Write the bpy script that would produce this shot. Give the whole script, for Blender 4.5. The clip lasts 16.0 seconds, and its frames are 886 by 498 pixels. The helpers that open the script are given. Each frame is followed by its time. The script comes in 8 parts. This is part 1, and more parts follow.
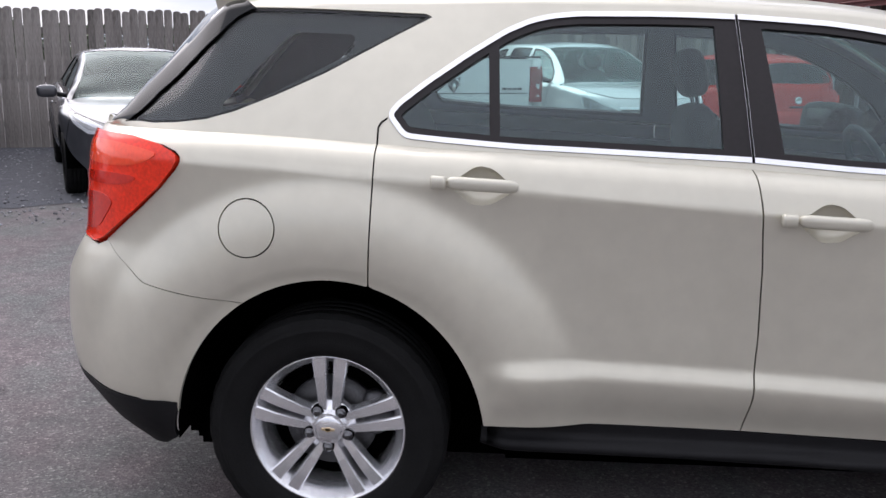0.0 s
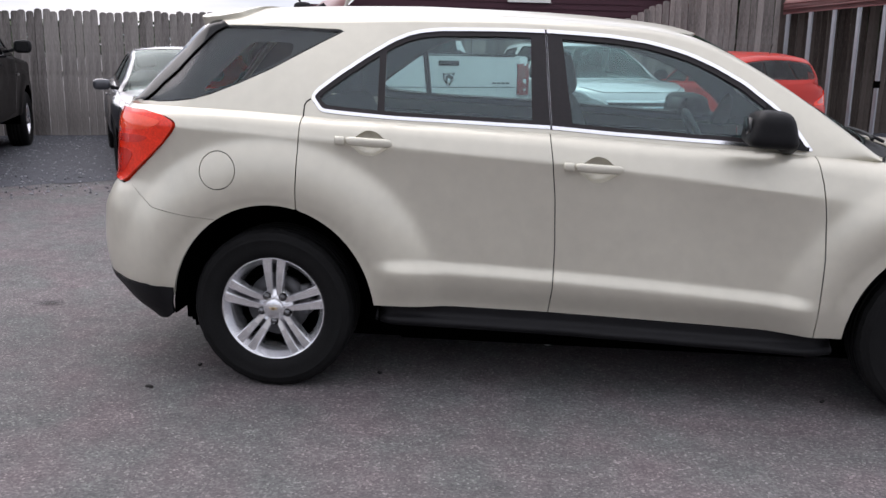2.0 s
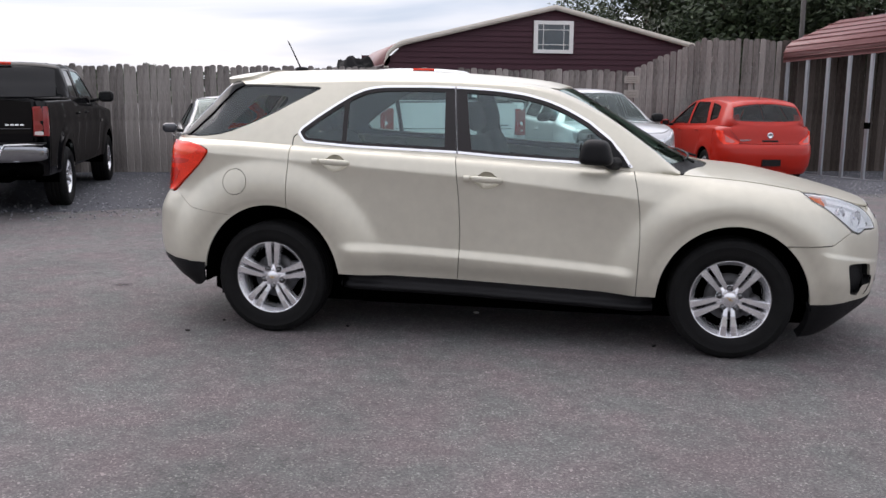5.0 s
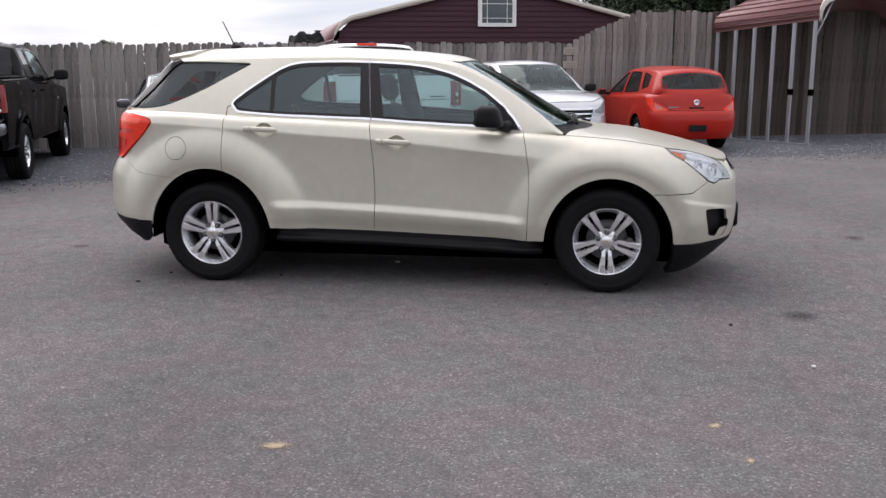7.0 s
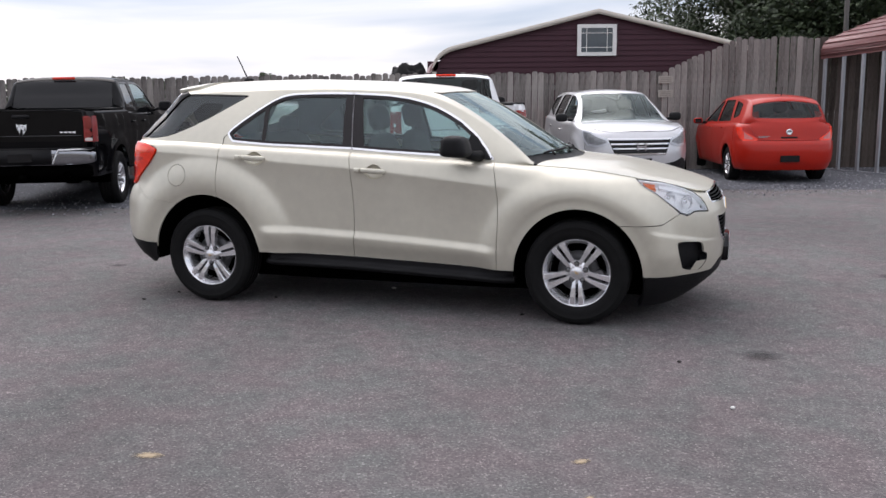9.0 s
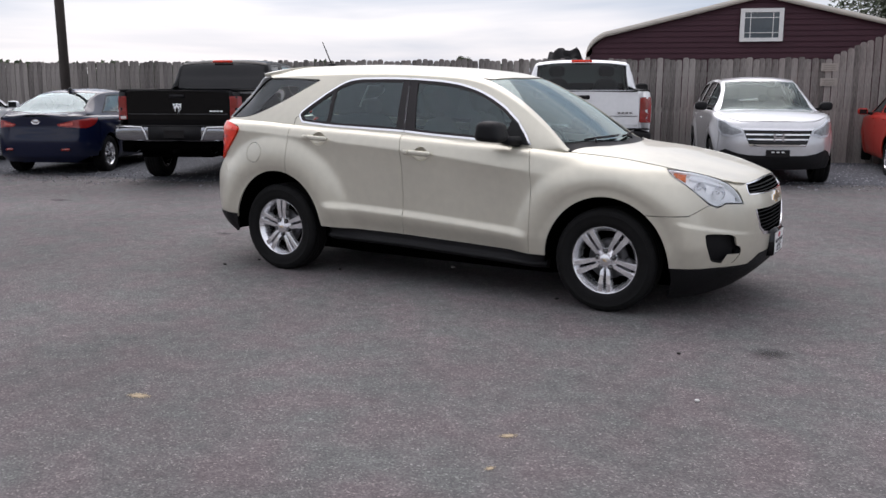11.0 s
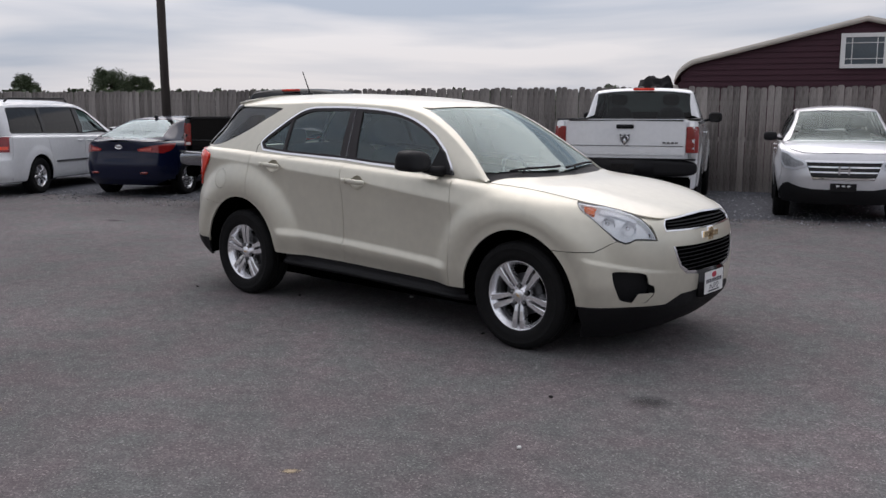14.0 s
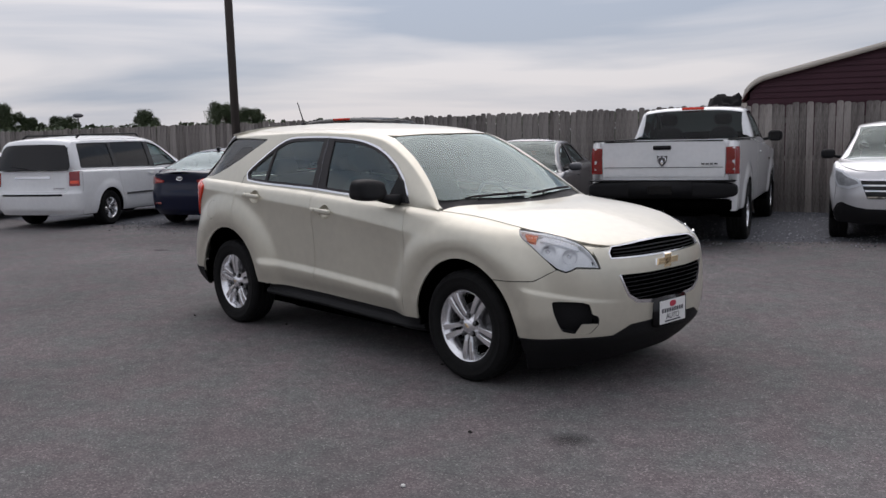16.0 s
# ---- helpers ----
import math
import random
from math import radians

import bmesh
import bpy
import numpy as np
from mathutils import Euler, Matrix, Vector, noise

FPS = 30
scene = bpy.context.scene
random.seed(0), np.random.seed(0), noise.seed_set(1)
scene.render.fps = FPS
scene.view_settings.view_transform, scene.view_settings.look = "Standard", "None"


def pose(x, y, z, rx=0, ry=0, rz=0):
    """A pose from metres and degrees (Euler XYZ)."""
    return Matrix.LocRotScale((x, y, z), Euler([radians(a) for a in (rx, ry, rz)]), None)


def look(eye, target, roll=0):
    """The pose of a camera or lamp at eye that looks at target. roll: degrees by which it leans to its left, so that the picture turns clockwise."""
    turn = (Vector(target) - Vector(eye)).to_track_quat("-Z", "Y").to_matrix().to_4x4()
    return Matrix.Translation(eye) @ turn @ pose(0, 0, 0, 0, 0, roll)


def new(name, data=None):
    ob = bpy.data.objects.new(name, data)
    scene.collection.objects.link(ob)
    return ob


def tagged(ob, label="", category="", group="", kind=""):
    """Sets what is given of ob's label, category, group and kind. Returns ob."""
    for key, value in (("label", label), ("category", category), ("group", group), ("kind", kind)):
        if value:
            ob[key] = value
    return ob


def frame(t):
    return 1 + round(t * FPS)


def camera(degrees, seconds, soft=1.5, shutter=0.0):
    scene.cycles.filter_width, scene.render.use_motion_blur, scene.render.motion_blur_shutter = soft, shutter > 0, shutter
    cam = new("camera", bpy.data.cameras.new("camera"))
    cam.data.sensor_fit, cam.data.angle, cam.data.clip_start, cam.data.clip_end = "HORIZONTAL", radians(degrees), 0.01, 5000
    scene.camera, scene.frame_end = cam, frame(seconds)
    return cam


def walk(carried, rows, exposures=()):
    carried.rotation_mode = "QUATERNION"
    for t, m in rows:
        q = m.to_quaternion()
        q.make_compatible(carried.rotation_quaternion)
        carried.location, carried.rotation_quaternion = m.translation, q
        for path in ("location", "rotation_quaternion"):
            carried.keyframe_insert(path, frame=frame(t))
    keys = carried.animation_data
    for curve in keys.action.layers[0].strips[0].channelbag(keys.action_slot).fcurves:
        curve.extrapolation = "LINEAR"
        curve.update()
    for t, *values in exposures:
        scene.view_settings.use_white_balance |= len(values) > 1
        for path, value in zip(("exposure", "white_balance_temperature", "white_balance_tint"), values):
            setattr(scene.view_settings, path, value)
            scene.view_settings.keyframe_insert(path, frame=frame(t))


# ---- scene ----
cam = camera(52.0, 16.0)
PATH = [
    (0, (-0.952, -3.37, 1.484), (-1.06, -1.42, 1.052), 0.9),
    (0.5, (-0.77, -3.659, 1.502), (-0.874, -1.714, 1.048), 1.9),
    (1, (-0.596, -3.997, 1.499), (-0.752, -2.053, 1.056), -0.1),
    (1.5, (-0.467, -4.339, 1.546), (-0.657, -2.399, 1.098), 0.4),
    (2, (-0.243, -4.636, 1.527), (-0.462, -2.698, 1.086), 0.9),
    (2.5, (-0.034, -4.954, 1.547), (-0.353, -3.024, 1.132), 1.6),
    (3, (0.097, -5.27, 1.569), (-0.239, -3.332, 1.207), 1.3),
    (3.5, (0.263, -5.53, 1.571), (-0.08, -3.591, 1.221), -0.1),
    (4, (0.484, -5.798, 1.567), (0.096, -3.872, 1.194), 0.6),
    (4.2, (0.526, -5.905, 1.58), (0.145, -3.977, 1.211), 0.8),
    (6.3, (1.055, -6.902, 1.576), (0.72, -4.96, 1.238), -0.2),
    (6.5, (1.082, -6.975, 1.571), (0.751, -5.039, 1.195), -0.2),
    (7, (1.227, -7.087, 1.586), (0.935, -5.15, 1.181), -0.3),
    (7.5, (1.53, -7.12, 1.586), (1.18, -5.188, 1.205), 0.4),
    (8, (1.797, -7.046, 1.586), (1.359, -5.126, 1.235), -0.3),
    (8.5, (2.1, -6.904, 1.595), (1.592, -5.002, 1.241), -0.8),
    (9, (2.441, -6.9, 1.589), (1.832, -5.026, 1.248), -0.7),
    (9.5, (2.74, -6.87, 1.595), (2.047, -5.025, 1.255), -0.1),
    (9.7, (2.842, -6.831, 1.589), (2.1, -5.006, 1.242), -0.7),
    (11.8, (3.948, -6.516, 1.608), (2.898, -4.851, 1.253), 1.3),
    (12, (4.03, -6.452, 1.618), (2.986, -4.777, 1.292), 1.4),
    (12.5, (4.242, -6.291, 1.607), (3.124, -4.657, 1.323), -0.4),
    (13, (4.477, -6.128, 1.607), (3.292, -4.548, 1.289), 1.0),
    (13.5, (4.649, -5.924, 1.601), (3.425, -4.375, 1.279), 0.2),
    (14, (4.814, -5.677, 1.601), (3.548, -4.161, 1.289), 0.0),
    (14.5, (5.056, -5.531, 1.594), (3.725, -4.066, 1.308), -0.6),
    (15, (5.274, -5.386, 1.602), (3.898, -3.967, 1.294), -0.9),
    (15.5, (5.398, -5.152, 1.595), (3.987, -3.767, 1.294), -1.6),
    (16, (5.51, -4.874, 1.604), (4.064, -3.517, 1.348), -1.5),
]
EXPOSURES = [(0.0, 0.78, 6450, 18.5), (3.0, 0.70, 6550, 17.8), (7.0, 0.68, 6650, 17), (9.7, 0.61, 6550, 17), (11.8, 0.30, 6550, 16.5), (12.0, 0.23, 6550, 16.5), (12.5, -0.04, 6550, 16.5), (13.0, 0.08, 6550, 16.5), (14.0, 0.05, 6550, 16.5), (15.0, -0.02, 6550, 16.5), (16.0, -0.05, 6550, 16.5)]
walk(cam, [(t, look(eye, target, roll)) for t, eye, target, roll in PATH], EXPOSURES)

# ---- light ----
SUN_ELEVATION, SUN_AZIMUTH = 50.0, 138.0   # degrees; azimuth counted from +x towards +y


def make_world():
    w = bpy.data.worlds.new("sky")
    scene.world = w
    w.use_nodes = True
    nt = w.node_tree
    nt.nodes.clear()
    N, L = nt.nodes.new, nt.links.new
    out, bg = N("ShaderNodeOutputWorld"), N("ShaderNodeBackground")
    sky = N("ShaderNodeTexSky")
    sky.sky_type = "NISHITA"
    sky.sun_disc = False
    sky.sun_elevation = radians(SUN_ELEVATION)
    sky.sun_rotation = radians(90 - SUN_AZIMUTH)
    sky.air_density, sky.dust_density = 1.0, 2.0
    co, mp = N("ShaderNodeTexCoord"), N("ShaderNodeMapping")
    mp.inputs["Scale"].default_value = (1.0, 1.3, 10.5)
    mp.inputs["Rotation"].default_value = (0.05, 0.03, 0.4)
    n1 = N("ShaderNodeTexNoise")
    n1.inputs["Scale"].default_value, n1.inputs["Detail"].default_value = 1.6, 7.0
    n1.inputs["Roughness"].default_value, n1.inputs["Distortion"].default_value = 0.45, 0.3
    r1 = N("ShaderNodeValToRGB")
    r1.color_ramp.elements[0].position, r1.color_ramp.elements[1].position = 0.40, 0.58
    r1.color_ramp.elements[0].color = (CLOUD_DARK[0], CLOUD_DARK[1], CLOUD_DARK[2], 1)
    r1.color_ramp.elements[1].color = (CLOUD_LIGHT[0], CLOUD_LIGHT[1], CLOUD_LIGHT[2], 1)
    mix = N("ShaderNodeMix")
    mix.data_type = "RGBA"
    mix.inputs[0].default_value = 0.88
    L(co.outputs["Generated"], mp.inputs["Vector"])
    L(mp.outputs[0], n1.inputs["Vector"])
    # the streaks melt into an even veil overhead
    up, veil, even = N("ShaderNodeSeparateXYZ"), N("ShaderNodeMapRange"), N("ShaderNodeMix")
    L(co.outputs["Generated"], up.inputs[0])
    L(up.outputs["Z"], veil.inputs[0])
    veil.inputs["From Min"].default_value, veil.inputs["From Max"].default_value = 0.30, 0.60
    even.inputs[3].default_value = 0.52
    L(veil.outputs[0], even.inputs[0])
    L(n1.outputs[0], even.inputs[2])
    L(even.outputs[0], r1.inputs[0])
    L(sky.outputs[0], mix.inputs[6])
    L(r1.outputs[0], mix.inputs[7])
    # an overcast sky is brighter overhead than at the horizon
    sep, grade, mul = N("ShaderNodeSeparateXYZ"), N("ShaderNodeMapRange"), N("ShaderNodeVectorMath")
    L(co.outputs["Generated"], sep.inputs[0])
    L(sep.outputs["Z"], grade.inputs[0])
    grade.inputs["To Min"].default_value, grade.inputs["To Max"].default_value = 0.66, 0.98
    mul.operation = "SCALE"
    L(mix.outputs[2], mul.inputs[0])
    # and brighter round the veiled sun
    dot, sq, glow = N("ShaderNodeVectorMath"), N("ShaderNodeMath"), N("ShaderNodeMath")
    dot.operation, sq.operation, glow.operation = "DOT_PRODUCT", "POWER", "MULTIPLY_ADD"
    e, a = radians(SUN_ELEVATION), radians(SUN_AZIMUTH)
    dot.inputs[1].default_value = (math.cos(e) * math.cos(a), math.cos(e) * math.sin(a), math.sin(e))
    L(co.outputs["Generated"], dot.inputs[0])
    pos = N("ShaderNodeMath")
    pos.operation = "MAXIMUM"
    pos.inputs[1].default_value = 0.0
    L(dot.outputs["Value"], pos.inputs[0])
    L(pos.outputs[0], sq.inputs[0])
    sq.inputs[1].default_value = 9.0
    L(sq.outputs[0], glow.inputs[0])
    glow.inputs[1].default_value = 0.75
    L(grade.outputs[0], glow.inputs[2])
    L(glow.outputs[0], mul.inputs["Scale"])
    L(mul.outputs[0], bg.inputs[0])
    bg.inputs[1].default_value = 0.121
    L(bg.outputs[0], out.inputs[0])


CLOUD_DARK, CLOUD_LIGHT = (4.7, 5.6, 6.7), (9.0, 9.15, 9.3)
make_world()
sun = new("sun", bpy.data.lights.new("sun", "SUN"))
sun.data.energy, sun.data.angle, sun.data.color = 1.05, radians(66), (1.0, 0.96, 0.9)
sun.matrix_world = look((0, 0, 30), (-math.cos(radians(SUN_AZIMUTH)) * 30 / math.tan(radians(SUN_ELEVATION)), -math.sin(radians(SUN_AZIMUTH)) * 30 / math.tan(radians(SUN_ELEVATION)), 0))

# ---- materials ----


def mat(name, col, rough=0.5, metal=0.0, coat=0.0, spec=0.5, vary=0.0, scale=5.0, bump=0.0, bscale=80.0, emit=0.0, transmit=0.0, rvary=0.0, obj_random=0.0, col2=None, stretch=None):
    """A Principled material with colour variation at two scales, roughness variation and fine relief."""
    m = bpy.data.materials.new(name)
    m.use_nodes = True
    nt = m.node_tree
    N, L = nt.nodes.new, nt.links.new
    b = nt.nodes["Principled BSDF"]
    b.inputs["Base Color"].default_value = (*col, 1)
    b.inputs["Roughness"].default_value = rough
    b.inputs["Metallic"].default_value = metal
    b.inputs["Coat Weight"].default_value = coat
    b.inputs["Coat Roughness"].default_value = 0.03
    b.inputs["Specular IOR Level"].default_value = spec
    b.inputs["Transmission Weight"].default_value = transmit
    if emit:
        b.inputs["Emission Color"].default_value = (*col, 1)
        b.inputs["Emission Strength"].default_value = emit
    co = N("ShaderNodeTexCoord")
    src = co.outputs["Object"]
    if stretch:
        mp = N("ShaderNodeMapping")
        mp.inputs["Scale"].default_value = stretch
        L(src, mp.inputs["Vector"])
        src = mp.outputs[0]
    if vary or obj_random:
        n1, n2 = N("ShaderNodeTexNoise"), N("ShaderNodeTexNoise")
        n1.inputs["Scale"].default_value, n1.inputs["Detail"].default_value = scale, 5.0
        n2.inputs["Scale"].default_value, n2.inputs["Detail"].default_value = scale * 11, 3.0
        L(src, n1.inputs["Vector"])
        L(src, n2.inputs["Vector"])
        add = N("ShaderNodeMath")
        add.operation = "ADD"
        half = N("ShaderNodeMath")
        half.operation = "MULTIPLY"
        half.inputs[1].default_value = 0.5
        L(n1.outputs[0], add.inputs[0])
        L(n2.outputs[0], add.inputs[1])
        L(add.outputs[0], half.inputs[0])
        value = half.outputs[0]
        if obj_random:
            info = N("ShaderNodeObjectInfo")
            ma = N("ShaderNodeMath")
            ma.operation = "MULTIPLY_ADD"
            ma.inputs[1].default_value = obj_random
            L(info.outputs["Random"], ma.inputs[0])
            L(value, ma.inputs[2])
            sb = N("ShaderNodeMath")
            sb.operation = "SUBTRACT"
            sb.inputs[1].default_value = obj_random / 2
            L(ma.outputs[0], sb.inputs[0])
            value = sb.outputs[0]
        ramp = N("ShaderNodeValToRGB")
        c2 = col2 or tuple(c * (1 + vary) for c in col)
        ramp.color_ramp.elements[0].position, ramp.color_ramp.elements[1].position = 0.3, 0.7
        ramp.color_ramp.elements[0].color = (*[c * (1 - vary) for c in col], 1)
        ramp.color_ramp.elements[1].color = (*c2, 1)
        L(value, ramp.inputs[0])
        L(ramp.outputs[0], b.inputs["Base Color"])
        if rvary:
            mr = N("ShaderNodeMapRange")
            mr.inputs["From Min"].default_value, mr.inputs["From Max"].default_value = 0.3, 0.7
            mr.inputs["To Min"].default_value, mr.inputs["To Max"].default_value = rough - rvary, rough + rvary
            L(n1.outputs[0], mr.inputs[0])
            L(mr.outputs[0], b.inputs["Roughness"])
    if bump:
        n3, bp = N("ShaderNodeTexNoise"), N("ShaderNodeBump")
        n3.inputs["Scale"].default_value, n3.inputs["Detail"].default_value = bscale, 4.0
        bp.inputs["Strength"].default_value, bp.inputs["Distance"].default_value = bump, 0.01
        L(src, n3.inputs["Vector"])
        L(n3.outputs[0], bp.inputs["Height"])
        L(bp.outputs[0], b.inputs["Normal"])
    return m


def pane_material(name, tint, gloss=1.45, sheen=(1.0, 1.0, 1.0)):
    """A single sheet of tinted glass: clear pane with mirror gloss by Fresnel, tinted by a coating."""
    m = bpy.data.materials.new(name)
    m.use_nodes = True
    nt = m.node_tree
    nt.nodes.clear()
    N, L = nt.nodes.new, nt.links.new
    out, mx, tr, gl, fr = N("ShaderNodeOutputMaterial"), N("ShaderNodeMixShader"), N("ShaderNodeBsdfTransparent"), N("ShaderNodeBsdfGlossy"), N("ShaderNodeFresnel")
    tr.inputs[0].default_value = (*tint, 1)
    gl.inputs["Roughness"].default_value = 0.01
    gl.inputs[0].default_value = (*sheen, 1)
    fr.inputs[0].default_value = gloss
    L(fr.outputs[0], mx.inputs[0])
    L(tr.outputs[0], mx.inputs[1])
    L(gl.outputs[0], mx.inputs[2])
    L(mx.outputs[0], out.inputs[0])
    return m


def paint(name, col, metal=0.0, rough=0.35, flake=0.06, spec=0.5, coat=1.0):
    return mat(name, col, rough=rough, metal=metal, coat=coat, spec=spec, vary=flake, scale=1.5, rvary=0.04)


M = {
    "champagne": paint("champagne_paint", (0.59, 0.563, 0.474), metal=0.47, rough=0.40, coat=0.5),
    "white": paint("white_paint", (0.74, 0.75, 0.76)),
    "black": paint("black_paint", (0.003, 0.003, 0.0036), flake=0.2, spec=0.0, coat=0.4),
    "silver": paint("silver_paint", (0.60, 0.60, 0.615), metal=0.5),
    "red": paint("red_paint", (0.40, 0.015, 0.006), spec=0.2, coat=0.35),
    "grey": paint("grey_paint", (0.055, 0.057, 0.066), metal=0.3, spec=0.4),
    "blue": paint("blue_paint", (0.004, 0.007, 0.026), spec=0.05, coat=0.7),
    "plastic": mat("black_plastic", (0.007, 0.007, 0.008), rough=0.6, spec=0.22, vary=0.25, scale=8, bump=0.15, bscale=400),
    "gloss": mat("gloss_black", (0.008, 0.008, 0.009), rough=0.2, spec=0.35, vary=0.2, scale=6),
    "pillar": mat("pillar_film", (0.014, 0.011, 0.012), rough=0.35, spec=0.3, vary=0.2, scale=6),
    "chrome": mat("chrome", (0.72, 0.72, 0.74), rough=0.08, metal=1.0, vary=0.05, scale=4),
    # chrome dimmed: the dark ground it would mirror is put into the colour
    "bumper_chrome": mat("dimmed_chrome", (0.30, 0.31, 0.33), rough=0.16, metal=1.0, vary=0.15, scale=5),
    "lamp_grey": mat("grey_lamp_bowl", (0.44, 0.44, 0.45), rough=0.3, metal=0.2, vary=0.5, scale=18),
    "bright": mat("bright_trim", (0.82, 0.82, 0.84), rough=0.2, metal=1.0, vary=0.04, scale=4),
    "alloy": mat("alloy", (0.84, 0.84, 0.86), rough=0.2, metal=0.85, vary=0.08, scale=9, bump=0.05, bscale=500),
    "nut": mat("dark_chrome_nut", (0.14, 0.14, 0.145), rough=0.15, metal=1.0, vary=0.1, scale=30),
    "steel": mat("dull_steel", (0.10, 0.10, 0.105), rough=0.5, metal=0.8, vary=0.3, scale=14, rvary=0.15),
    "rubber": mat("tyre_rubber", (0.007, 0.007, 0.0072), rough=0.72, spec=0.16, vary=0.35, scale=12, bump=0.3, bscale=220),
    # near-black without gloss: deep shade of wells, undersides and gaps put into the colour
    "liner": mat("shade_black", (0.0015, 0.0015, 0.0015), rough=1.0, spec=0.0, vary=0.3, scale=9, bump=0.3, bscale=120),
    "trim": mat("cabin_trim", (0.07, 0.076, 0.08), rough=0.7, vary=0.2, scale=10, bump=0.2, bscale=300),
    "seat": mat("seat_cloth", (0.075, 0.08, 0.085), rough=0.9, vary=0.25, scale=25, bump=0.4, bscale=600),
    "headliner": mat("headliner", (0.34, 0.33, 0.31), rough=0.95, vary=0.1, scale=20, bump=0.2, bscale=700),
    "glass": pane_material("window_glass", (0.66, 0.83, 0.81), 1.75, (0.84, 0.97, 1.0)),
    "windscreen": pane_material("windscreen_glass", (0.72, 0.90, 0.88), 1.62, (0.86, 1.0, 0.99)),
    "screen": pane_material("screen_glass", (0.50, 0.57, 0.56), 1.34, (0.88, 1.0, 0.98)),
    "privacy": pane_material("privacy_glass", (0.46, 0.50, 0.51), 1.45),
    "smoked": pane_material("smoked_glass", (0.22, 0.24, 0.24), 1.36),
    "quarter": pane_material("quarter_glass", (0.80, 0.85, 0.86), 1.5),
    "limo": pane_material("dark_glass", (0.022, 0.026, 0.026), 1.36),
    "lens": pane_material("lamp_lens", (0.93, 0.94, 0.95)),
    "red_lens": mat("red_lens", (0.80, 0.035, 0.010), rough=0.12, coat=0.35, vary=0.3, scale=9, spec=0.4),
    "red_deep": mat("red_lens_deep", (0.20, 0.006, 0.003), rough=0.15, coat=1.0, vary=0.25, scale=9),
    "red_mid": mat("red_lens_shaded", (0.58, 0.020, 0.007), rough=0.15, coat=0.8, vary=0.25, scale=9),
    "red_bright": mat("red_lens_bright", (0.88, 0.07, 0.02), rough=0.1, coat=0.5, vary=0.15, scale=7),
    "amber": mat("amber_lens", (0.75, 0.16, 0.03), rough=0.15, coat=1.0, vary=0.15, scale=20),
    "red_dull": mat("dull_red_lens", (0.25, 0.014, 0.014), rough=0.2, coat=0.6, vary=0.3, scale=9),
    "pink_lens": mat("pale_red_lens", (0.55, 0.10, 0.08), rough=0.15, coat=1.0, vary=0.25, scale=14),
    "frost": mat("bright_lamp_housing", (0.95, 0.96, 0.97), rough=0.3, metal=0.05, vary=0.12, scale=22),
    "clear_lens": mat("clear_reverse_lens", (0.65, 0.6, 0.58), rough=0.15, coat=1.0, vary=0.1, scale=12),
    "reflector": mat("lamp_reflector", (0.88, 0.89, 0.91), rough=0.35, metal=0.12, vary=0.05, scale=10),
    "gold": mat("gold_emblem", (0.80, 0.62, 0.38), rough=0.25, metal=0.9, vary=0.1, scale=30),
    "plate_white": mat("plate_white", (0.75, 0.75, 0.74), rough=0.4, vary=0.06, scale=20),
    "ink": mat("plate_ink", (0.03, 0.03, 0.04), rough=0.6, vary=0.2, scale=20),
    "crimson": mat("plate_crimson", (0.45, 0.03, 0.06), rough=0.5, vary=0.2, scale=20),
}

# ---- mesh tools ----
from mathutils import geometry


def curve(*pts):
    """A smooth monotone curve through points (x, y), as a function of arrays."""
    p = np.array(sorted(pts), float)
    x, y = p[:, 0], p[:, 1]
    h = np.diff(x)
    d = np.diff(y) / h
    m = np.zeros(len(x))
    m[0], m[-1] = d[0], d[-1]
    for i in range(1, len(x) - 1):
        if d[i - 1] * d[i] > 0:
            w1, w2 = 2 * h[i] + h[i - 1], h[i] + 2 * h[i - 1]
            m[i] = (w1 + w2) / (w1 / d[i - 1] + w2 / d[i])

    def f(q):
        q = np.clip(np.asarray(q, float), x[0], x[-1])
        i = np.clip(np.searchsorted(x, q) - 1, 0, len(h) - 1)
        t = (q - x[i]) / h[i]
        return ((2 * t**3 - 3 * t**2 + 1) * y[i] + (t**3 - 2 * t**2 + t) * h[i] * m[i] + (-2 * t**3 + 3 * t**2) * y[i + 1] + (t**3 - t**2) * h[i] * m[i + 1])
    return f


def ease(t):
    t = np.clip(t, 0, 1)
    return t * t * (3 - 2 * t)


def part(name, bm, material, parent, label=""):
    """Links a bmesh, or (verts, faces, normals), as one mesh object under a thing or a part."""
    me = bpy.data.meshes.new(name)
    if isinstance(bm, tuple):
        v, f, n = bm
        me.from_pydata([tuple(a) for a in v], [], f)
        me.validate()
        me.shade_smooth()
        if n is not None and len(me.vertices) == len(v):
            me.normals_split_custom_set_from_vertices([tuple(a) for a in n])
    else:
        bm.to_mesh(me)
        bm.free()
    me.materials.append(material)
    ob = new(name, me)
    ob.parent = parent
    if label:
        ob["label"] = label
    return ob


def thing(name, m, label, category, group="", kind=""):
    ob = new(name)
    ob.empty_display_size = 0.1
    ob.matrix_world = m
    return tagged(ob, label, category, group, kind)


def area2(poly):
    return sum(poly[i - 1][0] * poly[i][1] - poly[i][0] * poly[i - 1][1] for i in range(len(poly)))


def inside(loops, P):
    """Which of the points P lie inside the loops (even-odd)."""
    n = np.zeros(len(P), int)
    x, y = P[:, 0], P[:, 1]
    for poly in loops:
        p = np.array(poly)
        for (x0, y0), (x1, y1) in zip(p, np.roll(p, -1, 0)):
            if y0 == y1:
                continue
            cond = (y0 > y) != (y1 > y)
            n += cond & (x < (x1 - x0) * (y - y0) / (y1 - y0) + x0)
    return n % 2 == 1


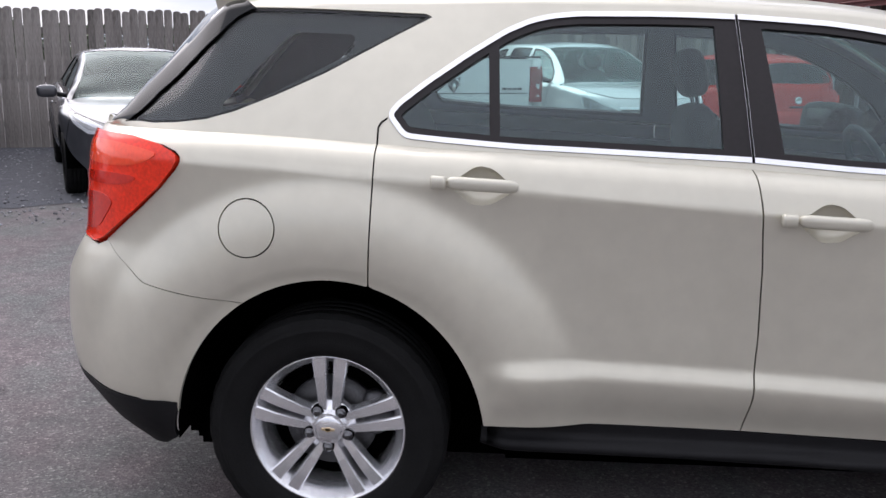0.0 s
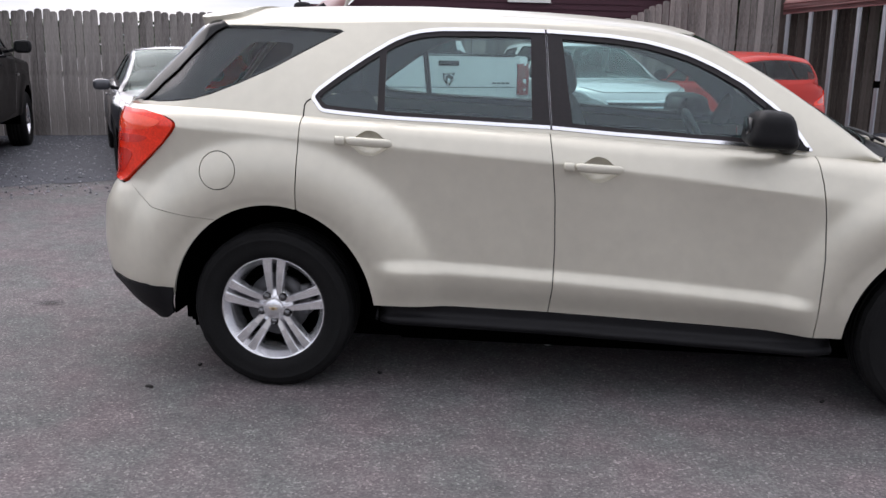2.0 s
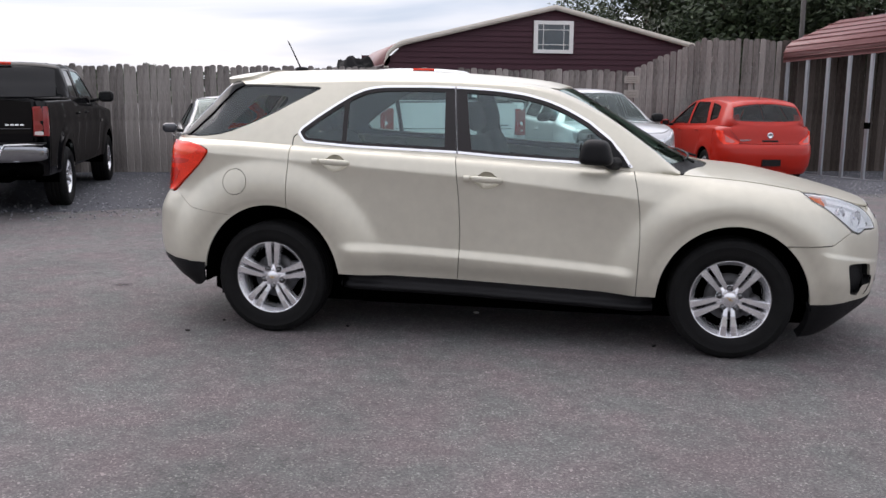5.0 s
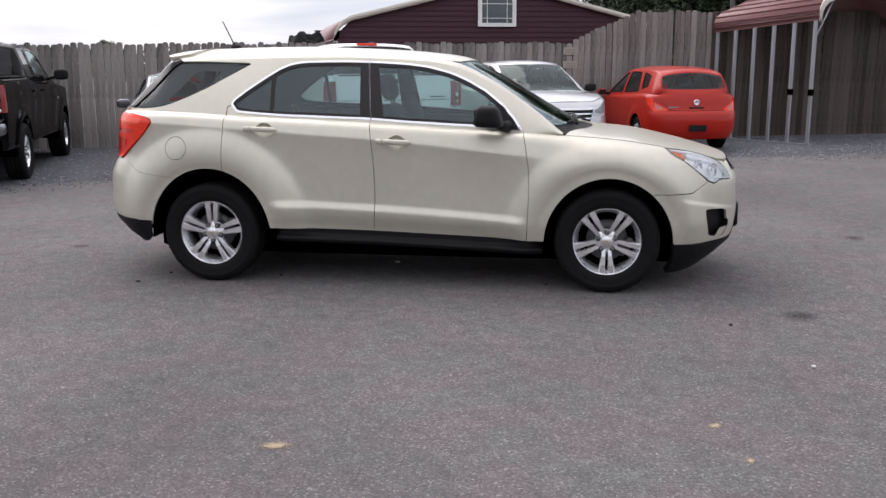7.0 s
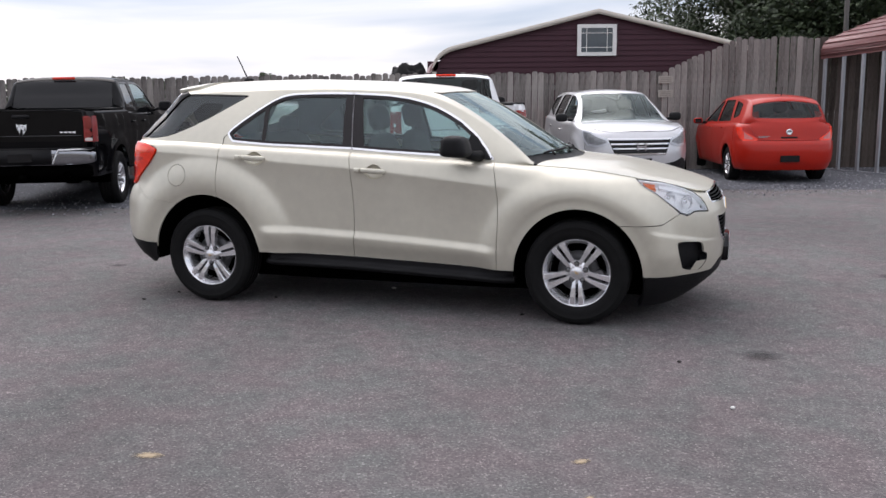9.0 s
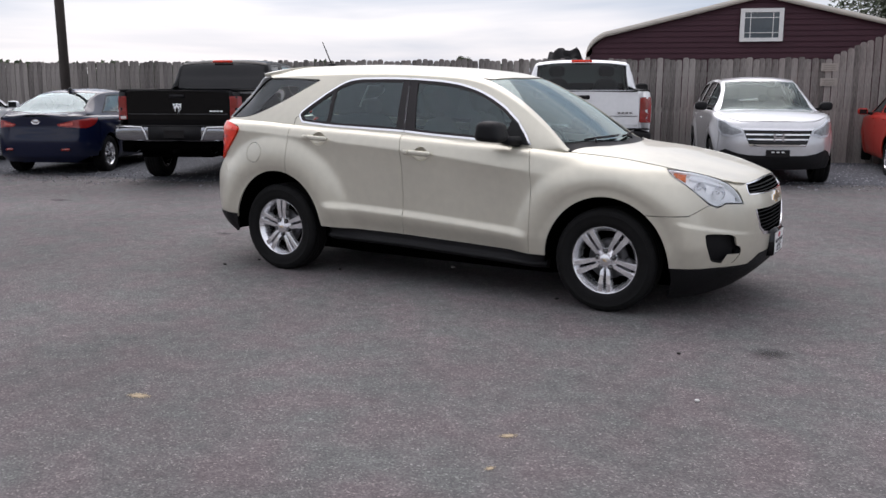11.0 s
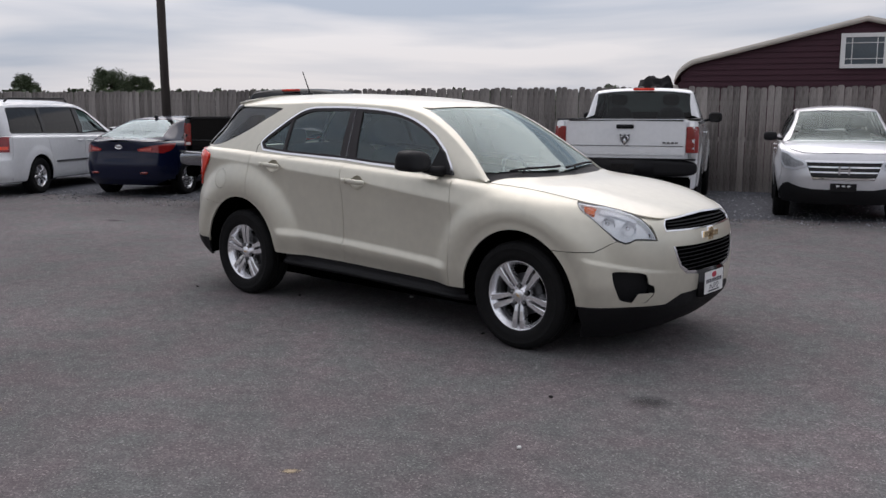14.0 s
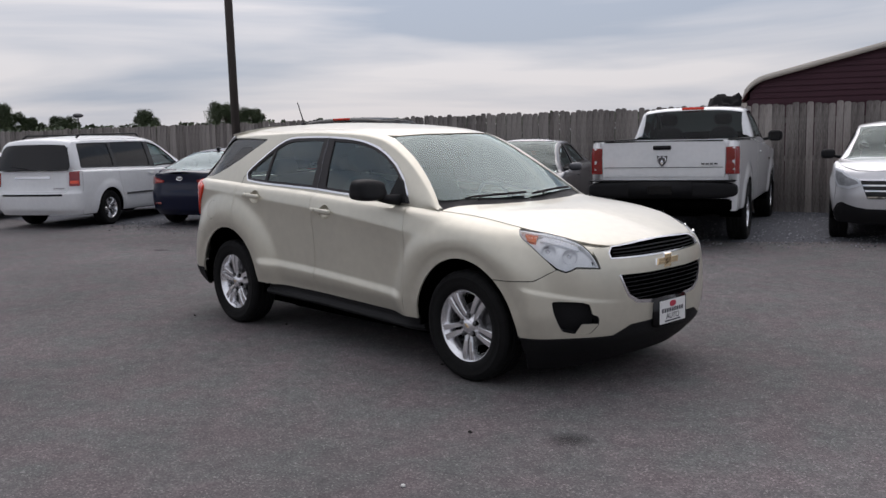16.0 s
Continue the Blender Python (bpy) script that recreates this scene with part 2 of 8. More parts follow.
def dense(poly, step):
    out = []
    for i in range(len(poly)):
        p, q = poly[i], poly[(i + 1) % len(poly)]
        n = max(1, int(math.hypot(q[0] - p[0], q[1] - p[1]) / step))
        out += [(p[0] + (q[0] - p[0]) * k / n, p[1] + (q[1] - p[1]) * k / n) for k in range(n)]
    return out


def sheet(fn, outer, holes=(), du=0.04, dv=0.04, off=0.0, rim=0.012, side=1, both=False, shear=0.0):
    """A panel of the surface fn(u, v) -> (x, y, z), y >= 0, cut out by a polygon in (u, v). side -1 mirrors it to y < 0; both joins the two halves.
    shear slants the inner rows of points along a crease."""
    k = np.array([1.0, du / dv])
    scaled = [[(p[0], p[1] * k[1]) for p in loop] for loop in (outer, *holes)]
    loops = [dense(l, du * 0.8) for l in scaled]
    edge = np.array([p for l in loops for p in l])
    segs, b = [], 0
    for l in loops:
        segs += [(b + i, b + (i + 1) % len(l)) for i in range(len(l))]
        b += len(l)
    lo, hi = edge.min(0), edge.max(0)
    sl = shear * k[1]
    gu = np.arange(lo[0] + du * 0.37, hi[0], du)
    gv = np.arange(lo[1] - abs(sl) * (hi[0] - lo[0]) - du, hi[1] + abs(sl) * (hi[0] - lo[0]) + du, du)
    G = np.array([(a, c + sl * (a - lo[0])) for a in gu for c in gv]) if len(gu) and len(gv) else np.zeros((0, 2))
    if len(G):
        G = G[inside(loops, G)]
    if len(G):
        keep = np.ones(len(G), bool)
        for q in range(0, len(G), 500):
            d2 = ((G[q:q + 500, None, :] - edge[None, :, :]) ** 2).sum(2).min(1)
            keep[q:q + 500] = d2 > (0.45 * du) ** 2
        G = G[keep]
    pts = np.vstack([edge, G])
    ov, _, of, _, _, _ = geometry.delaunay_2d_cdt([Vector(p) for p in pts], segs, [], 0, 1e-6)
    uv = np.array([(p[0], p[1]) for p in ov])
    tri = np.array([f for f in of if len(f) == 3])
    tri = tri[inside(loops, uv[tri].mean(1))]
    a, c = uv[tri[:, 1]] - uv[tri[:, 0]], uv[tri[:, 2]] - uv[tri[:, 0]]
    ccw = (a[:, 0] * c[:, 1] - a[:, 1] * c[:, 0]) > 0
    faces = [list(t[::-1]) if w else list(t) for t, w in zip(tri.tolist(), ccw)]

    def place(q):
        q = np.array(q, float) / k
        e = 0.008
        P = np.array(fn(q[:, 0], q[:, 1])).T
        A = np.array(fn(q[:, 0] + e, q[:, 1])).T - np.array(fn(q[:, 0] - e, q[:, 1])).T
        B = np.array(fn(q[:, 0], q[:, 1] + e)).T - np.array(fn(q[:, 0], q[:, 1] - e)).T
        n = np.cross(B, A)
        n /= np.maximum(np.linalg.norm(n, axis=1), 1e-9)[:, None]
        return P + off * n, n
    V, Nn = place(uv)
    V, Nn = list(V), list(Nn)
    if rim:
        for h, loop in enumerate(loops):
            P, n = place(loop)
            b, m = len(V), len(loop)
            V += list(P) + list(P - rim * n)
            Nn += [np.zeros(3)] * (2 * m)
            turn = (area2(loop) > 0) == (h == 0)
            for t in range(m):
                t2 = (t + 1) % m
                if both and abs(P[t][1]) < 2e-3 and abs(P[t2][1]) < 2e-3:
                    continue
                f = [b + t, b + t2, b + m + t2, b + m + t]
                faces.append(f if turn else f[::-1])
    V, Nn = np.array(V), np.array(Nn)
    flip = np.array([1, -1, 1])
    if both:
        n0 = len(V)
        faces = faces + [[n0 + q for q in f[::-1]] for f in faces]
        V, Nn = np.vstack([V, V * flip]), np.vstack([Nn, Nn * flip])
    elif side < 0:
        V, Nn = V * flip, Nn * flip
        faces = [f[::-1] for f in faces]
    return V, faces, Nn


def lathe(profile, n=48, wobble=None, closed=False):
    """A profile of (radius, y) turned about the y axis."""
    v, f = [], []
    m = len(profile)
    for i in range(n):
        a = 2 * math.pi * i / n
        for k, (r, y) in enumerate(profile):
            rr = r + (wobble(i, k) if wobble else 0)
            v.append((rr * math.cos(a), y, rr * math.sin(a)))
    for i in range(n):
        j = (i + 1) % n
        for k in range(m if closed else m - 1):
            k2 = (k + 1) % m
            f.append([i * m + k, i * m + k2, j * m + k2, j * m + k])
    return v, f


def box_bm(bm, x0, x1, y0, y1, z0, z1, m=None, bevel=0.0):
    r = bmesh.ops.create_cube(bm, size=1, matrix=(m or Matrix()) @ Matrix.Translation(((x0 + x1) / 2, (y0 + y1) / 2, (z0 + z1) / 2)) @ Matrix.Diagonal((x1 - x0, y1 - y0, z1 - z0, 1)))
    if bevel:
        es = list({e for v in r["verts"] for e in v.link_edges})
        bmesh.ops.bevel(bm, geom=es, offset=bevel, segments=2, affect="EDGES", clamp_overlap=True)
    return r["verts"]


def box(x0, x1, y0, y1, z0, z1, bevel=0.0, m=None):
    bm = bmesh.new()
    box_bm(bm, x0, x1, y0, y1, z0, z1, m, bevel)
    return bm


def smooth(bm):
    for f in bm.faces:
        f.smooth = True
    return bm


def blob(cx, cy, cz, rx, ry, rz, e=2.5, n=20, shape=None):
    """A rounded block: a superellipsoid, optionally reshaped by shape(x, y, z) in -1..1."""
    bm = bmesh.new()
    bmesh.ops.create_uvsphere(bm, u_segments=n * 2, v_segments=n, radius=1.0)
    for v in bm.verts:
        p = v.co
        r = (abs(p.x) ** e + abs(p.y) ** e + abs(p.z) ** e) ** (1 / e)
        q = p / r
        if shape:
            q = Vector(shape(q.x, q.y, q.z))
        v.co = (cx + q.x * rx, cy + q.y * ry, cz + q.z * rz)
    return smooth(bm)


def tube(points, radius, n=8, caps=True):
    """A round bar along points; radius a number or one for each point."""
    bm = bmesh.new()
    pts = [Vector(p) for p in points]
    rad = radius if isinstance(radius, (list, tuple)) else [radius] * len(pts)
    rings = []
    for i, p in enumerate(pts):
        d = (pts[min(i + 1, len(pts) - 1)] - pts[max(i - 1, 0)]).normalized()
        a = d.orthogonal().normalized() if i == 0 else (rings_a - d * rings_a.dot(d)).normalized()
        rings_a = a
        b = d.cross(a)
        rings.append([bm.verts.new(p + rad[i] * (math.cos(2 * math.pi * k / n) * a + math.sin(2 * math.pi * k / n) * b)) for k in range(n)])
    for r0, r1 in zip(rings, rings[1:]):
        for k in range(n):
            bm.faces.new((r0[k], r0[(k + 1) % n], r1[(k + 1) % n], r1[k])).smooth = True
    if caps:
        bm.faces.new(rings[0][::-1])
        bm.faces.new(rings[-1])
    return bm


def arc(cx, cz, rx, rz, a0, a1, n=24):
    return [(cx + rx * math.cos(radians(a0 + (a1 - a0) * k / n)), cz + rz * math.sin(radians(a0 + (a1 - a0) * k / n))) for k in range(n + 1)]


class Shape:
    """The outer skin of a vehicle: x ahead, y to its left, z up. low(s, z) is the body below the belt, wrapped round the corners by s;
    up(x, v) is the upper part, v 0 to 1 from the belt to the roof rail, 1 to 2 from there to the middle."""

    def __init__(self, **k):
        self.xf, self.xr, self.W = curve(*k["front"]), curve(*k["rear"]), curve(*k["width"])
        self.xcf, self.xcr, self.nf, self.nr = k["xcf"], k["xcr"], k.get("nf", 2.8), k.get("nr", 3.5)
        self.kf, self.kr = max(p[1] for p in k["front"]) - self.xcf, self.xcr - min(p[1] for p in k["rear"])
        self.zb, self.ze_, self.ye_, self.zc_ = curve(*k["belt"]), curve(*k["rail"]), curve(*k["rail_y"]), curve(*k["top"])
        self.roll_x = k.get("roll_x")
        self.roll, self.extra, self.bow, self.crown = k.get("roll", 0.06), k.get("extra"), k.get("bow", 0.012), k.get("crown", 2.4)
        self.s0, self.s1 = self.xcr - self.kr * math.pi / 2, self.xcf + self.kf * math.pi / 2

    def low(self, s, z):
        s, z = np.asarray(s, float), np.asarray(z, float)
        s, z = np.broadcast_arrays(s, z)
        af = np.clip((s - self.xcf) / self.kf, 0, math.pi / 2)
        ar = np.clip((self.xcr - s) / self.kr, 0, math.pi / 2)
        cf, sf, cr, sr = np.sin(af), np.cos(af), np.sin(ar), np.cos(ar)
        cf[cf < 1e-9] = 0
        sf = np.maximum(sf, 0)
        sr = np.maximum(sr, 0)
        rf, rr = (cf**self.nf + sf**self.nf) ** (1 / self.nf), (cr**self.nr + sr**self.nr) ** (1 / self.nr)
        x = np.clip(s, self.xcr, self.xcf) + (self.xf(z) - self.xcf) * cf / rf - (self.xcr - self.xr(z)) * cr / rr
        k = (sf / rf) * (sr / rr)
        r = self.roll_x(x) if self.roll_x else self.roll + 0 * x
        d = np.minimum(np.maximum(self.zb(x) - z, -0.02), r)
        w = self.W(z) - (r - np.sqrt(np.maximum(r**2 - (r - d) ** 2, 0)))
        if self.extra:
            w = w + self.extra(x, z)
        return x, w * k, z

    def s_of_x(self, x, z):
        x, z = float(x), float(z)
        if x > self.xcf:
            q = min((x - self.xcf) / (float(self.xf(z)) - self.xcf), 1.0)
            return self.xcf + self.kf * math.atan2(q, (1 - q**self.nf) ** (1 / self.nf))
        if x < self.xcr:
            q = min((self.xcr - x) / (self.xcr - float(self.xr(z))), 1.0)
            return self.xcr - self.kr * math.atan2(q, (1 - q**self.nr) ** (1 / self.nr))
        return x

    def s_of_y(self, y, z, front=True):
        n = self.nf if front else self.nr
        q = min(abs(y) / float(self.W(z)), 1.0)
        a = math.atan2((1 - q**n) ** (1 / n), q)
        return self.xcf + self.kf * a if front else self.xcr - self.kr * a

    def lp(self, *pts):
        """Points for low(): (x, z) seen from the side, ('f', y, z) or ('r', y, z) on the front or rear."""
        return [((self.s_of_y(p[1], p[2], p[0] == "f"), p[2]) if isinstance(p[0], str) else (self.s_of_x(*p), p[1])) for p in pts]

    def yb(self, x):
        z = self.zb(x)
        s = np.array([self.s_of_x(a, b) for a, b in zip(np.ravel(x), np.ravel(z))]).reshape(np.shape(x))
        return self.low(s, z)[1]

    def rail(self, x):
        zb, yb = self.zb(x), self.yb(x)
        ze = np.maximum(self.ze_(x), zb + 0.004)
        return zb, yb, ze, np.minimum(self.ye_(x), yb)

    def up(self, x, v):
        x, v = np.broadcast_arrays(np.asarray(x, float), np.asarray(v, float))
        zb, yb, ze, ye = self.rail(x)
        a, k = np.clip(v, -0.1, 1), np.clip(v - 1, 0, 1.1)
        zc = np.maximum(self.zc_(x), ze)
        y = np.where(v <= 1, yb + (ye - yb) * a + self.bow * 4 * a * (1 - a), ye * (1 - k))
        z = np.where(v <= 1, zb + (ze - zb) * a, ze + (zc - ze) * (1 - np.abs(1 - k) ** self.crown))
        return x, y, z

    def ups(self, *pts):
        """Points for up() from (x, z) seen from the side."""
        out = []
        for x, z in pts:
            zb, yb, ze, ye = [float(q[0]) for q in self.rail(np.array([x]))]
            out.append((x, (z - zb) / (ze - zb)))
        return out

    def upt(self, *pts):
        """Points for up() from (x, y) seen from above."""
        out = []
        for x, y in pts:
            zb, yb, ze, ye = [float(q[0]) for q in self.rail(np.array([x]))]
            out.append((x, 2 - min(abs(y) / ye, 1.0)))
        return out

# ---- the parked SUV in the middle ----


SUV_CREASE = curve((-2.5, 1.19), (-1.80, 1.160), (-1.29, 1.131), (-0.757, 1.090), (-0.21, 1.053), (0.847, 0.946), (1.6, 0.865), (2.5, 0.77))
SUV_LEDGE = curve((-1.2, 0.606), (-0.80, 0.594), (-0.20, 0.572), (0.30, 0.544), (0.77, 0.511), (1.1, 0.488))


def suv_extra(x, z):
    """Crease on the shoulder, swollen wheel arches with a pressed lip and the ledge along the foot of the doors."""
    d = z - SUV_CREASE(x)
    p = 0.012 - 0.31 * 0.5 * (d + np.sqrt(d * d + 0.000012 + 0.012 * ease((x - 0.80) / 0.5))) - 0.006 * ease(-d / 0.30) - 0.011 * (1 - ease((x - 0.5) / 1.0)) * (1 - np.exp(np.minimum(d, 0) / 0.075))
    for cx, amp, out, soft in ((-1.4285, 0.056, 0.765, 0.012), (1.4285, 0.044, 0.71, 0.05)):
        r = np.hypot(x - cx, (z - 0.355))
        q = (out - r) / (out - 0.56)
        q = np.minimum(0.5 * (q + np.sqrt(q * q + soft)), 1.0)
        p = p + amp * (1 - (1 - q) ** 2) - 0.010 * ease((0.58 - r) / 0.12) - 0.006 * ease((0.53 - r) / 0.04)
    mid = ease((x + 0.98) / 0.12) * ease((0.90 - x) / 0.12)
    k = z - SUV_LEDGE(x)
    q = np.clip((k + 0.026) / 0.052, 0, 1)
    ledge = -0.021 * (0.5 * q + 0.5 * ease(q)) - 0.032 * ease((-0.020 - k) / 0.15)
    zn = 0.655 - 0.225 * (x - 2.0)
    nose = ease((x - 1.90) / 0.08) * 0.014 * ease((zn - z) / 0.022) * ease((z - 0.36) / 0.16)
    return p + mid * (ledge + 0.010) + nose


SUV = Shape(
    front=[(0.10, 2.02), (0.14, 2.12), (0.20, 2.21), (0.26, 2.28), (0.35, 2.355), (0.50, 2.375), (0.63, 2.38), (0.75, 2.37), (0.83, 2.345), (0.90, 2.295), (0.96, 2.20), (1.1, 2.1)],
    rear=[(0.20, -2.08), (0.28, -2.15), (0.36, -2.28), (0.45, -2.37), (0.60, -2.395), (0.75, -2.385), (0.85, -2.34), (0.92, -2.29), (1.10, -2.265), (1.28, -2.22)],
    width=[(0.10, 0.76), (0.20, 0.80), (0.30, 0.84), (0.40, 0.868), (0.50, 0.882), (0.70, 0.884), (0.90, 0.886), (1.05, 0.886), (1.30, 0.875)],
    xcf=1.50, xcr=-1.55, nf=2.75, nr=3.4, roll=0.05, roll_x=curve((-2.6, 0.05), (0.7, 0.05), (1.1, 0.075), (1.5, 0.115), (2.0, 0.085), (2.4, 0.06)),
    belt=[(-2.40, 1.235), (-2.10, 1.245), (-1.70, 1.238), (-1.20, 1.212), (-0.46, 1.178), (0.35, 1.130), (0.83, 1.103), (1.15, 1.080), (1.50, 1.050), (1.80, 1.003), (2.05, 0.945), (2.20, 0.905), (2.36, 0.87)],
    rail=[(-2.20, 1.22), (-2.10, 1.262), (-2.0, 1.36), (-1.90, 1.465), (-1.80, 1.570), (-1.76, 1.600), (-1.70, 1.612), (-1.20, 1.622), (-0.80, 1.630), (-0.50, 1.630), (-0.25, 1.622), (0.0, 1.610), (0.16, 1.596), (0.33, 1.562), (0.45, 1.518), (0.57, 1.460), (0.70, 1.386), (0.84, 1.292), (0.95, 1.212), (1.05, 1.135), (1.10, 1.098), (1.13, 1.085), (1.2, 0.5)],
    rail_y=[(-2.3, 0.72), (-2.05, 0.67), (-1.85, 0.60), (-1.2, 0.60), (-0.25, 0.605), (0.3, 0.595), (0.6, 0.625), (0.84, 0.685), (1.0, 0.74), (1.15, 0.80), (1.3, 0.9)],
    top=[(-2.29, 1.21), (-2.20, 1.24), (-1.94, 1.575), (-1.89, 1.635), (-1.83, 1.662), (-1.67, 1.684), (-1.2, 1.700), (-0.9, 1.702), (-0.56, 1.692), (-0.13, 1.672), (0.12, 1.650), (0.29, 1.628), (0.40, 1.600), (0.50, 1.552), (0.70, 1.438), (0.90, 1.318), (1.15, 1.175), (1.27, 1.115), (1.34, 1.104), (1.60, 1.080), (1.85, 1.030), (2.10, 0.968), (2.20, 0.940), (2.26, 0.921), (2.30, 0.906), (2.4, 0.87)],
    extra=suv_extra, crown=2.6)

# ---- parts that all vehicles share ----


def half_plane(poly, p, q):
    """Keeps what lies to the left of the line from p to q."""
    out = []
    side = [(q[0] - p[0]) * (a[1] - p[1]) - (q[1] - p[1]) * (a[0] - p[0]) for a in poly]
    for i in range(len(poly)):
        a, b, da, db = poly[i - 1], poly[i], side[i - 1], side[i]
        if (da < 0) != (db < 0):
            t = da / (da - db)
            out.append((a[0] + t * (b[0] - a[0]), a[1] + t * (b[1] - a[1])))
        if db >= 0:
            out.append(b)
    return out


def inset(poly, d):
    """The polygon drawn in by d."""
    poly = list(poly)
    if area2(poly) < 0:
        poly.reverse()
    n, out = len(poly), []
    for i in range(n):
        a, b, c = Vector(poly[i - 1]), Vector(poly[i]), Vector(poly[(i + 1) % n])
        e, f = (b - a).normalized(), (c - b).normalized()
        ne, nf = Vector((-e.y, e.x)), Vector((-f.y, f.x))
        m = ne + nf
        k = d / max(0.35, m.length_squared / 2)
        out.append(tuple(b + m * k))
    return out


def round_poly(poly, r=0.02, n=4):
    """Corners rounded off."""
    out, m = [], len(poly)
    for i in range(m):
        a, b, c = Vector(poly[i - 1]), Vector(poly[i]), Vector(poly[(i + 1) % m])
        la, lc = (a - b).length, (c - b).length
        ra = min(r, la * 0.45, lc * 0.45)
        p, q = b + (a - b).normalized() * ra, b + (c - b).normalized() * ra
        for k in range(n + 1):
            t = k / n
            out.append(tuple((1 - t) ** 2 * p + 2 * t * (1 - t) * b + t * t * q))
    return out


def smooth_poly(poly, per=5):
    """A closed smooth curve through the corners."""
    out, m = [], len(poly)
    P = [Vector(p) for p in poly]
    for i in range(m):
        a, b, c, d = P[i - 1], P[i], P[(i + 1) % m], P[(i + 2) % m]
        for k in range(per):
            t = k / per
            out.append(tuple(0.5 * (2 * b + (c - a) * t + (2 * a - 5 * b + 4 * c - d) * t * t + (3 * b - a - 3 * c + d) * t**3)))
    return out


def add_wheel(parent, x, y, R=0.362, rim=0.236, width=0.225, style="double", metal=None, n=96, side=-1, caps="gold", turn=0.0):
    """A wheel whose outer face looks to side; its parts hang under the rim."""
    metal = metal or M["alloy"]
    f = side
    h = width / 2

    def yy(a):
        return f * a
    wheel_m = Matrix.Translation((x, y, R)) @ Matrix.Rotation(radians(turn), 4, "Y")

    def add(name, bm, material, par, label=""):
        if isinstance(bm, tuple):
            bm = (bm[0], bm[1], None)
        return part(name, bm, material, par, label)
    # rim: barrel and lip
    prof = [(rim * 0.80, -h * 0.8), (rim * 0.82, h * 0.05), (rim * 0.85, h * 0.40), (rim * 0.885, h * 0.58), (rim * 0.94, h * 0.70), (rim * 0.965, h * 0.82), (rim * 0.985, h * 0.86), (rim * 1.0, h * 0.82), (rim * 1.0, h * 0.70), (rim * 0.97, -h * 0.8)]
    v, fc = lathe([(r, yy(a)) for r, a in prof], n=64, closed=True)
    bm = bmesh.new()
    vs = [bm.verts.new(p) for p in v]
    for q in fc:
        bm.faces.new([vs[k] for k in q]).smooth = True
    r0, r1 = rim * 0.24, rim * 0.965

    spokes = []

    def spoke(a_in, a_out, w_in, w_out, y_in, y_out, dep):
        rows = []
        bm = bmesh.new()
        spokes.append(bm)
        for t in (0.0, 0.3, 0.65, 1.0):
            r = r0 + (r1 - r0) * t
            px, pz = (1 - t) * math.cos(a_in) * r0 + t * math.cos(a_out) * r1, (1 - t) * math.sin(a_in) * r0 + t * math.sin(a_out) * r1
            d = Vector((math.cos(a_out) * r1 - math.cos(a_in) * r0, 0, math.sin(a_out) * r1 - math.sin(a_in) * r0)).normalized()
            s = Vector((-d.z, 0, d.x))
            w = w_in + (w_out - w_in) * t
            yo = y_in + (y_out - y_in) * (t ** 1.2) + 0.010 * math.sin(math.pi * t)
            c = Vector((px, 0, pz))
            rows.append([bm.verts.new(c + s * (w * k) + Vector((0, yy(yo - dy), 0))) for k, dy in ((-0.56, dep), (-0.5, 0.005), (-0.40, 0.0), (0.40, 0.0), (0.5, 0.005), (0.56, dep))])
        for a, b in zip(rows, rows[1:]):
            for k in range(5):
                bm.faces.new((a[k], a[k + 1], b[k + 1], b[k]))
        bmesh.ops.recalc_face_normals(bm, faces=bm.faces)
    if style == "double":
        for i in range(5):
            a = radians(90 + 72 * i)
            for k in (-1, 1):
                spoke(a + k * 0.34, a + k * 0.146, 0.025, 0.044, h * 0.60, h * 0.76, 0.045)
    elif style == "five":
        for i in range(5):
            a = radians(90 + 72 * i)
            spoke(a, a, rim * 0.30, rim * 0.24, h * 0.6, h * 0.78, 0.04)
    elif style == "seven":
        for i in range(7):
            a = radians(90 + 360 / 7 * i)
            spoke(a, a, rim * 0.22, rim * 0.17, h * 0.6, h * 0.78, 0.03)
    elif style == "cover":
        for i in range(9):
            a = radians(90 + 40 * i)
            spoke(a, a + 0.12, rim * 0.20, rim * 0.26, h * 0.7, h * 0.8, 0.03)
    hub, hf = lathe([(0.001, yy(h * 0.70)), (rim * 0.20, yy(h * 0.70)), (rim * 0.24, yy(h * 0.60)), (rim * 0.34, yy(h * 0.46)), (rim * 0.35, yy(h * 0.2))], n=40)
    b0 = [bm.verts.new(p) for p in hub]
    for q in hf:
        bm.faces.new([b0[k] for k in q])
    bmesh.ops.recalc_face_normals(bm, faces=bm.faces)
    wheel = part("wheel", bm, metal, parent, "polished alloy wheel" if style == "double" else "")
    wheel.matrix_local = wheel_m
    for b in spokes:
        part("spoke", b, metal, wheel)
    # tyre with tread blocks
    tp = [(rim * 0.975, -h * 0.72), (rim * 1.01, -h * 0.92), (rim * 1.045, -h * 0.95), (rim * 1.055, -h * 0.975), (R * 0.78, -h * 1.02), (R * 0.86, -h * 1.015), (R * 0.87, -h * 1.035), (R * 0.885, -h * 1.03), (R * 0.895, -h * 0.99), (R * 0.925, -h * 0.97), (R * 0.965, -h * 0.90), (R * 0.985, -h * 0.80)]
    tr = []
    for k in range(9):
        a = -0.72 + 1.44 * k / 8
        if k in (2, 4, 6):
            tr += [(R * 0.998, h * (a - 0.05)), (R * 0.975, h * (a - 0.04)), (R * 0.975, h * (a + 0.04)), (R * 0.998, h * (a + 0.05))]
        else:
            tr.append((R * 0.999, h * a))
    tp2 = tp + tr + [(r, -a) for r, a in tp[::-1]]
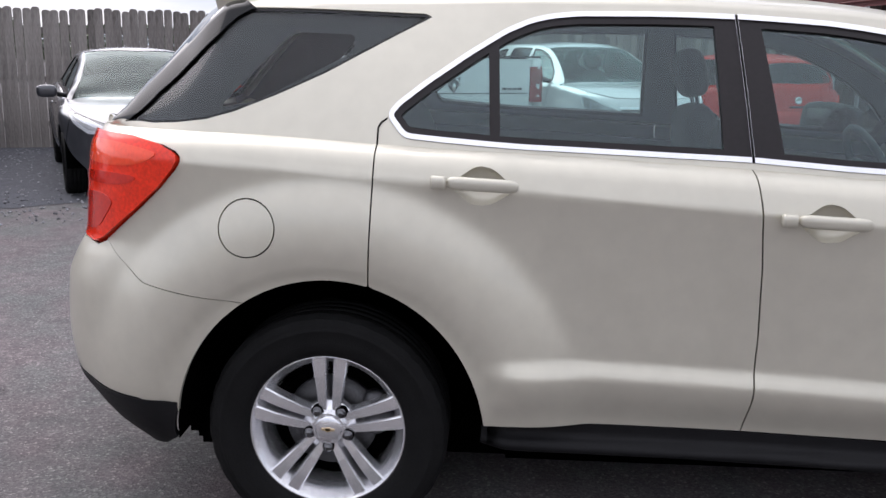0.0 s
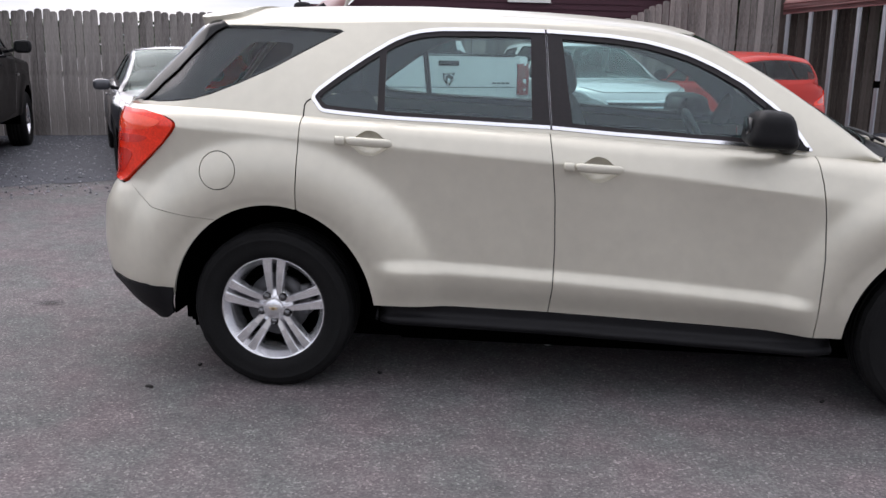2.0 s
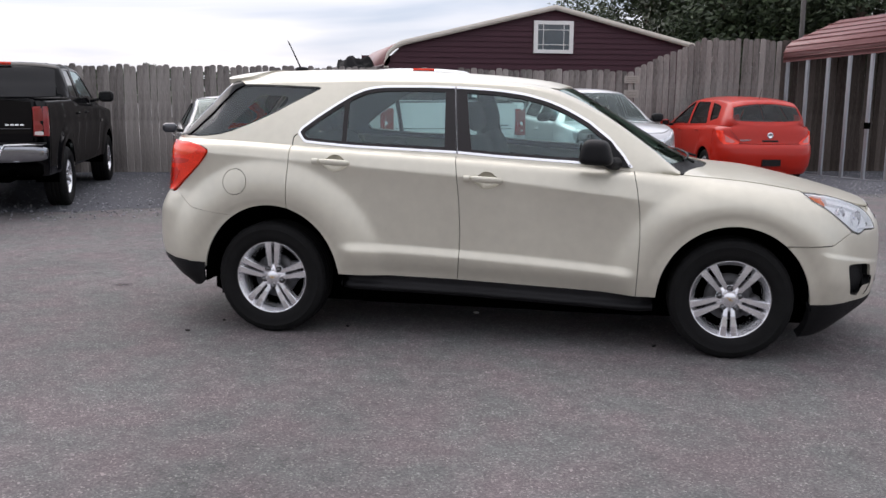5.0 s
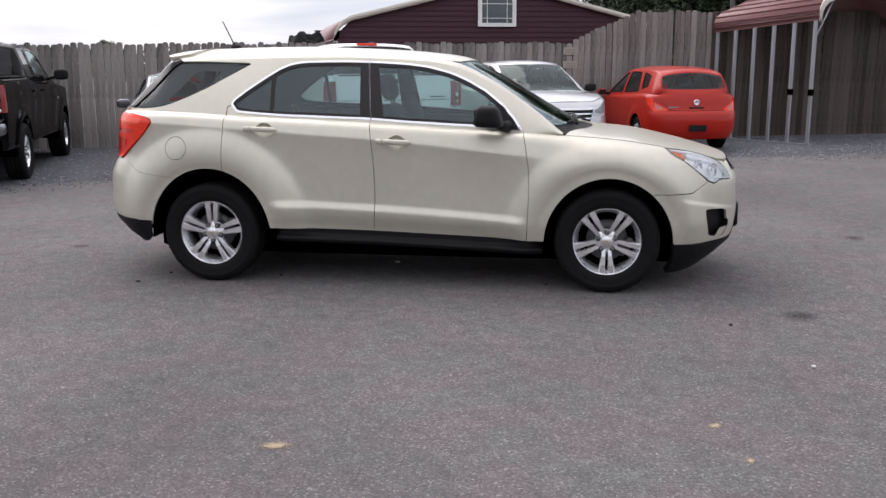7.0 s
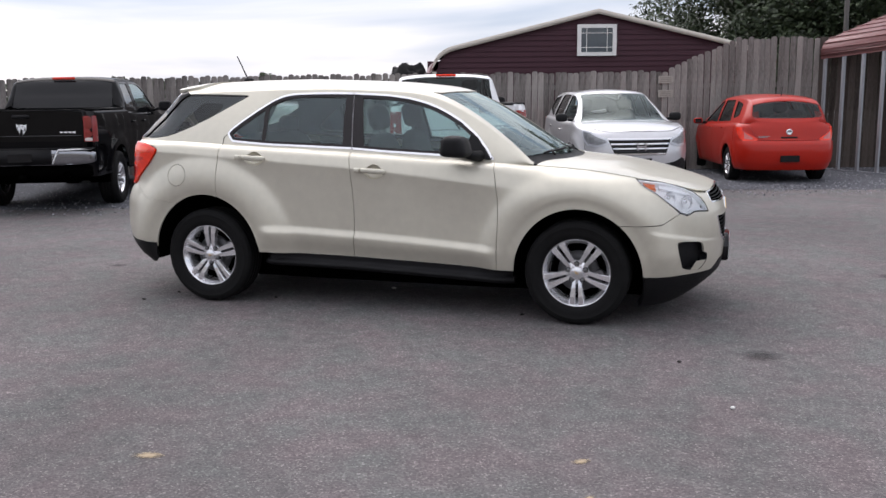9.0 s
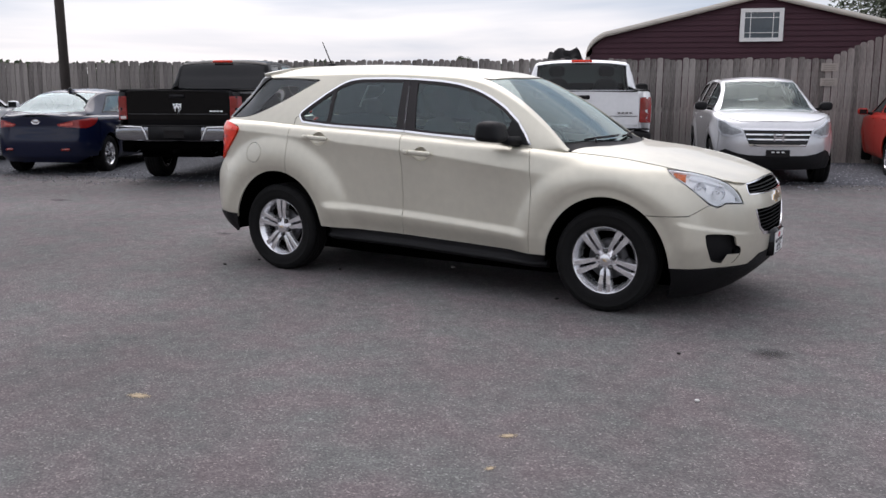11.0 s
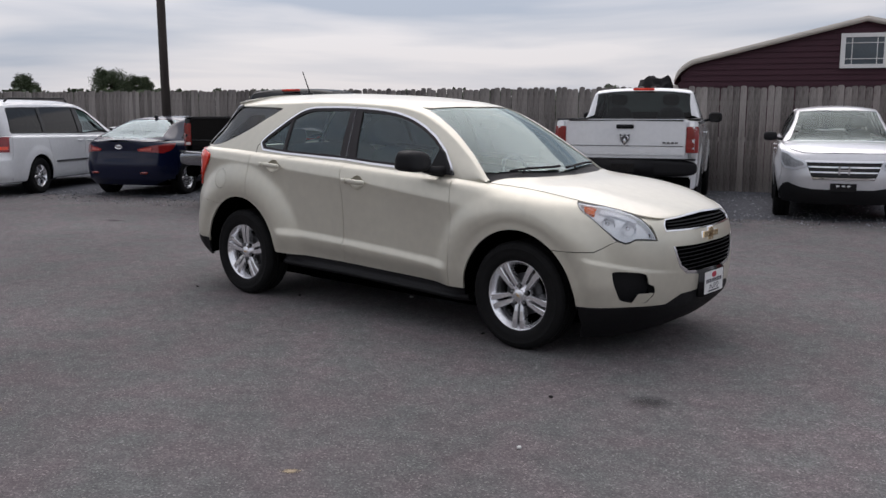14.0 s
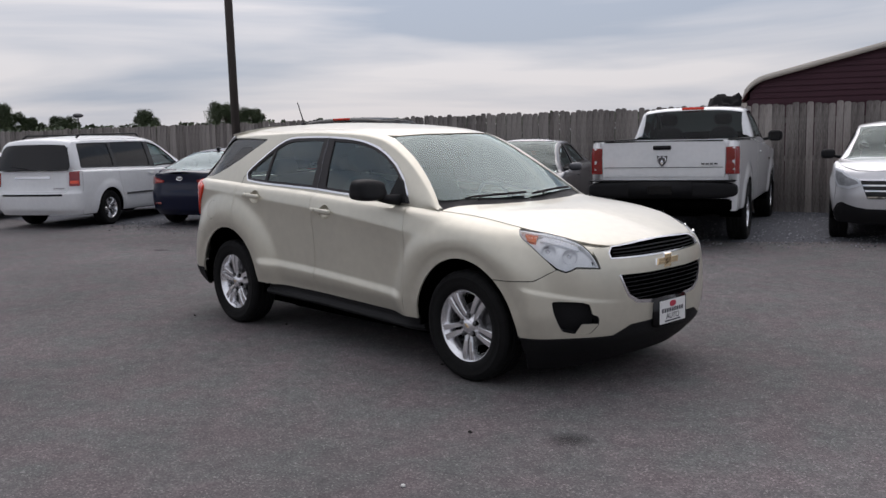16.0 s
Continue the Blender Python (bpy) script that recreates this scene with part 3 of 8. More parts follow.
    shoulder = {9, 10, 11, 12, len(tp2) - 10, len(tp2) - 11, len(tp2) - 12, len(tp2) - 13}
    v, fc = lathe([(r, yy(a)) for r, a in tp2], n=n, wobble=lambda i, k: (-0.0025 if (k in shoulder and i % 3 == 0) else 0.0))
    bm = bmesh.new()
    vs = [bm.verts.new(p) for p in v]
    for q in fc:
        ks = [k % len(tp2) for k in q]
        bm.faces.new([vs[k] for k in q]).smooth = not any(k in shoulder for k in ks)
    bmesh.ops.recalc_face_normals(bm, faces=bm.faces)
    add("tyre", bm, M["rubber"], wheel, "black rubber tyre")
    # brake disc behind the spokes
    v, fc = lathe([(0.05, yy(0.010)), (rim * 0.60, yy(0.010)), (rim * 0.60, yy(-0.012)), (0.05, yy(-0.012))], n=40, closed=True)
    add("brake_disc", (v, fc), M["steel"], wheel, "grey steel brake disc")
    v, fc = lathe([(0.02, yy(-0.03)), (rim * 0.97, yy(-0.03)), (rim * 0.97, yy(-0.05)), (0.02, yy(-0.05))], n=32, closed=True)
    add("backing_plate", (v, fc), M["liner"], wheel)
    add("brake_caliper", blob(rim * 0.55, yy(0.012), rim * 0.16, 0.035, 0.03, 0.07, e=4, n=8), M["steel"], wheel)
    # cap and nuts
    v, fc = lathe([(0.001, yy(h * 0.70 + 0.008)), (rim * 0.15, yy(h * 0.70 + 0.007)), (rim * 0.175, yy(h * 0.70 + 0.002)), (rim * 0.18, yy(h * 0.5))], n=32)
    bm = bmesh.new()
    vs = [bm.verts.new(p) for p in v]
    for q in fc:
        bm.faces.new([vs[k] for k in q]).smooth = True
    bmesh.ops.recalc_face_normals(bm, faces=bm.faces)
    add("centre_cap", bm, M["alloy"], wheel)
    if caps == "gold":
        bm = bmesh.new()
        y0, y1 = sorted((yy(h * 0.70 + 0.007), yy(h * 0.70 + 0.012)))
        box_bm(bm, -0.020, 0.020, y0, y1, -0.0035, 0.0035)
        box_bm(bm, -0.007, 0.007, y0, y1, -0.007, 0.007)
        add("cap_emblem", bm, M["gold"], wheel, "small gold emblem")
    for i in range(5):
        a = radians(90 + 36 + 72 * i)
        v, fc = lathe([(0.001, yy(h * 0.80)), (0.006, yy(h * 0.795)), (0.0115, yy(h * 0.75)), (0.0125, yy(h * 0.70)), (0.0155, yy(h * 0.68)), (0.0155, yy(h * 0.60))], n=12)
        rr = rim * 0.262
        v = [(p[0] + rr * math.cos(a), p[1], p[2] + rr * math.sin(a)) for p in v]
        bm = bmesh.new()
        vs = [bm.verts.new(p) for p in v]
        for q in fc:
            bm.faces.new([vs[k] for k in q])
        bmesh.ops.recalc_face_normals(bm, faces=bm.faces)
        add("lug_nut", bm, M["nut"], wheel)
        v, fc = lathe([(0.001, yy(h * 0.66)), (0.0165, yy(h * 0.66)), (0.018, yy(h * 0.64)), (0.018, yy(h * 0.4))], n=20)
        add("lug_pocket", ([(p[0] + rr * math.cos(a), p[1], p[2] + rr * math.sin(a)) for p in v], fc), M["liner"], wheel)
    return wheel


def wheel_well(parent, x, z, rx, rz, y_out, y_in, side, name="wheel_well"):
    """The liner over a wheel, near-black with the well's shade in its colour."""
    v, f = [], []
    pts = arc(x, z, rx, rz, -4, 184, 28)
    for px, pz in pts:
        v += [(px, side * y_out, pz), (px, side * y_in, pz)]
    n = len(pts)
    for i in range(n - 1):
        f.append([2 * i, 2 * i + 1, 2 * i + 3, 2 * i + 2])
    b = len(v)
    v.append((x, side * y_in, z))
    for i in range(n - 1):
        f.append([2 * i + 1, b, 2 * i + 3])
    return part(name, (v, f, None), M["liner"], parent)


def seat(parent, x, y, zf=0.62, tilt=14, head=True, width=0.50):
    """A front seat: cushion, backrest and headrest."""
    part("seat_cushion", blob(x + 0.02, y, zf, 0.27, width / 2, 0.09, e=4), M["seat"], parent)
    m = Matrix.Translation((x - 0.22, y, zf + 0.02)) @ Matrix.Rotation(radians(-tilt), 4, "Y")
    bm = blob(0, 0, 0.30, 0.085, width / 2, 0.34, e=3.6, shape=lambda a, b, c: (a, b * (1 - 0.12 * max(c, 0)), c))
    bm.transform(m)
    part("seat_back", bm, M["seat"], parent)
    if head:
        bm = blob(0.02, 0, 0.76, 0.055, 0.135, 0.095, e=3.2)
        bmesh.ops.create_cube(bm, size=1, matrix=Matrix.Translation((0.02, 0.05, 0.64)) @ Matrix.Diagonal((0.012, 0.012, 0.12, 1)))
        bmesh.ops.create_cube(bm, size=1, matrix=Matrix.Translation((0.02, -0.05, 0.64)) @ Matrix.Diagonal((0.012, 0.012, 0.12, 1)))
        bm.transform(m)
        part("headrest", bm, M["seat"], parent)


def bow_tie(size):
    """A slanted cross emblem in the y-z plane, facing +x."""
    bm = bmesh.new()
    for pts in ([(-1, -0.17), (-0.9, 0.17), (1, 0.17), (0.9, -0.17)], [(-0.34, -0.36), (-0.22, 0.36), (0.34, 0.36), (0.22, -0.36)]):
        lo = [bm.verts.new((0.0, p[0] * size, p[1] * size)) for p in pts]
        hi = [bm.verts.new((0.010, p[0] * size * 0.94, p[1] * size * 0.86)) for p in pts]
        bm.faces.new(hi[::-1])
        for k in range(4):
            bm.faces.new((lo[k], lo[(k + 1) % 4], hi[(k + 1) % 4], hi[k]))
    bmesh.ops.recalc_face_normals(bm, faces=bm.faces)
    return bm


def handle_outline(hx, hz, k):
    """The pointed oval of a door handle's finger recess."""
    return smooth_poly([(hx - 0.086 * k, hz + 0.006), (hx - 0.050 * k, hz + 0.030 * k), (hx - 0.012 * k, hz + 0.052 * k), (hx + 0.030 * k, hz + 0.047 * k), (hx + 0.066 * k, hz + 0.020 * k), (hx + 0.098 * k, hz - 0.002), (hx + 0.066 * k, hz - 0.028 * k), (hx + 0.026 * k, hz - 0.050 * k), (hx - 0.022 * k, hz - 0.050 * k), (hx - 0.056 * k, hz - 0.026 * k)], 3)


def handle_dish(S, hx, hz, sd):
    """The hollow behind a door handle: rings of the outline sinking inwards."""
    rings, v, f = (1.0, 0.93, 0.80, 0.60, 0.32, 0.04), [], []
    for k in rings:
        ring = handle_outline(hx, hz, k)
        deep = 0.001 + 0.046 * (1 - k * k) ** 0.6
        for x, z in ring:
            y = float(S.low(np.array([x]), np.array([z]))[1][0])
            v.append((x, sd * (y - deep), z))
    n = len(ring)
    for r in range(len(rings) - 1):
        for i in range(n):
            q = [r * n + i, r * n + (i + 1) % n, (r + 1) * n + (i + 1) % n, (r + 1) * n + i]
            f.append(q if sd > 0 else q[::-1])
    return v, f, None


def handle_bar(x0, x1, z, y, sd):
    """A rounded grip between x0 and x1, slightly bowed outwards."""
    bm = bmesh.new()
    rows, n, m = [], 14, 14
    for i in range(n + 1):
        t = -1 + 2 * i / n
        t = math.sin(t * math.pi / 2)
        k = (1 - abs(t) ** 9) ** (1 / 2.4) if abs(t) < 1 else 0.02
        x = (x0 + x1) / 2 + t * (x1 - x0) / 2
        zc, yc = z - 0.045 * (x - (x0 + x1) / 2), y + sd * 0.006 * (1 - t * t) * min(1.0, (x1 - x0) / 0.2)
        row = []
        for a in range(m):
            ca, sa = math.cos(2 * math.pi * a / m), math.sin(2 * math.pi * a / m)
            row.append(bm.verts.new((x, yc + 0.013 * k * math.copysign(abs(ca) ** 0.7, ca), zc + 0.0185 * k * math.copysign(abs(sa) ** 0.7, sa))))
        rows.append(row)
    for a, b in zip(rows, rows[1:]):
        for i in range(m):
            bm.faces.new((a[i], a[(i + 1) % m], b[(i + 1) % m], b[i]))
    bm.faces.new(rows[0])
    bm.faces.new(rows[-1])
    bmesh.ops.recalc_face_normals(bm, faces=bm.faces)
    return smooth(bm)


def build_suv():
    S = SUV
    car = thing("suv", Matrix(), "champagne beige metallic SUV with silver alloy wheels on grey asphalt", "car")
    body = M["champagne"]
    zb = lambda x: float(S.zb(x))
    belt = lambda a, b, n=24: [(a + (b - a) * k / n, zb(a + (b - a) * k / n)) for k in range(n + 1)]
    seam_r = [(-1.284, zb(-1.284)), (-1.286, 1.15), (-1.291, 1.0), (-1.297, 0.829)]
    seam_b = [(-0.233, zb(-0.233)), (-0.219, 1.08), (-0.202, 0.90), (-0.195, 0.70), (-0.198, 0.52), (-0.213, 0.404)]
    seam_f = [(0.842, zb(0.842)), (0.864, 1.0), (0.884, 0.86), (0.890, 0.70), (0.882, 0.45), (0.878, 0.363)]
    aR = lambda a0, a1, n=24, g=0.0: arc(-1.415, 0.355, 0.455 + g, 0.487 + g, a0, a1, n)
    aF = lambda a0, a1, n=24, g=0.0: arc(1.435, 0.345, 0.440 + g, 0.462 + g, a0, a1, n)
    gap = 0.0022

    def shift(seam, d):
        return [(x + d, z) for x, z in seam]

    def low(name, pts, material, holes=(), off=0.0, rim=0.014, both=False, label="", du=0.030, dv=0.0135, pairs=(-1, 1), parent=car):
        obs = []
        poly, hh = S.lp(*pts), [S.lp(*h) for h in holes]
        for sd in ((1,) if both else pairs):
            obs.append(part(name, sheet(S.low, poly, hh, du, dv, off, rim, sd, both, -0.086 if not both else 0.0), material, parent, label))
        return obs

    def upper(name, poly, material, holes=(), off=0.0, rim=0.01, both=False, label="", du=0.03, dv=0.06, pairs=(-1, 1), parent=car):
        return [part(name, sheet(S.up, poly, holes, du, dv, off, rim, sd, both), material, parent, label) for sd in ((1,) if both else pairs)]

    def ellipse(cx, cz, rx, rz, n=28):
        return arc(cx, cz, rx, rz, 0, 360 - 360 / n, n - 1)
    # doors
    a_r = math.degrees(math.acos((-1.297 + 1.415) / 0.455))
    rear_door = shift(seam_r, gap) + aR(a_r - 2, 8, 20) + [(-0.962, 0.415)] + [(-0.60, 0.410), (-0.30, 0.406)] + shift(seam_b, -gap)[::-1] + belt(-0.237, -1.281)
    front_door = shift(seam_b, gap) + [(0.1, 0.393), (0.5, 0.378), (0.8, 0.366)] + shift(seam_f, -gap)[::-1] + belt(0.838, -0.229)
    for nm, pts, (hx, hz) in (("rear_door", rear_door, (-0.988, 1.114)), ("front_door", front_door, (-0.034, 1.031))):
        hole = handle_outline(hx, hz, 1.0)
        obs = low(nm, pts, body, holes=[hole])
        for ob, sd in zip(obs, (-1, 1)):
            y = float(S.low(np.array([hx]), np.array([hz]))[1][0])
            part("handle_recess", handle_dish(S, hx, hz, sd), body, ob)
            part("door_handle", handle_bar(hx - 0.093, hx + 0.104, hz + 0.008, sd * (y + 0.020), sd), body, ob, "body-coloured pull handle")
            part("lock_cover", handle_bar(hx - 0.139, hx - 0.0935, hz + 0.0115, sd * (y + 0.020), sd), body, ob)
    # rear quarter, fuel flap, front wing
    quarter = shift(seam_r, -gap) + aR(a_r + 1, 121.8, 22) + [(-1.70, 0.7745), (-1.76, 0.7815), (-1.90, 0.802), (-1.955, 0.811), (-1.975, 0.822), (-2.10, 0.912), (-1.96, 1.026), (-1.895, 1.085), (-1.845, 1.140), (-1.832, 1.160), (-1.832, 1.176), (-1.845, 1.190), (-1.885, 1.206), (-1.98, 1.222), (-2.09, 1.226), (-2.17, 1.222)] + belt(-2.19, -1.292)
    flap = ellipse(-1.638, 0.985, 0.083, 0.083, 36)
    low("rear_quarter_panel", quarter, body, holes=[flap])
    low("fuel_flap", ellipse(-1.638, 0.985, 0.079, 0.079, 36), body, off=-0.0005, rim=0.02, pairs=(-1,), label="round body-coloured fuel flap")
    low("fuel_flap_pocket", ellipse(-1.638, 0.985, 0.09, 0.09, 24), M["liner"], off=-0.022, rim=0, pairs=(-1,))
    wing = shift(seam_f, gap) + [(0.985, 0.36)] + aF(178, 50.5, 26) + [(1.83, 0.703), (1.985, 0.709), (2.092, 0.776), (2.018, 0.8445), (1.911, 0.9235), (1.803, 0.9965)] + belt(1.79, 0.846)
    low("front_wing", wing, body)
    # lamps at the rear
    tail = [(-1.849, 1.186), (-1.838, 1.174), (-1.838, 1.162), (-1.850, 1.143), (-1.90, 1.085), (-1.963, 1.030), (-2.10, 0.918), (-2.14, 0.897), ("r", 0.66, 0.90), ("r", 0.60, 1.0), ("r", 0.57, 1.10), ("r", 0.575, 1.19), ("r", 0.62, 1.222), (-2.10, 1.222), (-1.98, 1.218), (-1.888, 1.202)]
    for ob in low("tail_lamp", tail, M["red_lens"], off=0.016, rim=0.04, label="red wrap-around tail lamp", du=0.02, dv=0.02):
        sd = -1 if ob.name == "tail_lamp" else 1
        shapes = (([(-1.965, 1.112), (-2.0, 1.092), (-2.06, 1.083), ("r", 0.645, 1.080), ("r", 0.640, 1.104), (-2.06, 1.118)], M["red_mid"], "lamp_chamber", 0.0182),
                  ([(-2.055, 1.035), (-2.085, 0.985), (-2.125, 0.945), ("r", 0.668, 0.935), ("r", 0.645, 1.03), (-2.11, 1.052)], M["red_mid"], "lamp_chamber", 0.0182),
                  ([(-1.90, 1.180), (-1.96, 1.150), (-2.05, 1.140), ("r", 0.625, 1.143), ("r", 0.62, 1.192), (-2.05, 1.202)], M["red_bright"], "lamp_reflector", 0.0186))
        for pts, mt, nm, of in shapes:
            part(nm, sheet(S.low, smooth_poly(S.lp(*pts), 4), (), 0.02, 0.02, of, 0.003, sd), mt, ob)
    # tailgate, rear bumper and its black foot
    hatch = [("r", 0.0, 0.86), ("r", 0.57, 0.88), ("r", 0.655, 0.905), ("r", 0.595, 1.0), ("r", 0.565, 1.10), ("r", 0.57, 1.195), ("r", 0.615, 1.228), ("r", 0.0, 1.228)]
    low("tailgate", hatch, body, both=True)
    rb = aR(122.3, 172, 16) + [(-1.99, 0.462), ("r", 0.5, 0.47), ("r", 0.0, 0.475), ("r", 0.0, 0.852), ("r", 0.57, 0.872), ("r", 0.665, 0.893), (-2.14, 0.890), (-2.098, 0.9095), (-1.977, 0.8195), (-1.957, 0.8085), (-1.90, 0.7995), (-1.76, 0.779), (-1.70, 0.772)]
    low("rear_bumper", rb, body, both=True)
    foot = [(-1.868, 0.425), (-1.885, 0.325), (-1.93, 0.29), (-2.0, 0.275), ("r", 0.6, 0.29), ("r", 0.0, 0.29), ("r", 0.0, 0.470), ("r", 0.5, 0.465), (-1.99, 0.457), (-1.866, 0.452)]
    low("rear_valance", foot, M["plastic"], both=True, off=0.003, label="black plastic bumper foot")
    # sills
    sill_top = curve((-0.962, 0.410), (-0.30, 0.401), (0.1, 0.388), (0.5, 0.373), (0.98, 0.354))
    step = curve((-0.02, 0.842), (0.0, 0.840), (0.034, 0.837), (0.048, 0.846), (0.060, 0.866), (0.078, 0.869), (0.092, 0.850), (0.11, 0.80))
    sill_skin = lambda x, z: (x, step(sill_top(x) - z) - 0.05 * ease((np.abs(np.asarray(x)) - 0.86) / 0.12) ** 2, z)
    sill = [(-0.962 + 1.942 * k / 30, float(sill_top(-0.962 + 1.942 * k / 30))) for k in range(31)] + [(0.985 - 1.96 * k / 30, float(sill_top(0.985 - 1.96 * k / 30)) - 0.105) for k in range(31)]
    for sd in (-1, 1):
        part("sill", sheet(sill_skin, sill, (), 0.03, 0.0135, 0.0, 0.05, sd), M["plastic"], car, "black plastic sill with a moulded step")
    # front bumper, grilles, chrome
    fascia = [("f", 0.0, 0.425), ("f", 0.35, 0.418), ("f", 0.47, 0.362), (2.117, 0.358), (1.88, 0.352)] + aF(2, 49.5, 18) + [(1.83, 0.697), (1.987, 0.703), (2.085, 0.768), (2.099, 0.773), (2.139, 0.756), (2.160, 0.763), (2.181, 0.779), (2.22, 0.777), (2.270, 0.771), (2.247, 0.829), (2.214, 0.874), ("f", 0.470, 0.896), ("f", 0.490, 0.862), ("f", 0.487, 0.824), ("f", 0.25, 0.818), ("f", 0.0, 0.815), ("f", 0.0, 0.722), ("f", 0.20, 0.722), ("f", 0.432, 0.728), ("f", 0.405, 0.66), ("f", 0.375, 0.602), ("f", 0.30, 0.562), ("f", 0.15, 0.548), ("f", 0.0, 0.545)]
    fog = round_poly([(2.086, 0.586), (2.127, 0.589), (2.214, 0.581), (2.243, 0.566), (2.250, 0.503), (2.268, 0.493), (2.270, 0.460), (2.264, 0.436), (2.229, 0.383), (2.169, 0.388), (2.120, 0.403), (2.095, 0.524)], 0.014, 3)
    low("front_bumper", fascia, body, holes=[fog], both=True)
    low("fog_recess", fog, M["plastic"], off=-0.045, rim=-0.046, label="black fog-lamp recess")
    low("fog_recess_ramp", [(2.170, 0.384), (2.206, 0.446), (2.272, 0.444), (2.266, 0.430), (2.229, 0.378)], body, off=-0.003, rim=0.0)
    ug = [("f", 0.0, 0.822), ("f", 0.25, 0.825), ("f", 0.468, 0.831), ("f", 0.472, 0.858), ("f", 0.455, 0.888), ("f", 0.2, 0.902), ("f", 0.0, 0.906)]
    low("upper_grille", ug, M["liner"], off=-0.010, rim=0.0, both=True, label="black mesh upper grille")
    for k in range(3):
        low("grille_bar", [("f", 0.0, 0.835 + 0.022 * k), ("f", 0.455, 0.840 + 0.018 * k), ("f", 0.455, 0.845 + 0.018 * k), ("f", 0.0, 0.842 + 0.022 * k)], M["plastic"], off=-0.006, rim=0.004, both=True)
    low("grille_chrome", [("f", 0.0, 0.813), ("f", 0.25, 0.817), ("f", 0.485, 0.823), ("f", 0.492, 0.862), ("f", 0.470, 0.894), ("f", 0.2, 0.910), ("f", 0.0, 0.914), ("f", 0.0, 0.905), ("f", 0.2, 0.901), ("f", 0.464, 0.888), ("f", 0.482, 0.860), ("f", 0.478, 0.832), ("f", 0.25, 0.827), ("f", 0.0, 0.825)], M["bright"], off=0.002, rim=0.012, both=True, label="bright chrome grille surround", du=0.02, dv=0.02)
    lg = [("f", 0.0, 0.722), ("f", 0.20, 0.722), ("f", 0.432, 0.728), ("f", 0.405, 0.66), ("f", 0.375, 0.602), ("f", 0.30, 0.562), ("f", 0.15, 0.548), ("f", 0.0, 0.545)]
    low("lower_grille", lg, M["liner"], off=-0.010, rim=0.0, both=True, label="black mesh lower grille")
    for k in range(6):
        z = 0.57 + 0.026 * k
        w = 0.36 + 0.012 * k
        low("grille_bar", [("f", 0.0, z), ("f", w, z), ("f", w, z + 0.006), ("f", 0.0, z + 0.006)], M["plastic"], off=-0.006, rim=0.004, both=True)
    low("lower_grille_chrome", [("f", 0.446, 0.730), ("f", 0.418, 0.655), ("f", 0.385, 0.592), ("f", 0.31, 0.545), ("f", 0.15, 0.526), ("f", 0.0, 0.523), ("f", 0.0, 0.546), ("f", 0.15, 0.549), ("f", 0.30, 0.564), ("f", 0.372, 0.604), ("f", 0.404, 0.662), ("f", 0.430, 0.730)], M["bright"], off=0.002, rim=0.014, both=True, label="bright chrome lower grille trim", du=0.02, dv=0.02)
    valance = [(1.872, 0.347), (2.117, 0.353), ("f", 0.475, 0.358), ("f", 0.352, 0.413), ("f", 0.0, 0.42), ("f", 0.0, 0.17), ("f", 0.4, 0.16), (2.0, 0.135), (1.84, 0.13)]
    low("front_valance", valance, M["plastic"], both=True, off=0.002, rim=0.05, label="black plastic air dam")
    em = bow_tie(0.134)
    em.transform(Matrix.Translation((2.3585, 0, 0.772)) @ Matrix.Rotation(radians(-6), 4, "Y"))
    badge = part("emblem_surround", em, M["bright"], car, "bright chrome emblem surround")
    em = bow_tie(0.122)
    em.transform(Matrix.Translation((2.364, 0, 0.772)) @ Matrix.Rotation(radians(-6), 4, "Y"))
    part("emblem", em, M["gold"], badge, "gold cross-shaped emblem")
    # dealer plate in a black frame
    pl = part("plate_frame", smooth(box(2.33, 2.405, -0.165, 0.165, 0.368, 0.550, 0.010)), M["gloss"], car, "black number-plate frame")
    part("plate", box(2.404, 2.4075, -0.142, 0.142, 0.385, 0.530), M["plate_white"], pl, "white dealer plate")
    part("plate_bar", smooth(blob(2.4078, 0.0, 0.503, 0.0012, 0.036, 0.019, e=2.4, n=8)), M["crimson"], pl, "crimson printed badge")
    for k in range(9):
        part("plate_bar", box(2.4075, 2.4083, -0.120 + 0.027 * k, -0.120 + 0.027 * k + 0.019, 0.453, 0.479), M["ink"], pl)
    part("plate_bar", box(2.4075, 2.4083, -0.085, 0.085, 0.394, 0.403), M["ink"], pl)
    part("plate_lettering", letters("AUTO", 0.052, Matrix.Translation((2.408, 0, 0.410)) @ Matrix.Rotation(radians(90), 4, "Z") @ Matrix.Rotation(radians(90), 4, "X")), M["ink"], pl, "black printed word AUTO")
    # head lamps: clear lens over a bright housing
    hl = [(1.805, 0.995), (1.863, 0.990), (1.962, 0.972), (2.035, 0.952), (2.098, 0.932), (2.162, 0.904), (2.208, 0.869), (2.241, 0.827), (2.264, 0.777), (2.22, 0.783), (2.181, 0.785), (2.16, 0.769), (2.139, 0.762), (2.099, 0.779), (2.019, 0.844), (1.913, 0.922)]
    for sd in (-1, 1):
        house = part("head_lamp", sheet(S.low, S.lp(*hl), (), 0.02, 0.02, -0.030, -0.031, sd), M["frost"], car, "clear head lamp with amber corner")
        part("lamp_lens", sheet(S.low, S.lp(*hl), (), 0.02, 0.02, 0.003, 0.0, sd), M["lens"], house)
        part("lamp_rim", sheet(S.low, S.lp(*hl), [inset(S.lp(*hl), 0.010)], 0.02, 0.02, 0.001, 0.03, sd), M["frost"], house)
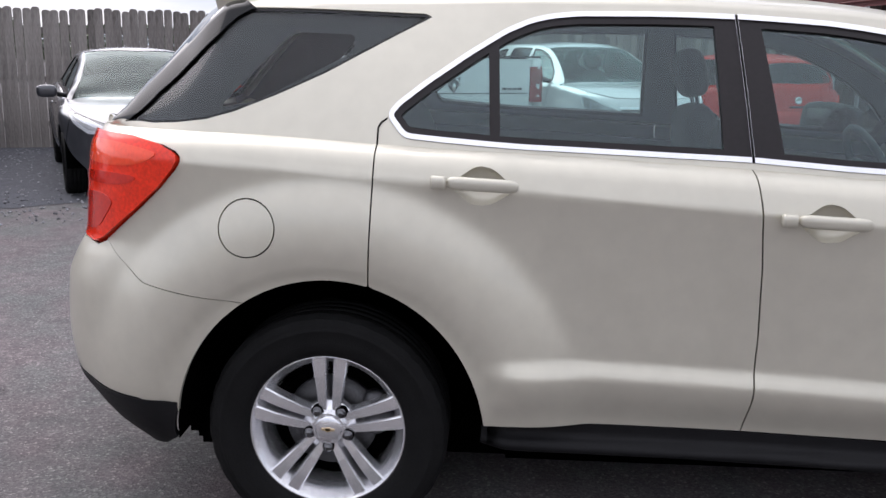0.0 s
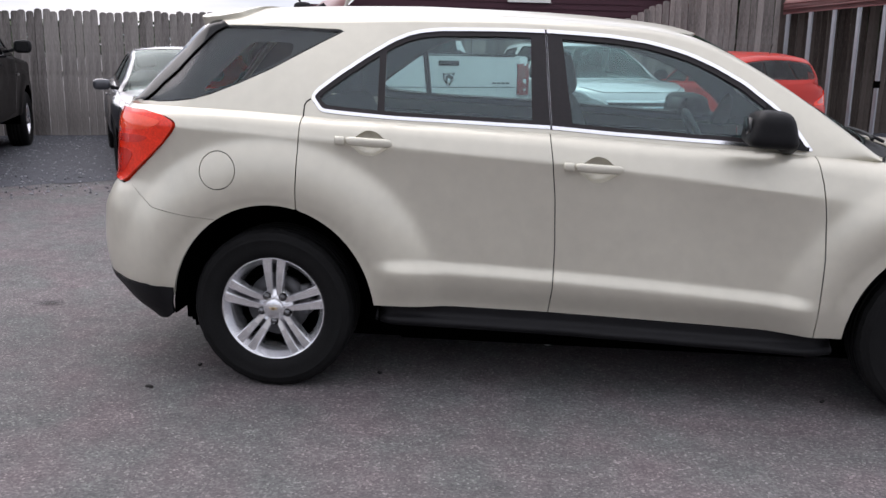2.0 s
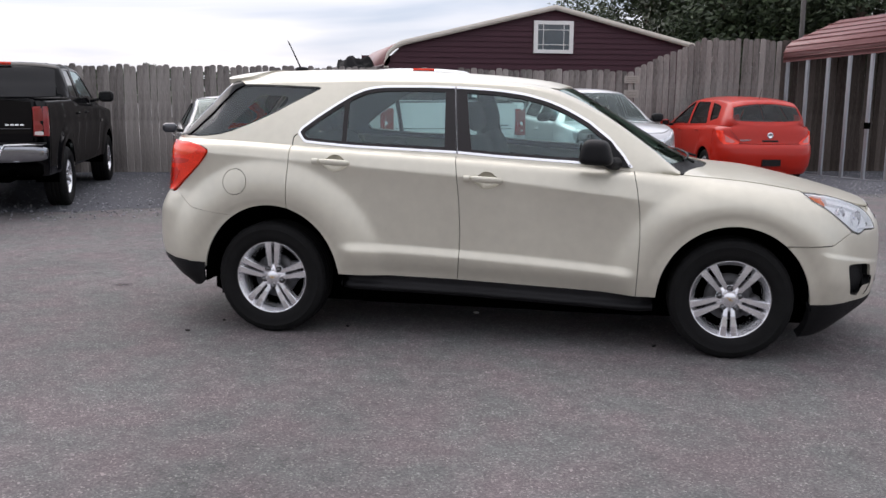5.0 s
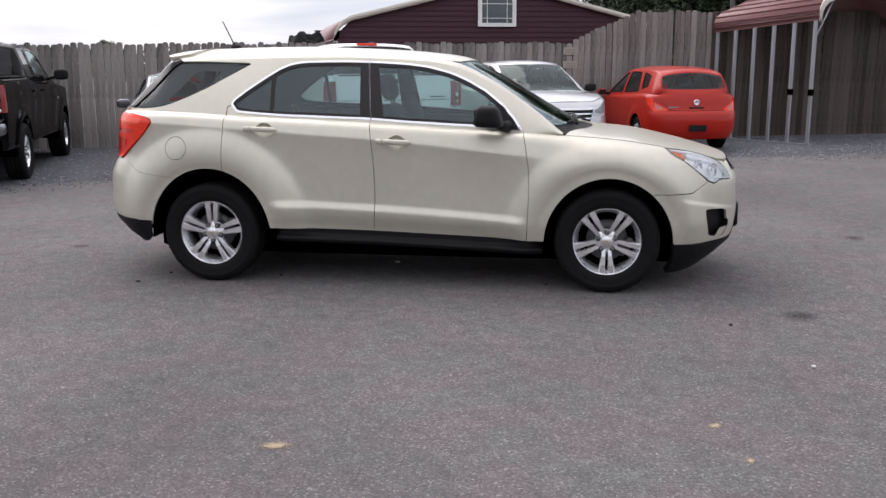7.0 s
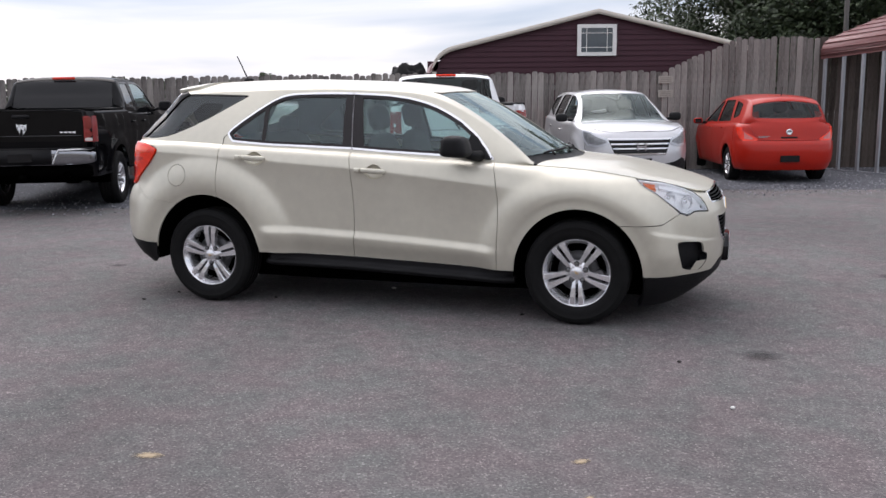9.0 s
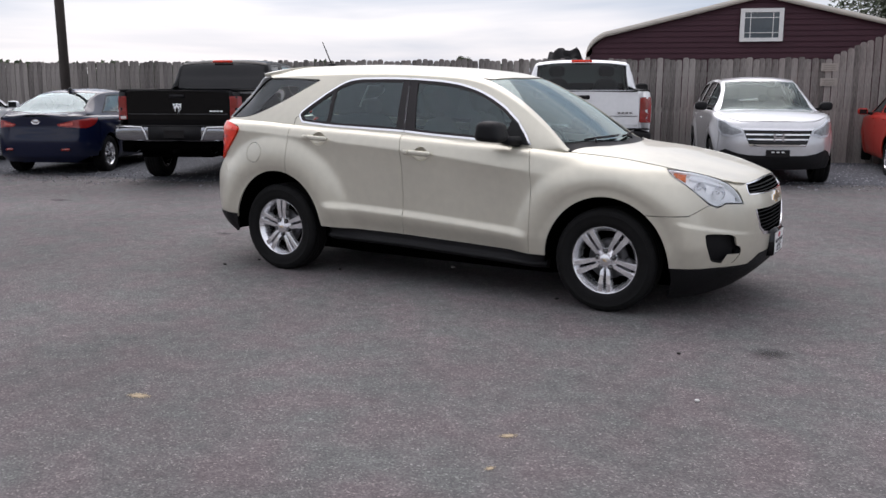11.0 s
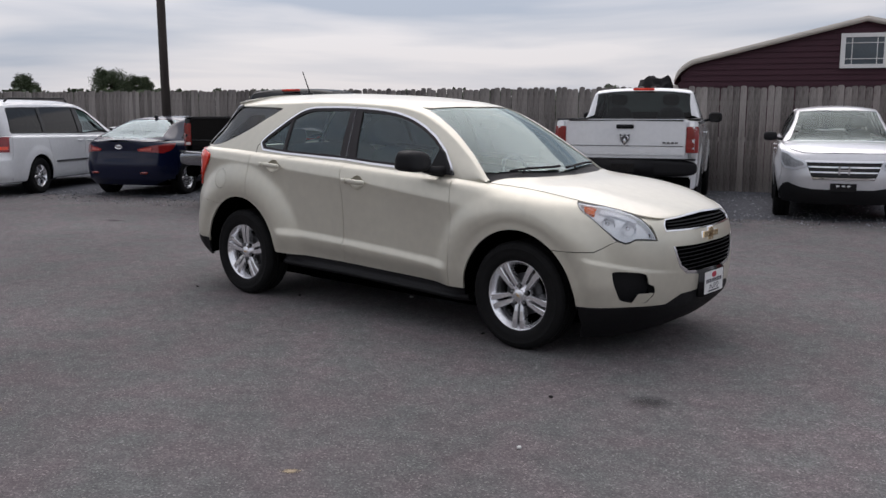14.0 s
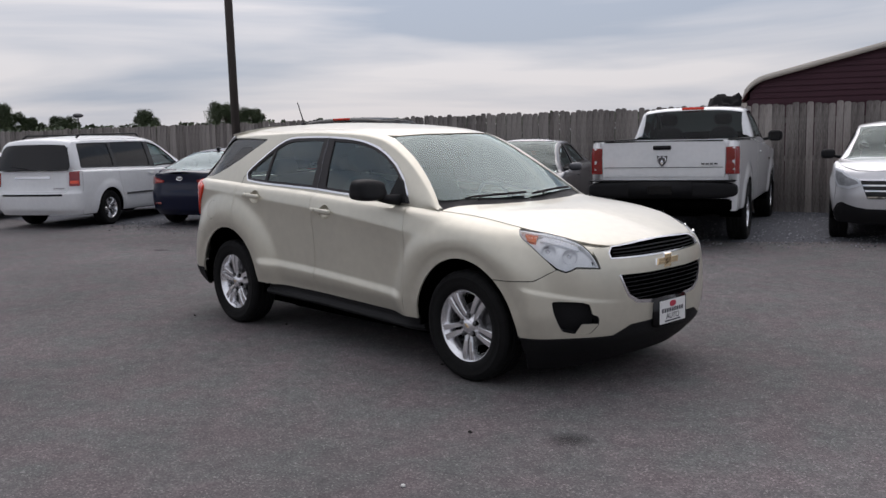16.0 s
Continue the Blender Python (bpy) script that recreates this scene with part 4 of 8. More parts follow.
        part("lamp_seal", sheet(S.low, S.lp(*hl), [inset(S.lp(*hl), 0.0035)], 0.02, 0.02, 0.0045, 0.002, sd), M["gloss"], house)
        part("amber_marker", sheet(S.low, S.lp((1.845, 0.988), (1.925, 0.975), (1.94, 0.935), (1.900, 0.942)), (), 0.02, 0.02, -0.010, 0.02, sd), M["amber"], house, "amber side marker")
        part("lamp_divider", sheet(S.low, S.lp((1.95, 0.975), (2.05, 0.952), (2.15, 0.902), (2.16, 0.885), (2.06, 0.922), (1.955, 0.945)), (), 0.02, 0.02, -0.012, 0.02, sd), M["reflector"], house)
        for cx, cz, r in ((2.04, 0.876, 0.044), (2.145, 0.846, 0.047)):
            sx = S.s_of_x(cx, cz)
            p = np.array(S.low(np.array([sx]), np.array([cz])))[:, 0]
            nrm = Vector((0.75, 0.65, 0)).normalized()
            prof = [(r, 0.0), (r * 0.96, -0.004), (r * 0.8, -0.022), (r * 0.45, -0.036), (0.013, -0.040), (0.012, -0.014), (0.002, -0.012)]
            v, f = lathe(prof, n=32)
            bm = bmesh.new()
            vs = [bm.verts.new(a) for a in v]
            for a in f:
                bm.faces.new([vs[k] for k in a]).smooth = True
            bm.transform(Vector((0, 1, 0)).rotation_difference(nrm).to_matrix().to_4x4())
            bm.transform(Matrix.Translation((p[0] - nrm.x * 0.014, p[1] - nrm.y * 0.014, cz)))
            if sd < 0:
                bm.transform(Matrix.Diagonal((1, -1, 1, 1)))
                bmesh.ops.reverse_faces(bm, faces=bm.faces)
            part("lamp_bowl", bm, M["bright"], house)
    # bonnet
    hood_edge = [(2.284, 0.0), (2.281, 0.14), (2.270, 0.28), (2.257, 0.39), (2.238, 0.49), (2.222, 0.545)]
    hood = [(1.13, 1.0)] + [(1.13 + 1.04 * k / 24, 1.0) for k in range(1, 24)] + [(2.17, 1.0)] + S.upt(*hood_edge[::-1]) + S.upt((1.325, 0.0), (1.31, 0.2), (1.27, 0.4), (1.20, 0.6), (1.145, 0.72))
    upper("bonnet", hood, body, both=True, rim=0.008, dv=0.05)
    low("slam_panel", [("f", 0.484, 0.866), ("f", 0.484, 0.904), ("f", 0.50, 0.903), (2.20, 0.908), (2.162, 0.922), (2.098, 0.946), (2.098, 0.925), (2.162, 0.897), (2.208, 0.862)], body, off=-0.012, rim=0.0, du=0.02)
    cowl = S.upt((1.322, 0.0), (1.305, 0.2), (1.265, 0.4), (1.195, 0.6), (1.13, 0.735), (1.02, 0.74), (1.06, 0.65), (1.15, 0.4), (1.20, 0.2), (1.22, 0.0))
    upper("cowl", cowl, M["plastic"], both=True, off=-0.012, label="black cowl panel")
    # side of the cabin
    dlo = [(-1.212, 1.232), (-1.10, 1.222), (-0.879, 1.206), (-0.462, 1.191), (-0.236, 1.183), (0.028, 1.163), (0.348, 1.145), (0.623, 1.130), (0.826, 1.119), (0.835, 1.124), (0.777, 1.205), (0.695, 1.294), (0.572, 1.389), (0.45, 1.457), (0.327, 1.510), (0.163, 1.554), (-0.001, 1.576), (-0.244, 1.591), (-0.498, 1.596), (-0.72, 1.594), (-0.80, 1.586), (-0.86, 1.572), (-0.93, 1.542), (-1.035, 1.477), (-1.154, 1.395), (-1.235, 1.332), (-1.256, 1.305), (-1.255, 1.285)]
    dlo = round_poly(dlo, 0.022, 3)
    qg = [(-2.052, 1.257), (-1.95, 1.259), (-1.874, 1.263), (-1.78, 1.275), (-1.703, 1.297), (-1.579, 1.347), (-1.447, 1.408), (-1.335, 1.470), (-1.24, 1.522), (-1.145, 1.572), (-1.165, 1.582), (-1.40, 1.590), (-1.69, 1.594), (-1.735, 1.570), (-1.783, 1.524), (-1.875, 1.434), (-1.960, 1.350)]
    up = lambda pts: S.ups(*pts)
    shell = [(-2.19, 0.0)] + [(-2.19 + 3.30 * k / 60, 0.0) for k in range(1, 60)] + [(1.11, 0.0), (1.11, 1.03), (1.03, 1.05), (0.9, 1.075), (0.7, 1.10), (0.5, 1.12), (0.36, 1.13), (0.30, 1.13), (0.1, 1.13), (-0.5, 1.13), (-1.2, 1.13), (-1.76, 1.13), (-1.82, 1.02), (-1.96, 1.0), (-2.08, 1.0), (-2.19, 1.0)]
    for ob in upper("body_side_frame", shell, body, holes=[up(dlo), up(qg)], rim=0.02):
        sd = -1 if ob.name == "body_side_frame" else 1
        mk = lambda nm, pts, mt, holes=(), off=0.0, rim=0.012, lab="": part(nm, sheet(S.up, pts, holes, 0.03, 0.06, off, rim, sd), mt, ob, lab)
        quarter_ring = inset(qg, 0.008)
        mk("quarter_glass_border", up(inset(qg, 0.002)), M["gloss"], [up(quarter_ring)], -0.004)
        mk("quarter_glass", up(inset(qg, 0.006)), M["quarter"], (), -0.006, 0.004, "dark tinted quarter glass")
        for nm, a in (("rear", 1), ("front", -1)):
            line = ((-0.214, 1.0), (-0.284, 1.7)) if nm == "rear" else ((-0.278, 1.7), (-0.208, 1.0))
            half = half_plane(dlo, *line)
            i1 = half_plane(inset(dlo, 0.015), *line)
            half = inset(half, 0.001)
            mk("window_chrome", up(half), M["bright"], [up(inset(i1, 0.0005))], 0.004, 0.02, "bright chrome window surround")
            i2 = inset(dlo, 0.034)
            if nm == "rear":
                frame = half_plane(inset(dlo, 0.014), *line)
                g1 = half_plane(i2, (-0.958, 1.0), (-0.985, 1.7))
                g2 = half_plane(half_plane(i2, (-0.955, 1.7), (-0.928, 1.0)), (-0.298, 1.0), (-0.340, 1.7))
                mk("window_frame", up(frame), M["pillar"], [up(g1), up(g2)], -0.003, 0.02)
                mk("fixed_pane", up(inset(g1, -0.004)), M["glass"], (), -0.010, 0.004, "tinted side glass")
                mk("rear_window", up(inset(g2, -0.004)), M["glass"], (), -0.010, 0.004, "tinted side glass")
            else:
                frame = half_plane(inset(dlo, 0.014), *line)
                g3 = half_plane(i2, (-0.221, 1.7), (-0.136, 1.169))
                mk("window_frame", up(frame), M["pillar"], [up(g3)], -0.003, 0.02)
                mk("front_window", up(inset(g3, -0.004)), M["glass"], (), -0.010, 0.004, "tinted side glass")
        quarter_view = round_poly([(-1.76, 1.318), (-1.65, 1.338), (-1.52, 1.405), (-1.375, 1.483), (-1.37, 1.535), (-1.555, 1.540)], 0.03)
        lining = [(-2.15, 0.02), (1.0, 0.02), (1.0, 0.9), (0.9, 1.0), (0.36, 1.02), (-1.76, 1.02), (-1.80, 1.0), (-2.10, 1.0)]
        mk("pillar_lining", lining, M["trim"], [up(inset(g1, -0.012)), up(inset(g2, -0.012)), up(inset(g3, -0.012)), up(quarter_view)], -0.03, 0.0)
    # roof, screens, spoiler
    roof = [(0.30, 1.135), (0.1, 1.135), (-0.5, 1.135), (-1.2, 1.135), (-1.76, 1.135)] + [(-1.785, 1.5), (-1.805, 2.0)] + S.upt((0.425, 0.0), (0.418, 0.15), (0.398, 0.32), (0.365, 0.45))
    upper("roof", roof, body, both=True, rim=0.014)
    upper("headliner", [(0.30, 1.1), (-1.74, 1.1), (-1.74, 2.0), (0.40, 2.0)], M["headliner"], off=-0.035, rim=0.0, both=True)
    ditch = [(0.31, 1.118), (-1.76, 1.118), (-1.76, 1.150), (0.31, 1.150)]
    upper("roof_ditch", ditch, M["plastic"], off=-0.006, rim=0.0)
    ws = [(0.355, 1.132), (0.52, 1.122), (0.7, 1.104), (0.9, 1.080), (1.02, 1.056), (1.05, 1.07)] + S.upt((1.08, 0.65), (1.165, 0.4), (1.215, 0.2), (1.235, 0.0)) + S.upt((0.432, 0.0), (0.425, 0.15), (0.405, 0.32), (0.372, 0.45))
    upper("windscreen", ws, M["windscreen"], off=-0.006, rim=0.004, both=True, label="large clear windscreen")
    rg = [(-1.76, 1.06), (-2.09, 1.05), (-2.18, 1.15), (-2.21, 2.0), (-1.81, 2.0), (-1.79, 1.4)]
    upper("rear_screen", rg, M["limo"], off=-0.004, both=True, du=0.015, label="dark rear screen")
    pillar = up([(-1.672, 1.592), (-1.722, 1.566), (-1.770, 1.518), (-1.861, 1.428), (-1.945, 1.344), (-2.036, 1.262)]) + [(-2.09, 0.6), (-2.12, 1.06), (-1.96, 1.06), (-1.82, 1.06), (-1.76, 1.06), (-1.70, 1.0)]
    upper("rear_pillar_trim", pillar, M["limo"], off=0.003, rim=0.01, du=0.015)
    for sd in (-1, 1):
        part("door_gap", sheet(S.up, up([(-1.287, 1.214), (-1.286, 1.262), (-1.278, 1.277), (-1.258, 1.290), (-1.2585, 1.284), (-1.274, 1.272), (-1.281, 1.260), (-1.282, 1.214)]), (), 0.02, 0.04, 0.0012, 0.0, sd), M["liner"], car)
    zsp = curve((-1.97, 1.628), (-1.87, 1.655), (-1.78, 1.672), (-1.58, 1.692))
    spo = lambda x, v: (x, 0.62 - v, zsp(x) - 0.052 * np.abs((0.62 - np.asarray(v)) / 0.60) ** 3)
    spoly = [(-1.60, 0.0), (-1.60, 0.40), (-1.64, 0.545), (-1.72, 0.585), (-1.785, 0.580), (-1.82, 0.54), (-1.845, 0.45), (-1.868, 0.2), (-1.875, 0.0)]
    part("roof_spoiler", sheet(spo, [(a, 0.62 - b) for a, b in spoly], (), 0.03, 0.03, 0.003, 0.058, 1, True), body, car)
    part("spoiler_underside", sheet(spo, [(a * 0.99, 0.62 - b * 0.97) for a, b in spoly], (), 0.03, 0.03, -0.050, 0.0, 1, True), body, car)
    # mirrors, wipers, aerial
    for sd in (-1, 1):
        mir = part("wing_mirror", blob(0.612, sd * 0.972, 1.222, 0.088, 0.118, 0.073, e=4.4, shape=lambda a, b, c, sd=sd: (a * (1 - 0.22 * c) + 0.10 * (1 - abs(b)), b, c * (1 - 0.18 * max(-b * sd, 0)) - 0.06 * a)), M["plastic"], car, "black plastic door mirror")
        if sd > 0:
            mir.matrix_local = Matrix.Translation((0.735, 0.80, 1.15)) @ Matrix.Rotation(radians(40), 4, "Z") @ Matrix.Translation((-0.735, -0.83, -1.17))
        part("mirror_arm", tube([(0.665, sd * 0.925, 1.172), (0.70, sd * 0.86, 1.152), (0.735, sd * 0.79, 1.146)], [0.030, 0.034, 0.040], 10), M["plastic"], mir)
        part("mirror_sail", part_sail(sd), M["plastic"], mir)
        part("mirror_glass", smooth(box(0.526, 0.532, *sorted((sd * 0.89, sd * 1.04)), 1.178, 1.268, 0.002)), M["gloss"], mir)
    for y0, y1 in ((-0.55, 0.0), (0.05, 0.58)):
        pts = []
        for k in range(9):
            y = y0 + (y1 - y0) * k / 8
            x = 1.215 - 0.25 * abs(y) ** 2 - 0.02 * k / 8
            q = S.upt((x, max(abs(y), 0.001)))[0]
            z = float(S.up(np.array([q[0]]), np.array([q[1]]))[2][0])
            pts.append((x, y, z + 0.014))
        w = part("wiper", tube(pts, 0.008, 6), M["plastic"], car, "black windscreen wiper")
        part("wiper_arm", tube([(1.265 - 0.2 * y0 * y0, y0 + 0.06, pts[0][2] - 0.012), pts[2], pts[4]], 0.008, 6), M["plastic"], w)
    ant = part("aerial_base", blob(-1.50, 0.0, 1.700, 0.045, 0.020, 0.022), M["plastic"], car)
    part("aerial_rod", tube([(-1.505, 0, 1.705), (-1.555, 0, 1.81), (-1.602, 0, 1.906)], [0.006, 0.005, 0.004], 6), M["plastic"], ant)
    # underside, filler cores and wheel wells, their shade put into the near-black colour
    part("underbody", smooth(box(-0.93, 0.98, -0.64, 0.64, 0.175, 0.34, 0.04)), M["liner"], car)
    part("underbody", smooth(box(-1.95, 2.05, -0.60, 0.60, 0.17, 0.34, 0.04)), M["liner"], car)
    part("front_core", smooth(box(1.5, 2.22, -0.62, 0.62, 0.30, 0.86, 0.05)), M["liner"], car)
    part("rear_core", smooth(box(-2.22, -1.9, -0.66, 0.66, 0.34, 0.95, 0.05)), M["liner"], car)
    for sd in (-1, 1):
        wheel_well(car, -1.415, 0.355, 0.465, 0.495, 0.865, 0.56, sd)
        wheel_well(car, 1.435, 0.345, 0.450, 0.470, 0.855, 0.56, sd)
        add_wheel(car, -1.4285, sd * 0.765, side=sd, turn=2)
        add_wheel(car, 1.4285, sd * 0.765, side=sd, turn=35)
    part("axle", tube([(-1.4285, -0.7, 0.36), (-1.4285, 0.7, 0.36)], 0.04), M["liner"], car)
    # cabin
    low("door_lining", [(-2.12, 0.93), (-1.0, 0.93), (-0.90, 0.45), (0.90, 0.42), (0.98, 0.90), (1.04, 1.05)] + belt(1.0, -2.12), M["trim"], off=-0.07, rim=0.0)
    part("cabin_floor", smooth(box(-2.1, 1.2, -0.56, 0.56, 0.34, 0.42, 0.02)), M["liner"], car)
    part("dashboard", blob(1.0, 0, 0.93, 0.32, 0.74, 0.17, e=4, shape=lambda a, b, c: (a, b, c * (1 - 0.15 * (1 - a) / 2))), M["trim"], car)
    part("centre_console", smooth(box(0.0, 0.85, -0.12, 0.12, 0.42, 0.72, 0.04)), M["trim"], car)
    part("load_cover", smooth(box(-2.1, -1.35, -0.54, 0.54, 0.40, 0.95, 0.04)), M["liner"], car)
    for y in (-0.37, 0.37):
        seat(car, 0.20, y, 0.64)
    part("rear_bench", blob(-0.90, 0, 0.66, 0.27, 0.62, 0.10, e=5), M["seat"], car)
    bm = blob(0, 0, 0.28, 0.10, 0.62, 0.33, e=5)
    bm.transform(Matrix.Translation((-1.16, 0, 0.68)) @ Matrix.Rotation(radians(-16), 4, "Y"))
    part("rear_backrest", bm, M["seat"], car)
    for y in (-0.36, 0.36):
        part("rear_headrest", blob(-1.33, y, 1.33, 0.05, 0.13, 0.075, e=3.2), M["seat"], car)
    v, f = lathe([(0.185 + 0.016 * math.cos(2 * math.pi * k / 10), 0.016 * math.sin(2 * math.pi * k / 10)) for k in range(10)], n=36, closed=True)
    bm = bmesh.new()
    vs = [bm.verts.new(p) for p in v]
    for q in f:
        bm.faces.new([vs[k] for k in q]).smooth = True
    box_bm(bm, -0.18, 0.18, -0.012, 0.012, -0.03, 0.03)
    box_bm(bm, -0.03, 0.03, -0.012, 0.012, -0.18, 0.0)
    bm.transform(Matrix.Translation((0.56, 0.37, 1.03)) @ Matrix.Rotation(radians(-26), 4, "Y") @ Matrix.Rotation(radians(90), 4, "Z"))
    part("steering_wheel", bm, M["trim"], car, "black steering wheel")
    part("rear_view_mirror", blob(0.55, 0, 1.46, 0.025, 0.12, 0.035, e=3), M["plastic"], car)
    return car


def part_sail(sd):
    bm = bmesh.new()
    pts = [(0.60, 1.135), (0.815, 1.123), (0.70, 1.275), (0.655, 1.30)]
    rows = []
    for dy in (0.0, 0.03):
        rows.append([bm.verts.new((x, sd * (0.775 - 0.42 * (z - 1.12) + dy), z)) for x, z in pts])
    bm.faces.new(rows[0])
    bm.faces.new(rows[1])
    for k in range(4):
        bm.faces.new((rows[0][k], rows[0][(k + 1) % 4], rows[1][(k + 1) % 4], rows[1][k]))
    bmesh.ops.recalc_face_normals(bm, faces=bm.faces)
    return bm


def letters(text, size, m, depth=0.0008):
    """Printed letters as a mesh, centred, baseline at the origin."""
    cu = bpy.data.curves.new("letters", "FONT")
    cu.body, cu.size, cu.extrude, cu.align_x = text, size, depth, "CENTER"
    ob = bpy.data.objects.new("letters", cu)
    me = ob.to_mesh()
    bm = bmesh.new()
    bm.from_mesh(me)
    ob.to_mesh_clear()
    bpy.data.objects.remove(ob)
    bpy.data.curves.remove(cu)
    bm.transform(m)
    return bm


build_suv()

# ---- the other parked vehicles ----


def build_car(name, pose_m, label, category, S, body, axles, arch, sill, seams, windows, screen, back, tail, lamps, head=None, roof_x=(0, 0), R=0.33, rim=0.20, wheel="five", tyre=0.205, track=0.76, glass="glass", rear_glass="privacy",
              rear_extra=None, front_extra=None, mirror=None, handles=(), chrome=False, metal=None, side_strip=None, black_low=False, open_bed=None, plate_z=None, wiper=None, arms=True):
    """A parked vehicle from its skin S. seams: (x top, x foot) of the door gaps from rear to front; windows: (outline in x, z, glass) each; screen, back: outlines of the
    front and rear screens in x, y; tail and lamps: outlines of the rear and front lamps."""
    car = thing(name, pose_m, label, category)
    zb = lambda x: float(S.zb(x))
    du, dv = 0.06, 0.03

    def low(nm, pts, material, off=0.0, rim=0.012, both=False, lab="", parent=None, rnd=0.0, sides=(-1, 1), d=(du, dv)):
        poly = S.lp(*pts)
        if rnd:
            poly = round_poly(poly, rnd)
        return [part(nm, sheet(S.low, poly, (), d[0], d[1], off, rim, sd, both), material, parent or car, lab) for sd in ((1,) if both else sides)]

    def upper(nm, poly, material, holes=(), off=0.0, rim=0.01, both=False, lab="", d=(0.05, 0.12), sides=(-1, 1), parent=None):
        return [part(nm, sheet(S.up, poly, holes, d[0], d[1], off, rim, sd, both), material, parent or car, lab) for sd in ((1,) if both else sides)]

    def foot(x):
        z = sill
        for cx in axles:
            t = (x - cx) / arch[0]
            if abs(t) < 1:
                z = max(z, R + arch[1] * math.sqrt(1 - t * t))
        return z
    # side panels between the gaps
    ends = [(tail["x"], tail["x"])] + list(seams) + [(lamps["x"], lamps["x"])]
    names = ["rear_quarter_panel"] + {1: [], 2: ["front_door"], 3: ["rear_door", "front_door"], 4: ["bed_side", "rear_door", "front_door"]}[len(seams)] + ["front_wing"]
    if open_bed and len(seams) == 3:
        names = ["bed_side", "cab_side", "front_door", "front_wing"]
    if open_bed and len(seams) == 4:
        names = ["bed_side", "cab_side", "rear_door", "front_door", "front_wing"]
    for k, nm in enumerate(names):
        (a_t, a_b), (b_t, b_b) = ends[k], ends[k + 1]
        g = 0.004
        n = 40
        bottom = [(a_b + g + (b_b - a_b - 2 * g) * i / n, foot(a_b + g + (b_b - a_b - 2 * g) * i / n)) for i in range(n + 1)]
        topl = [(b_t - g + (a_t - b_t + 2 * g) * i / 16, zb(b_t - g + (a_t - b_t + 2 * g) * i / 16)) for i in range(17)]
        for ob, sd in zip(low(nm, bottom + topl, body), (-1, 1)):
            for hx, hz in handles:
                if a_t < hx < b_t:
                    y = float(S.low(np.array([hx]), np.array([hz]))[1][0])
                    part("door_handle", blob(hx, sd * (y + 0.02), hz, 0.095, 0.014, 0.016, e=3, n=8), chrome and M["chrome"] or body, ob)
    # rear and front ends
    zt = zb(tail["x"])
    low("rear_end", [(tail["x"] - 0.004, foot(tail["x"]))] + [("r", y, sill + tail.get("lift", 0.0)) for y in (0.6, 0.3, 0.0)] + [("r", 0.0, tail["top"])] + [("r", y, tail["top"]) for y in (0.3, 0.55)] + [(tail["x"] - 0.004, zt)], body, both=True, off=-0.003)
    zf = zb(lamps["x"])
    low("front_end", [(lamps["x"] + 0.004, foot(lamps["x"]))] + [("f", y, sill) for y in (0.6, 0.3, 0.0)] + [("f", 0.0, lamps["top"]), ("f", 0.3, lamps["top"]), ("f", 0.55, lamps["top"])] + [(lamps["x"] + 0.004, zf)], body, both=True, off=-0.003)
    for ob, sd in zip(low("tail_lamp", tail["poly"], M[tail.get("mat", "red_lens")], off=0.008, rim=0.02, lab="red tail lamp", rnd=0.02, d=(0.03, 0.03)), (-1, 1)):
        for pts, mt in tail.get("inner", ()):
            part("lamp_chamber", sheet(S.low, round_poly(S.lp(*pts), 0.015), (), 0.03, 0.03, 0.0105, 0.004, sd), M[mt], ob)
    for pts, mt, of, nm, lb in rear_extra or ():
        low(nm, pts, M.get(mt, body) if mt != "body" else body, off=of, both=True, lab=lb, rim=0.02)
    if head:
        for ob, sd in zip(low("head_lamp", head, M["reflector"], off=0.003, rim=0.01, lab="clear head lamp", rnd=0.02, d=(0.03, 0.03)), (-1, 1)):
            part("lamp_lens", sheet(S.low, round_poly(S.lp(*head), 0.02), (), 0.03, 0.03, 0.012, 0.0, sd), M["lens"], ob)
            part("lamp_mask", sheet(S.low, round_poly(inset(S.lp(*head), 0.034), 0.01), (), 0.03, 0.03, 0.006, 0.003, sd), M["lamp_grey"], ob)
    for pts, mt, of, nm, lb in front_extra or ():
        low(nm, pts, M.get(mt, body) if mt != "body" else body, off=of, both=True, lab=lb, rim=0.02)
    # cabin sides with their windows
    x0, x1 = roof_x
    shell = [(x0 + (x1 - x0) * k / 60, 0.0) for k in range(61)] + [(x1, 1.03)] + [(x1 + (x0 - x1) * k / 30, 1.06) for k in range(1, 30)] + [(x0, 1.03)]
    up = lambda pts: S.ups(*pts)
    for ob, sd in zip(upper("cabin_side", shell, body, holes=[up(w) for w, _ in windows], rim=0.015), (-1, 1)):
        for w, gm in windows:
            part("window_frame", sheet(S.up, up(inset(w, 0.001)), [up(inset(w, 0.022))], 0.05, 0.12, 0.002, 0.02, sd), M["chrome"] if chrome else M["gloss"], ob)
            part("side_window", sheet(S.up, up(inset(w, 0.018)), (), 0.05, 0.12, -0.008, 0.004, sd), M[gm], ob, "tinted side glass")
    upper("pillar_lining", [(x0 + 0.03, 0.02), (x1 - 0.03, 0.02), (x1 - 0.03, 0.95), (x0 + 0.03, 0.95)], M["trim"], holes=[up(inset(w, 0.012)) for w, _ in windows], off=-0.03, rim=0)
    # roof and bonnet, with the screens let in
    fr, ba = S.upt(*screen), S.upt(*back)
    nf = len(screen) // 2
    f_low, f_high = fr[:nf], fr[nf:]       # foot from side to middle, head from middle to side
    b_low, b_high = ba[:nf], ba[nf:]
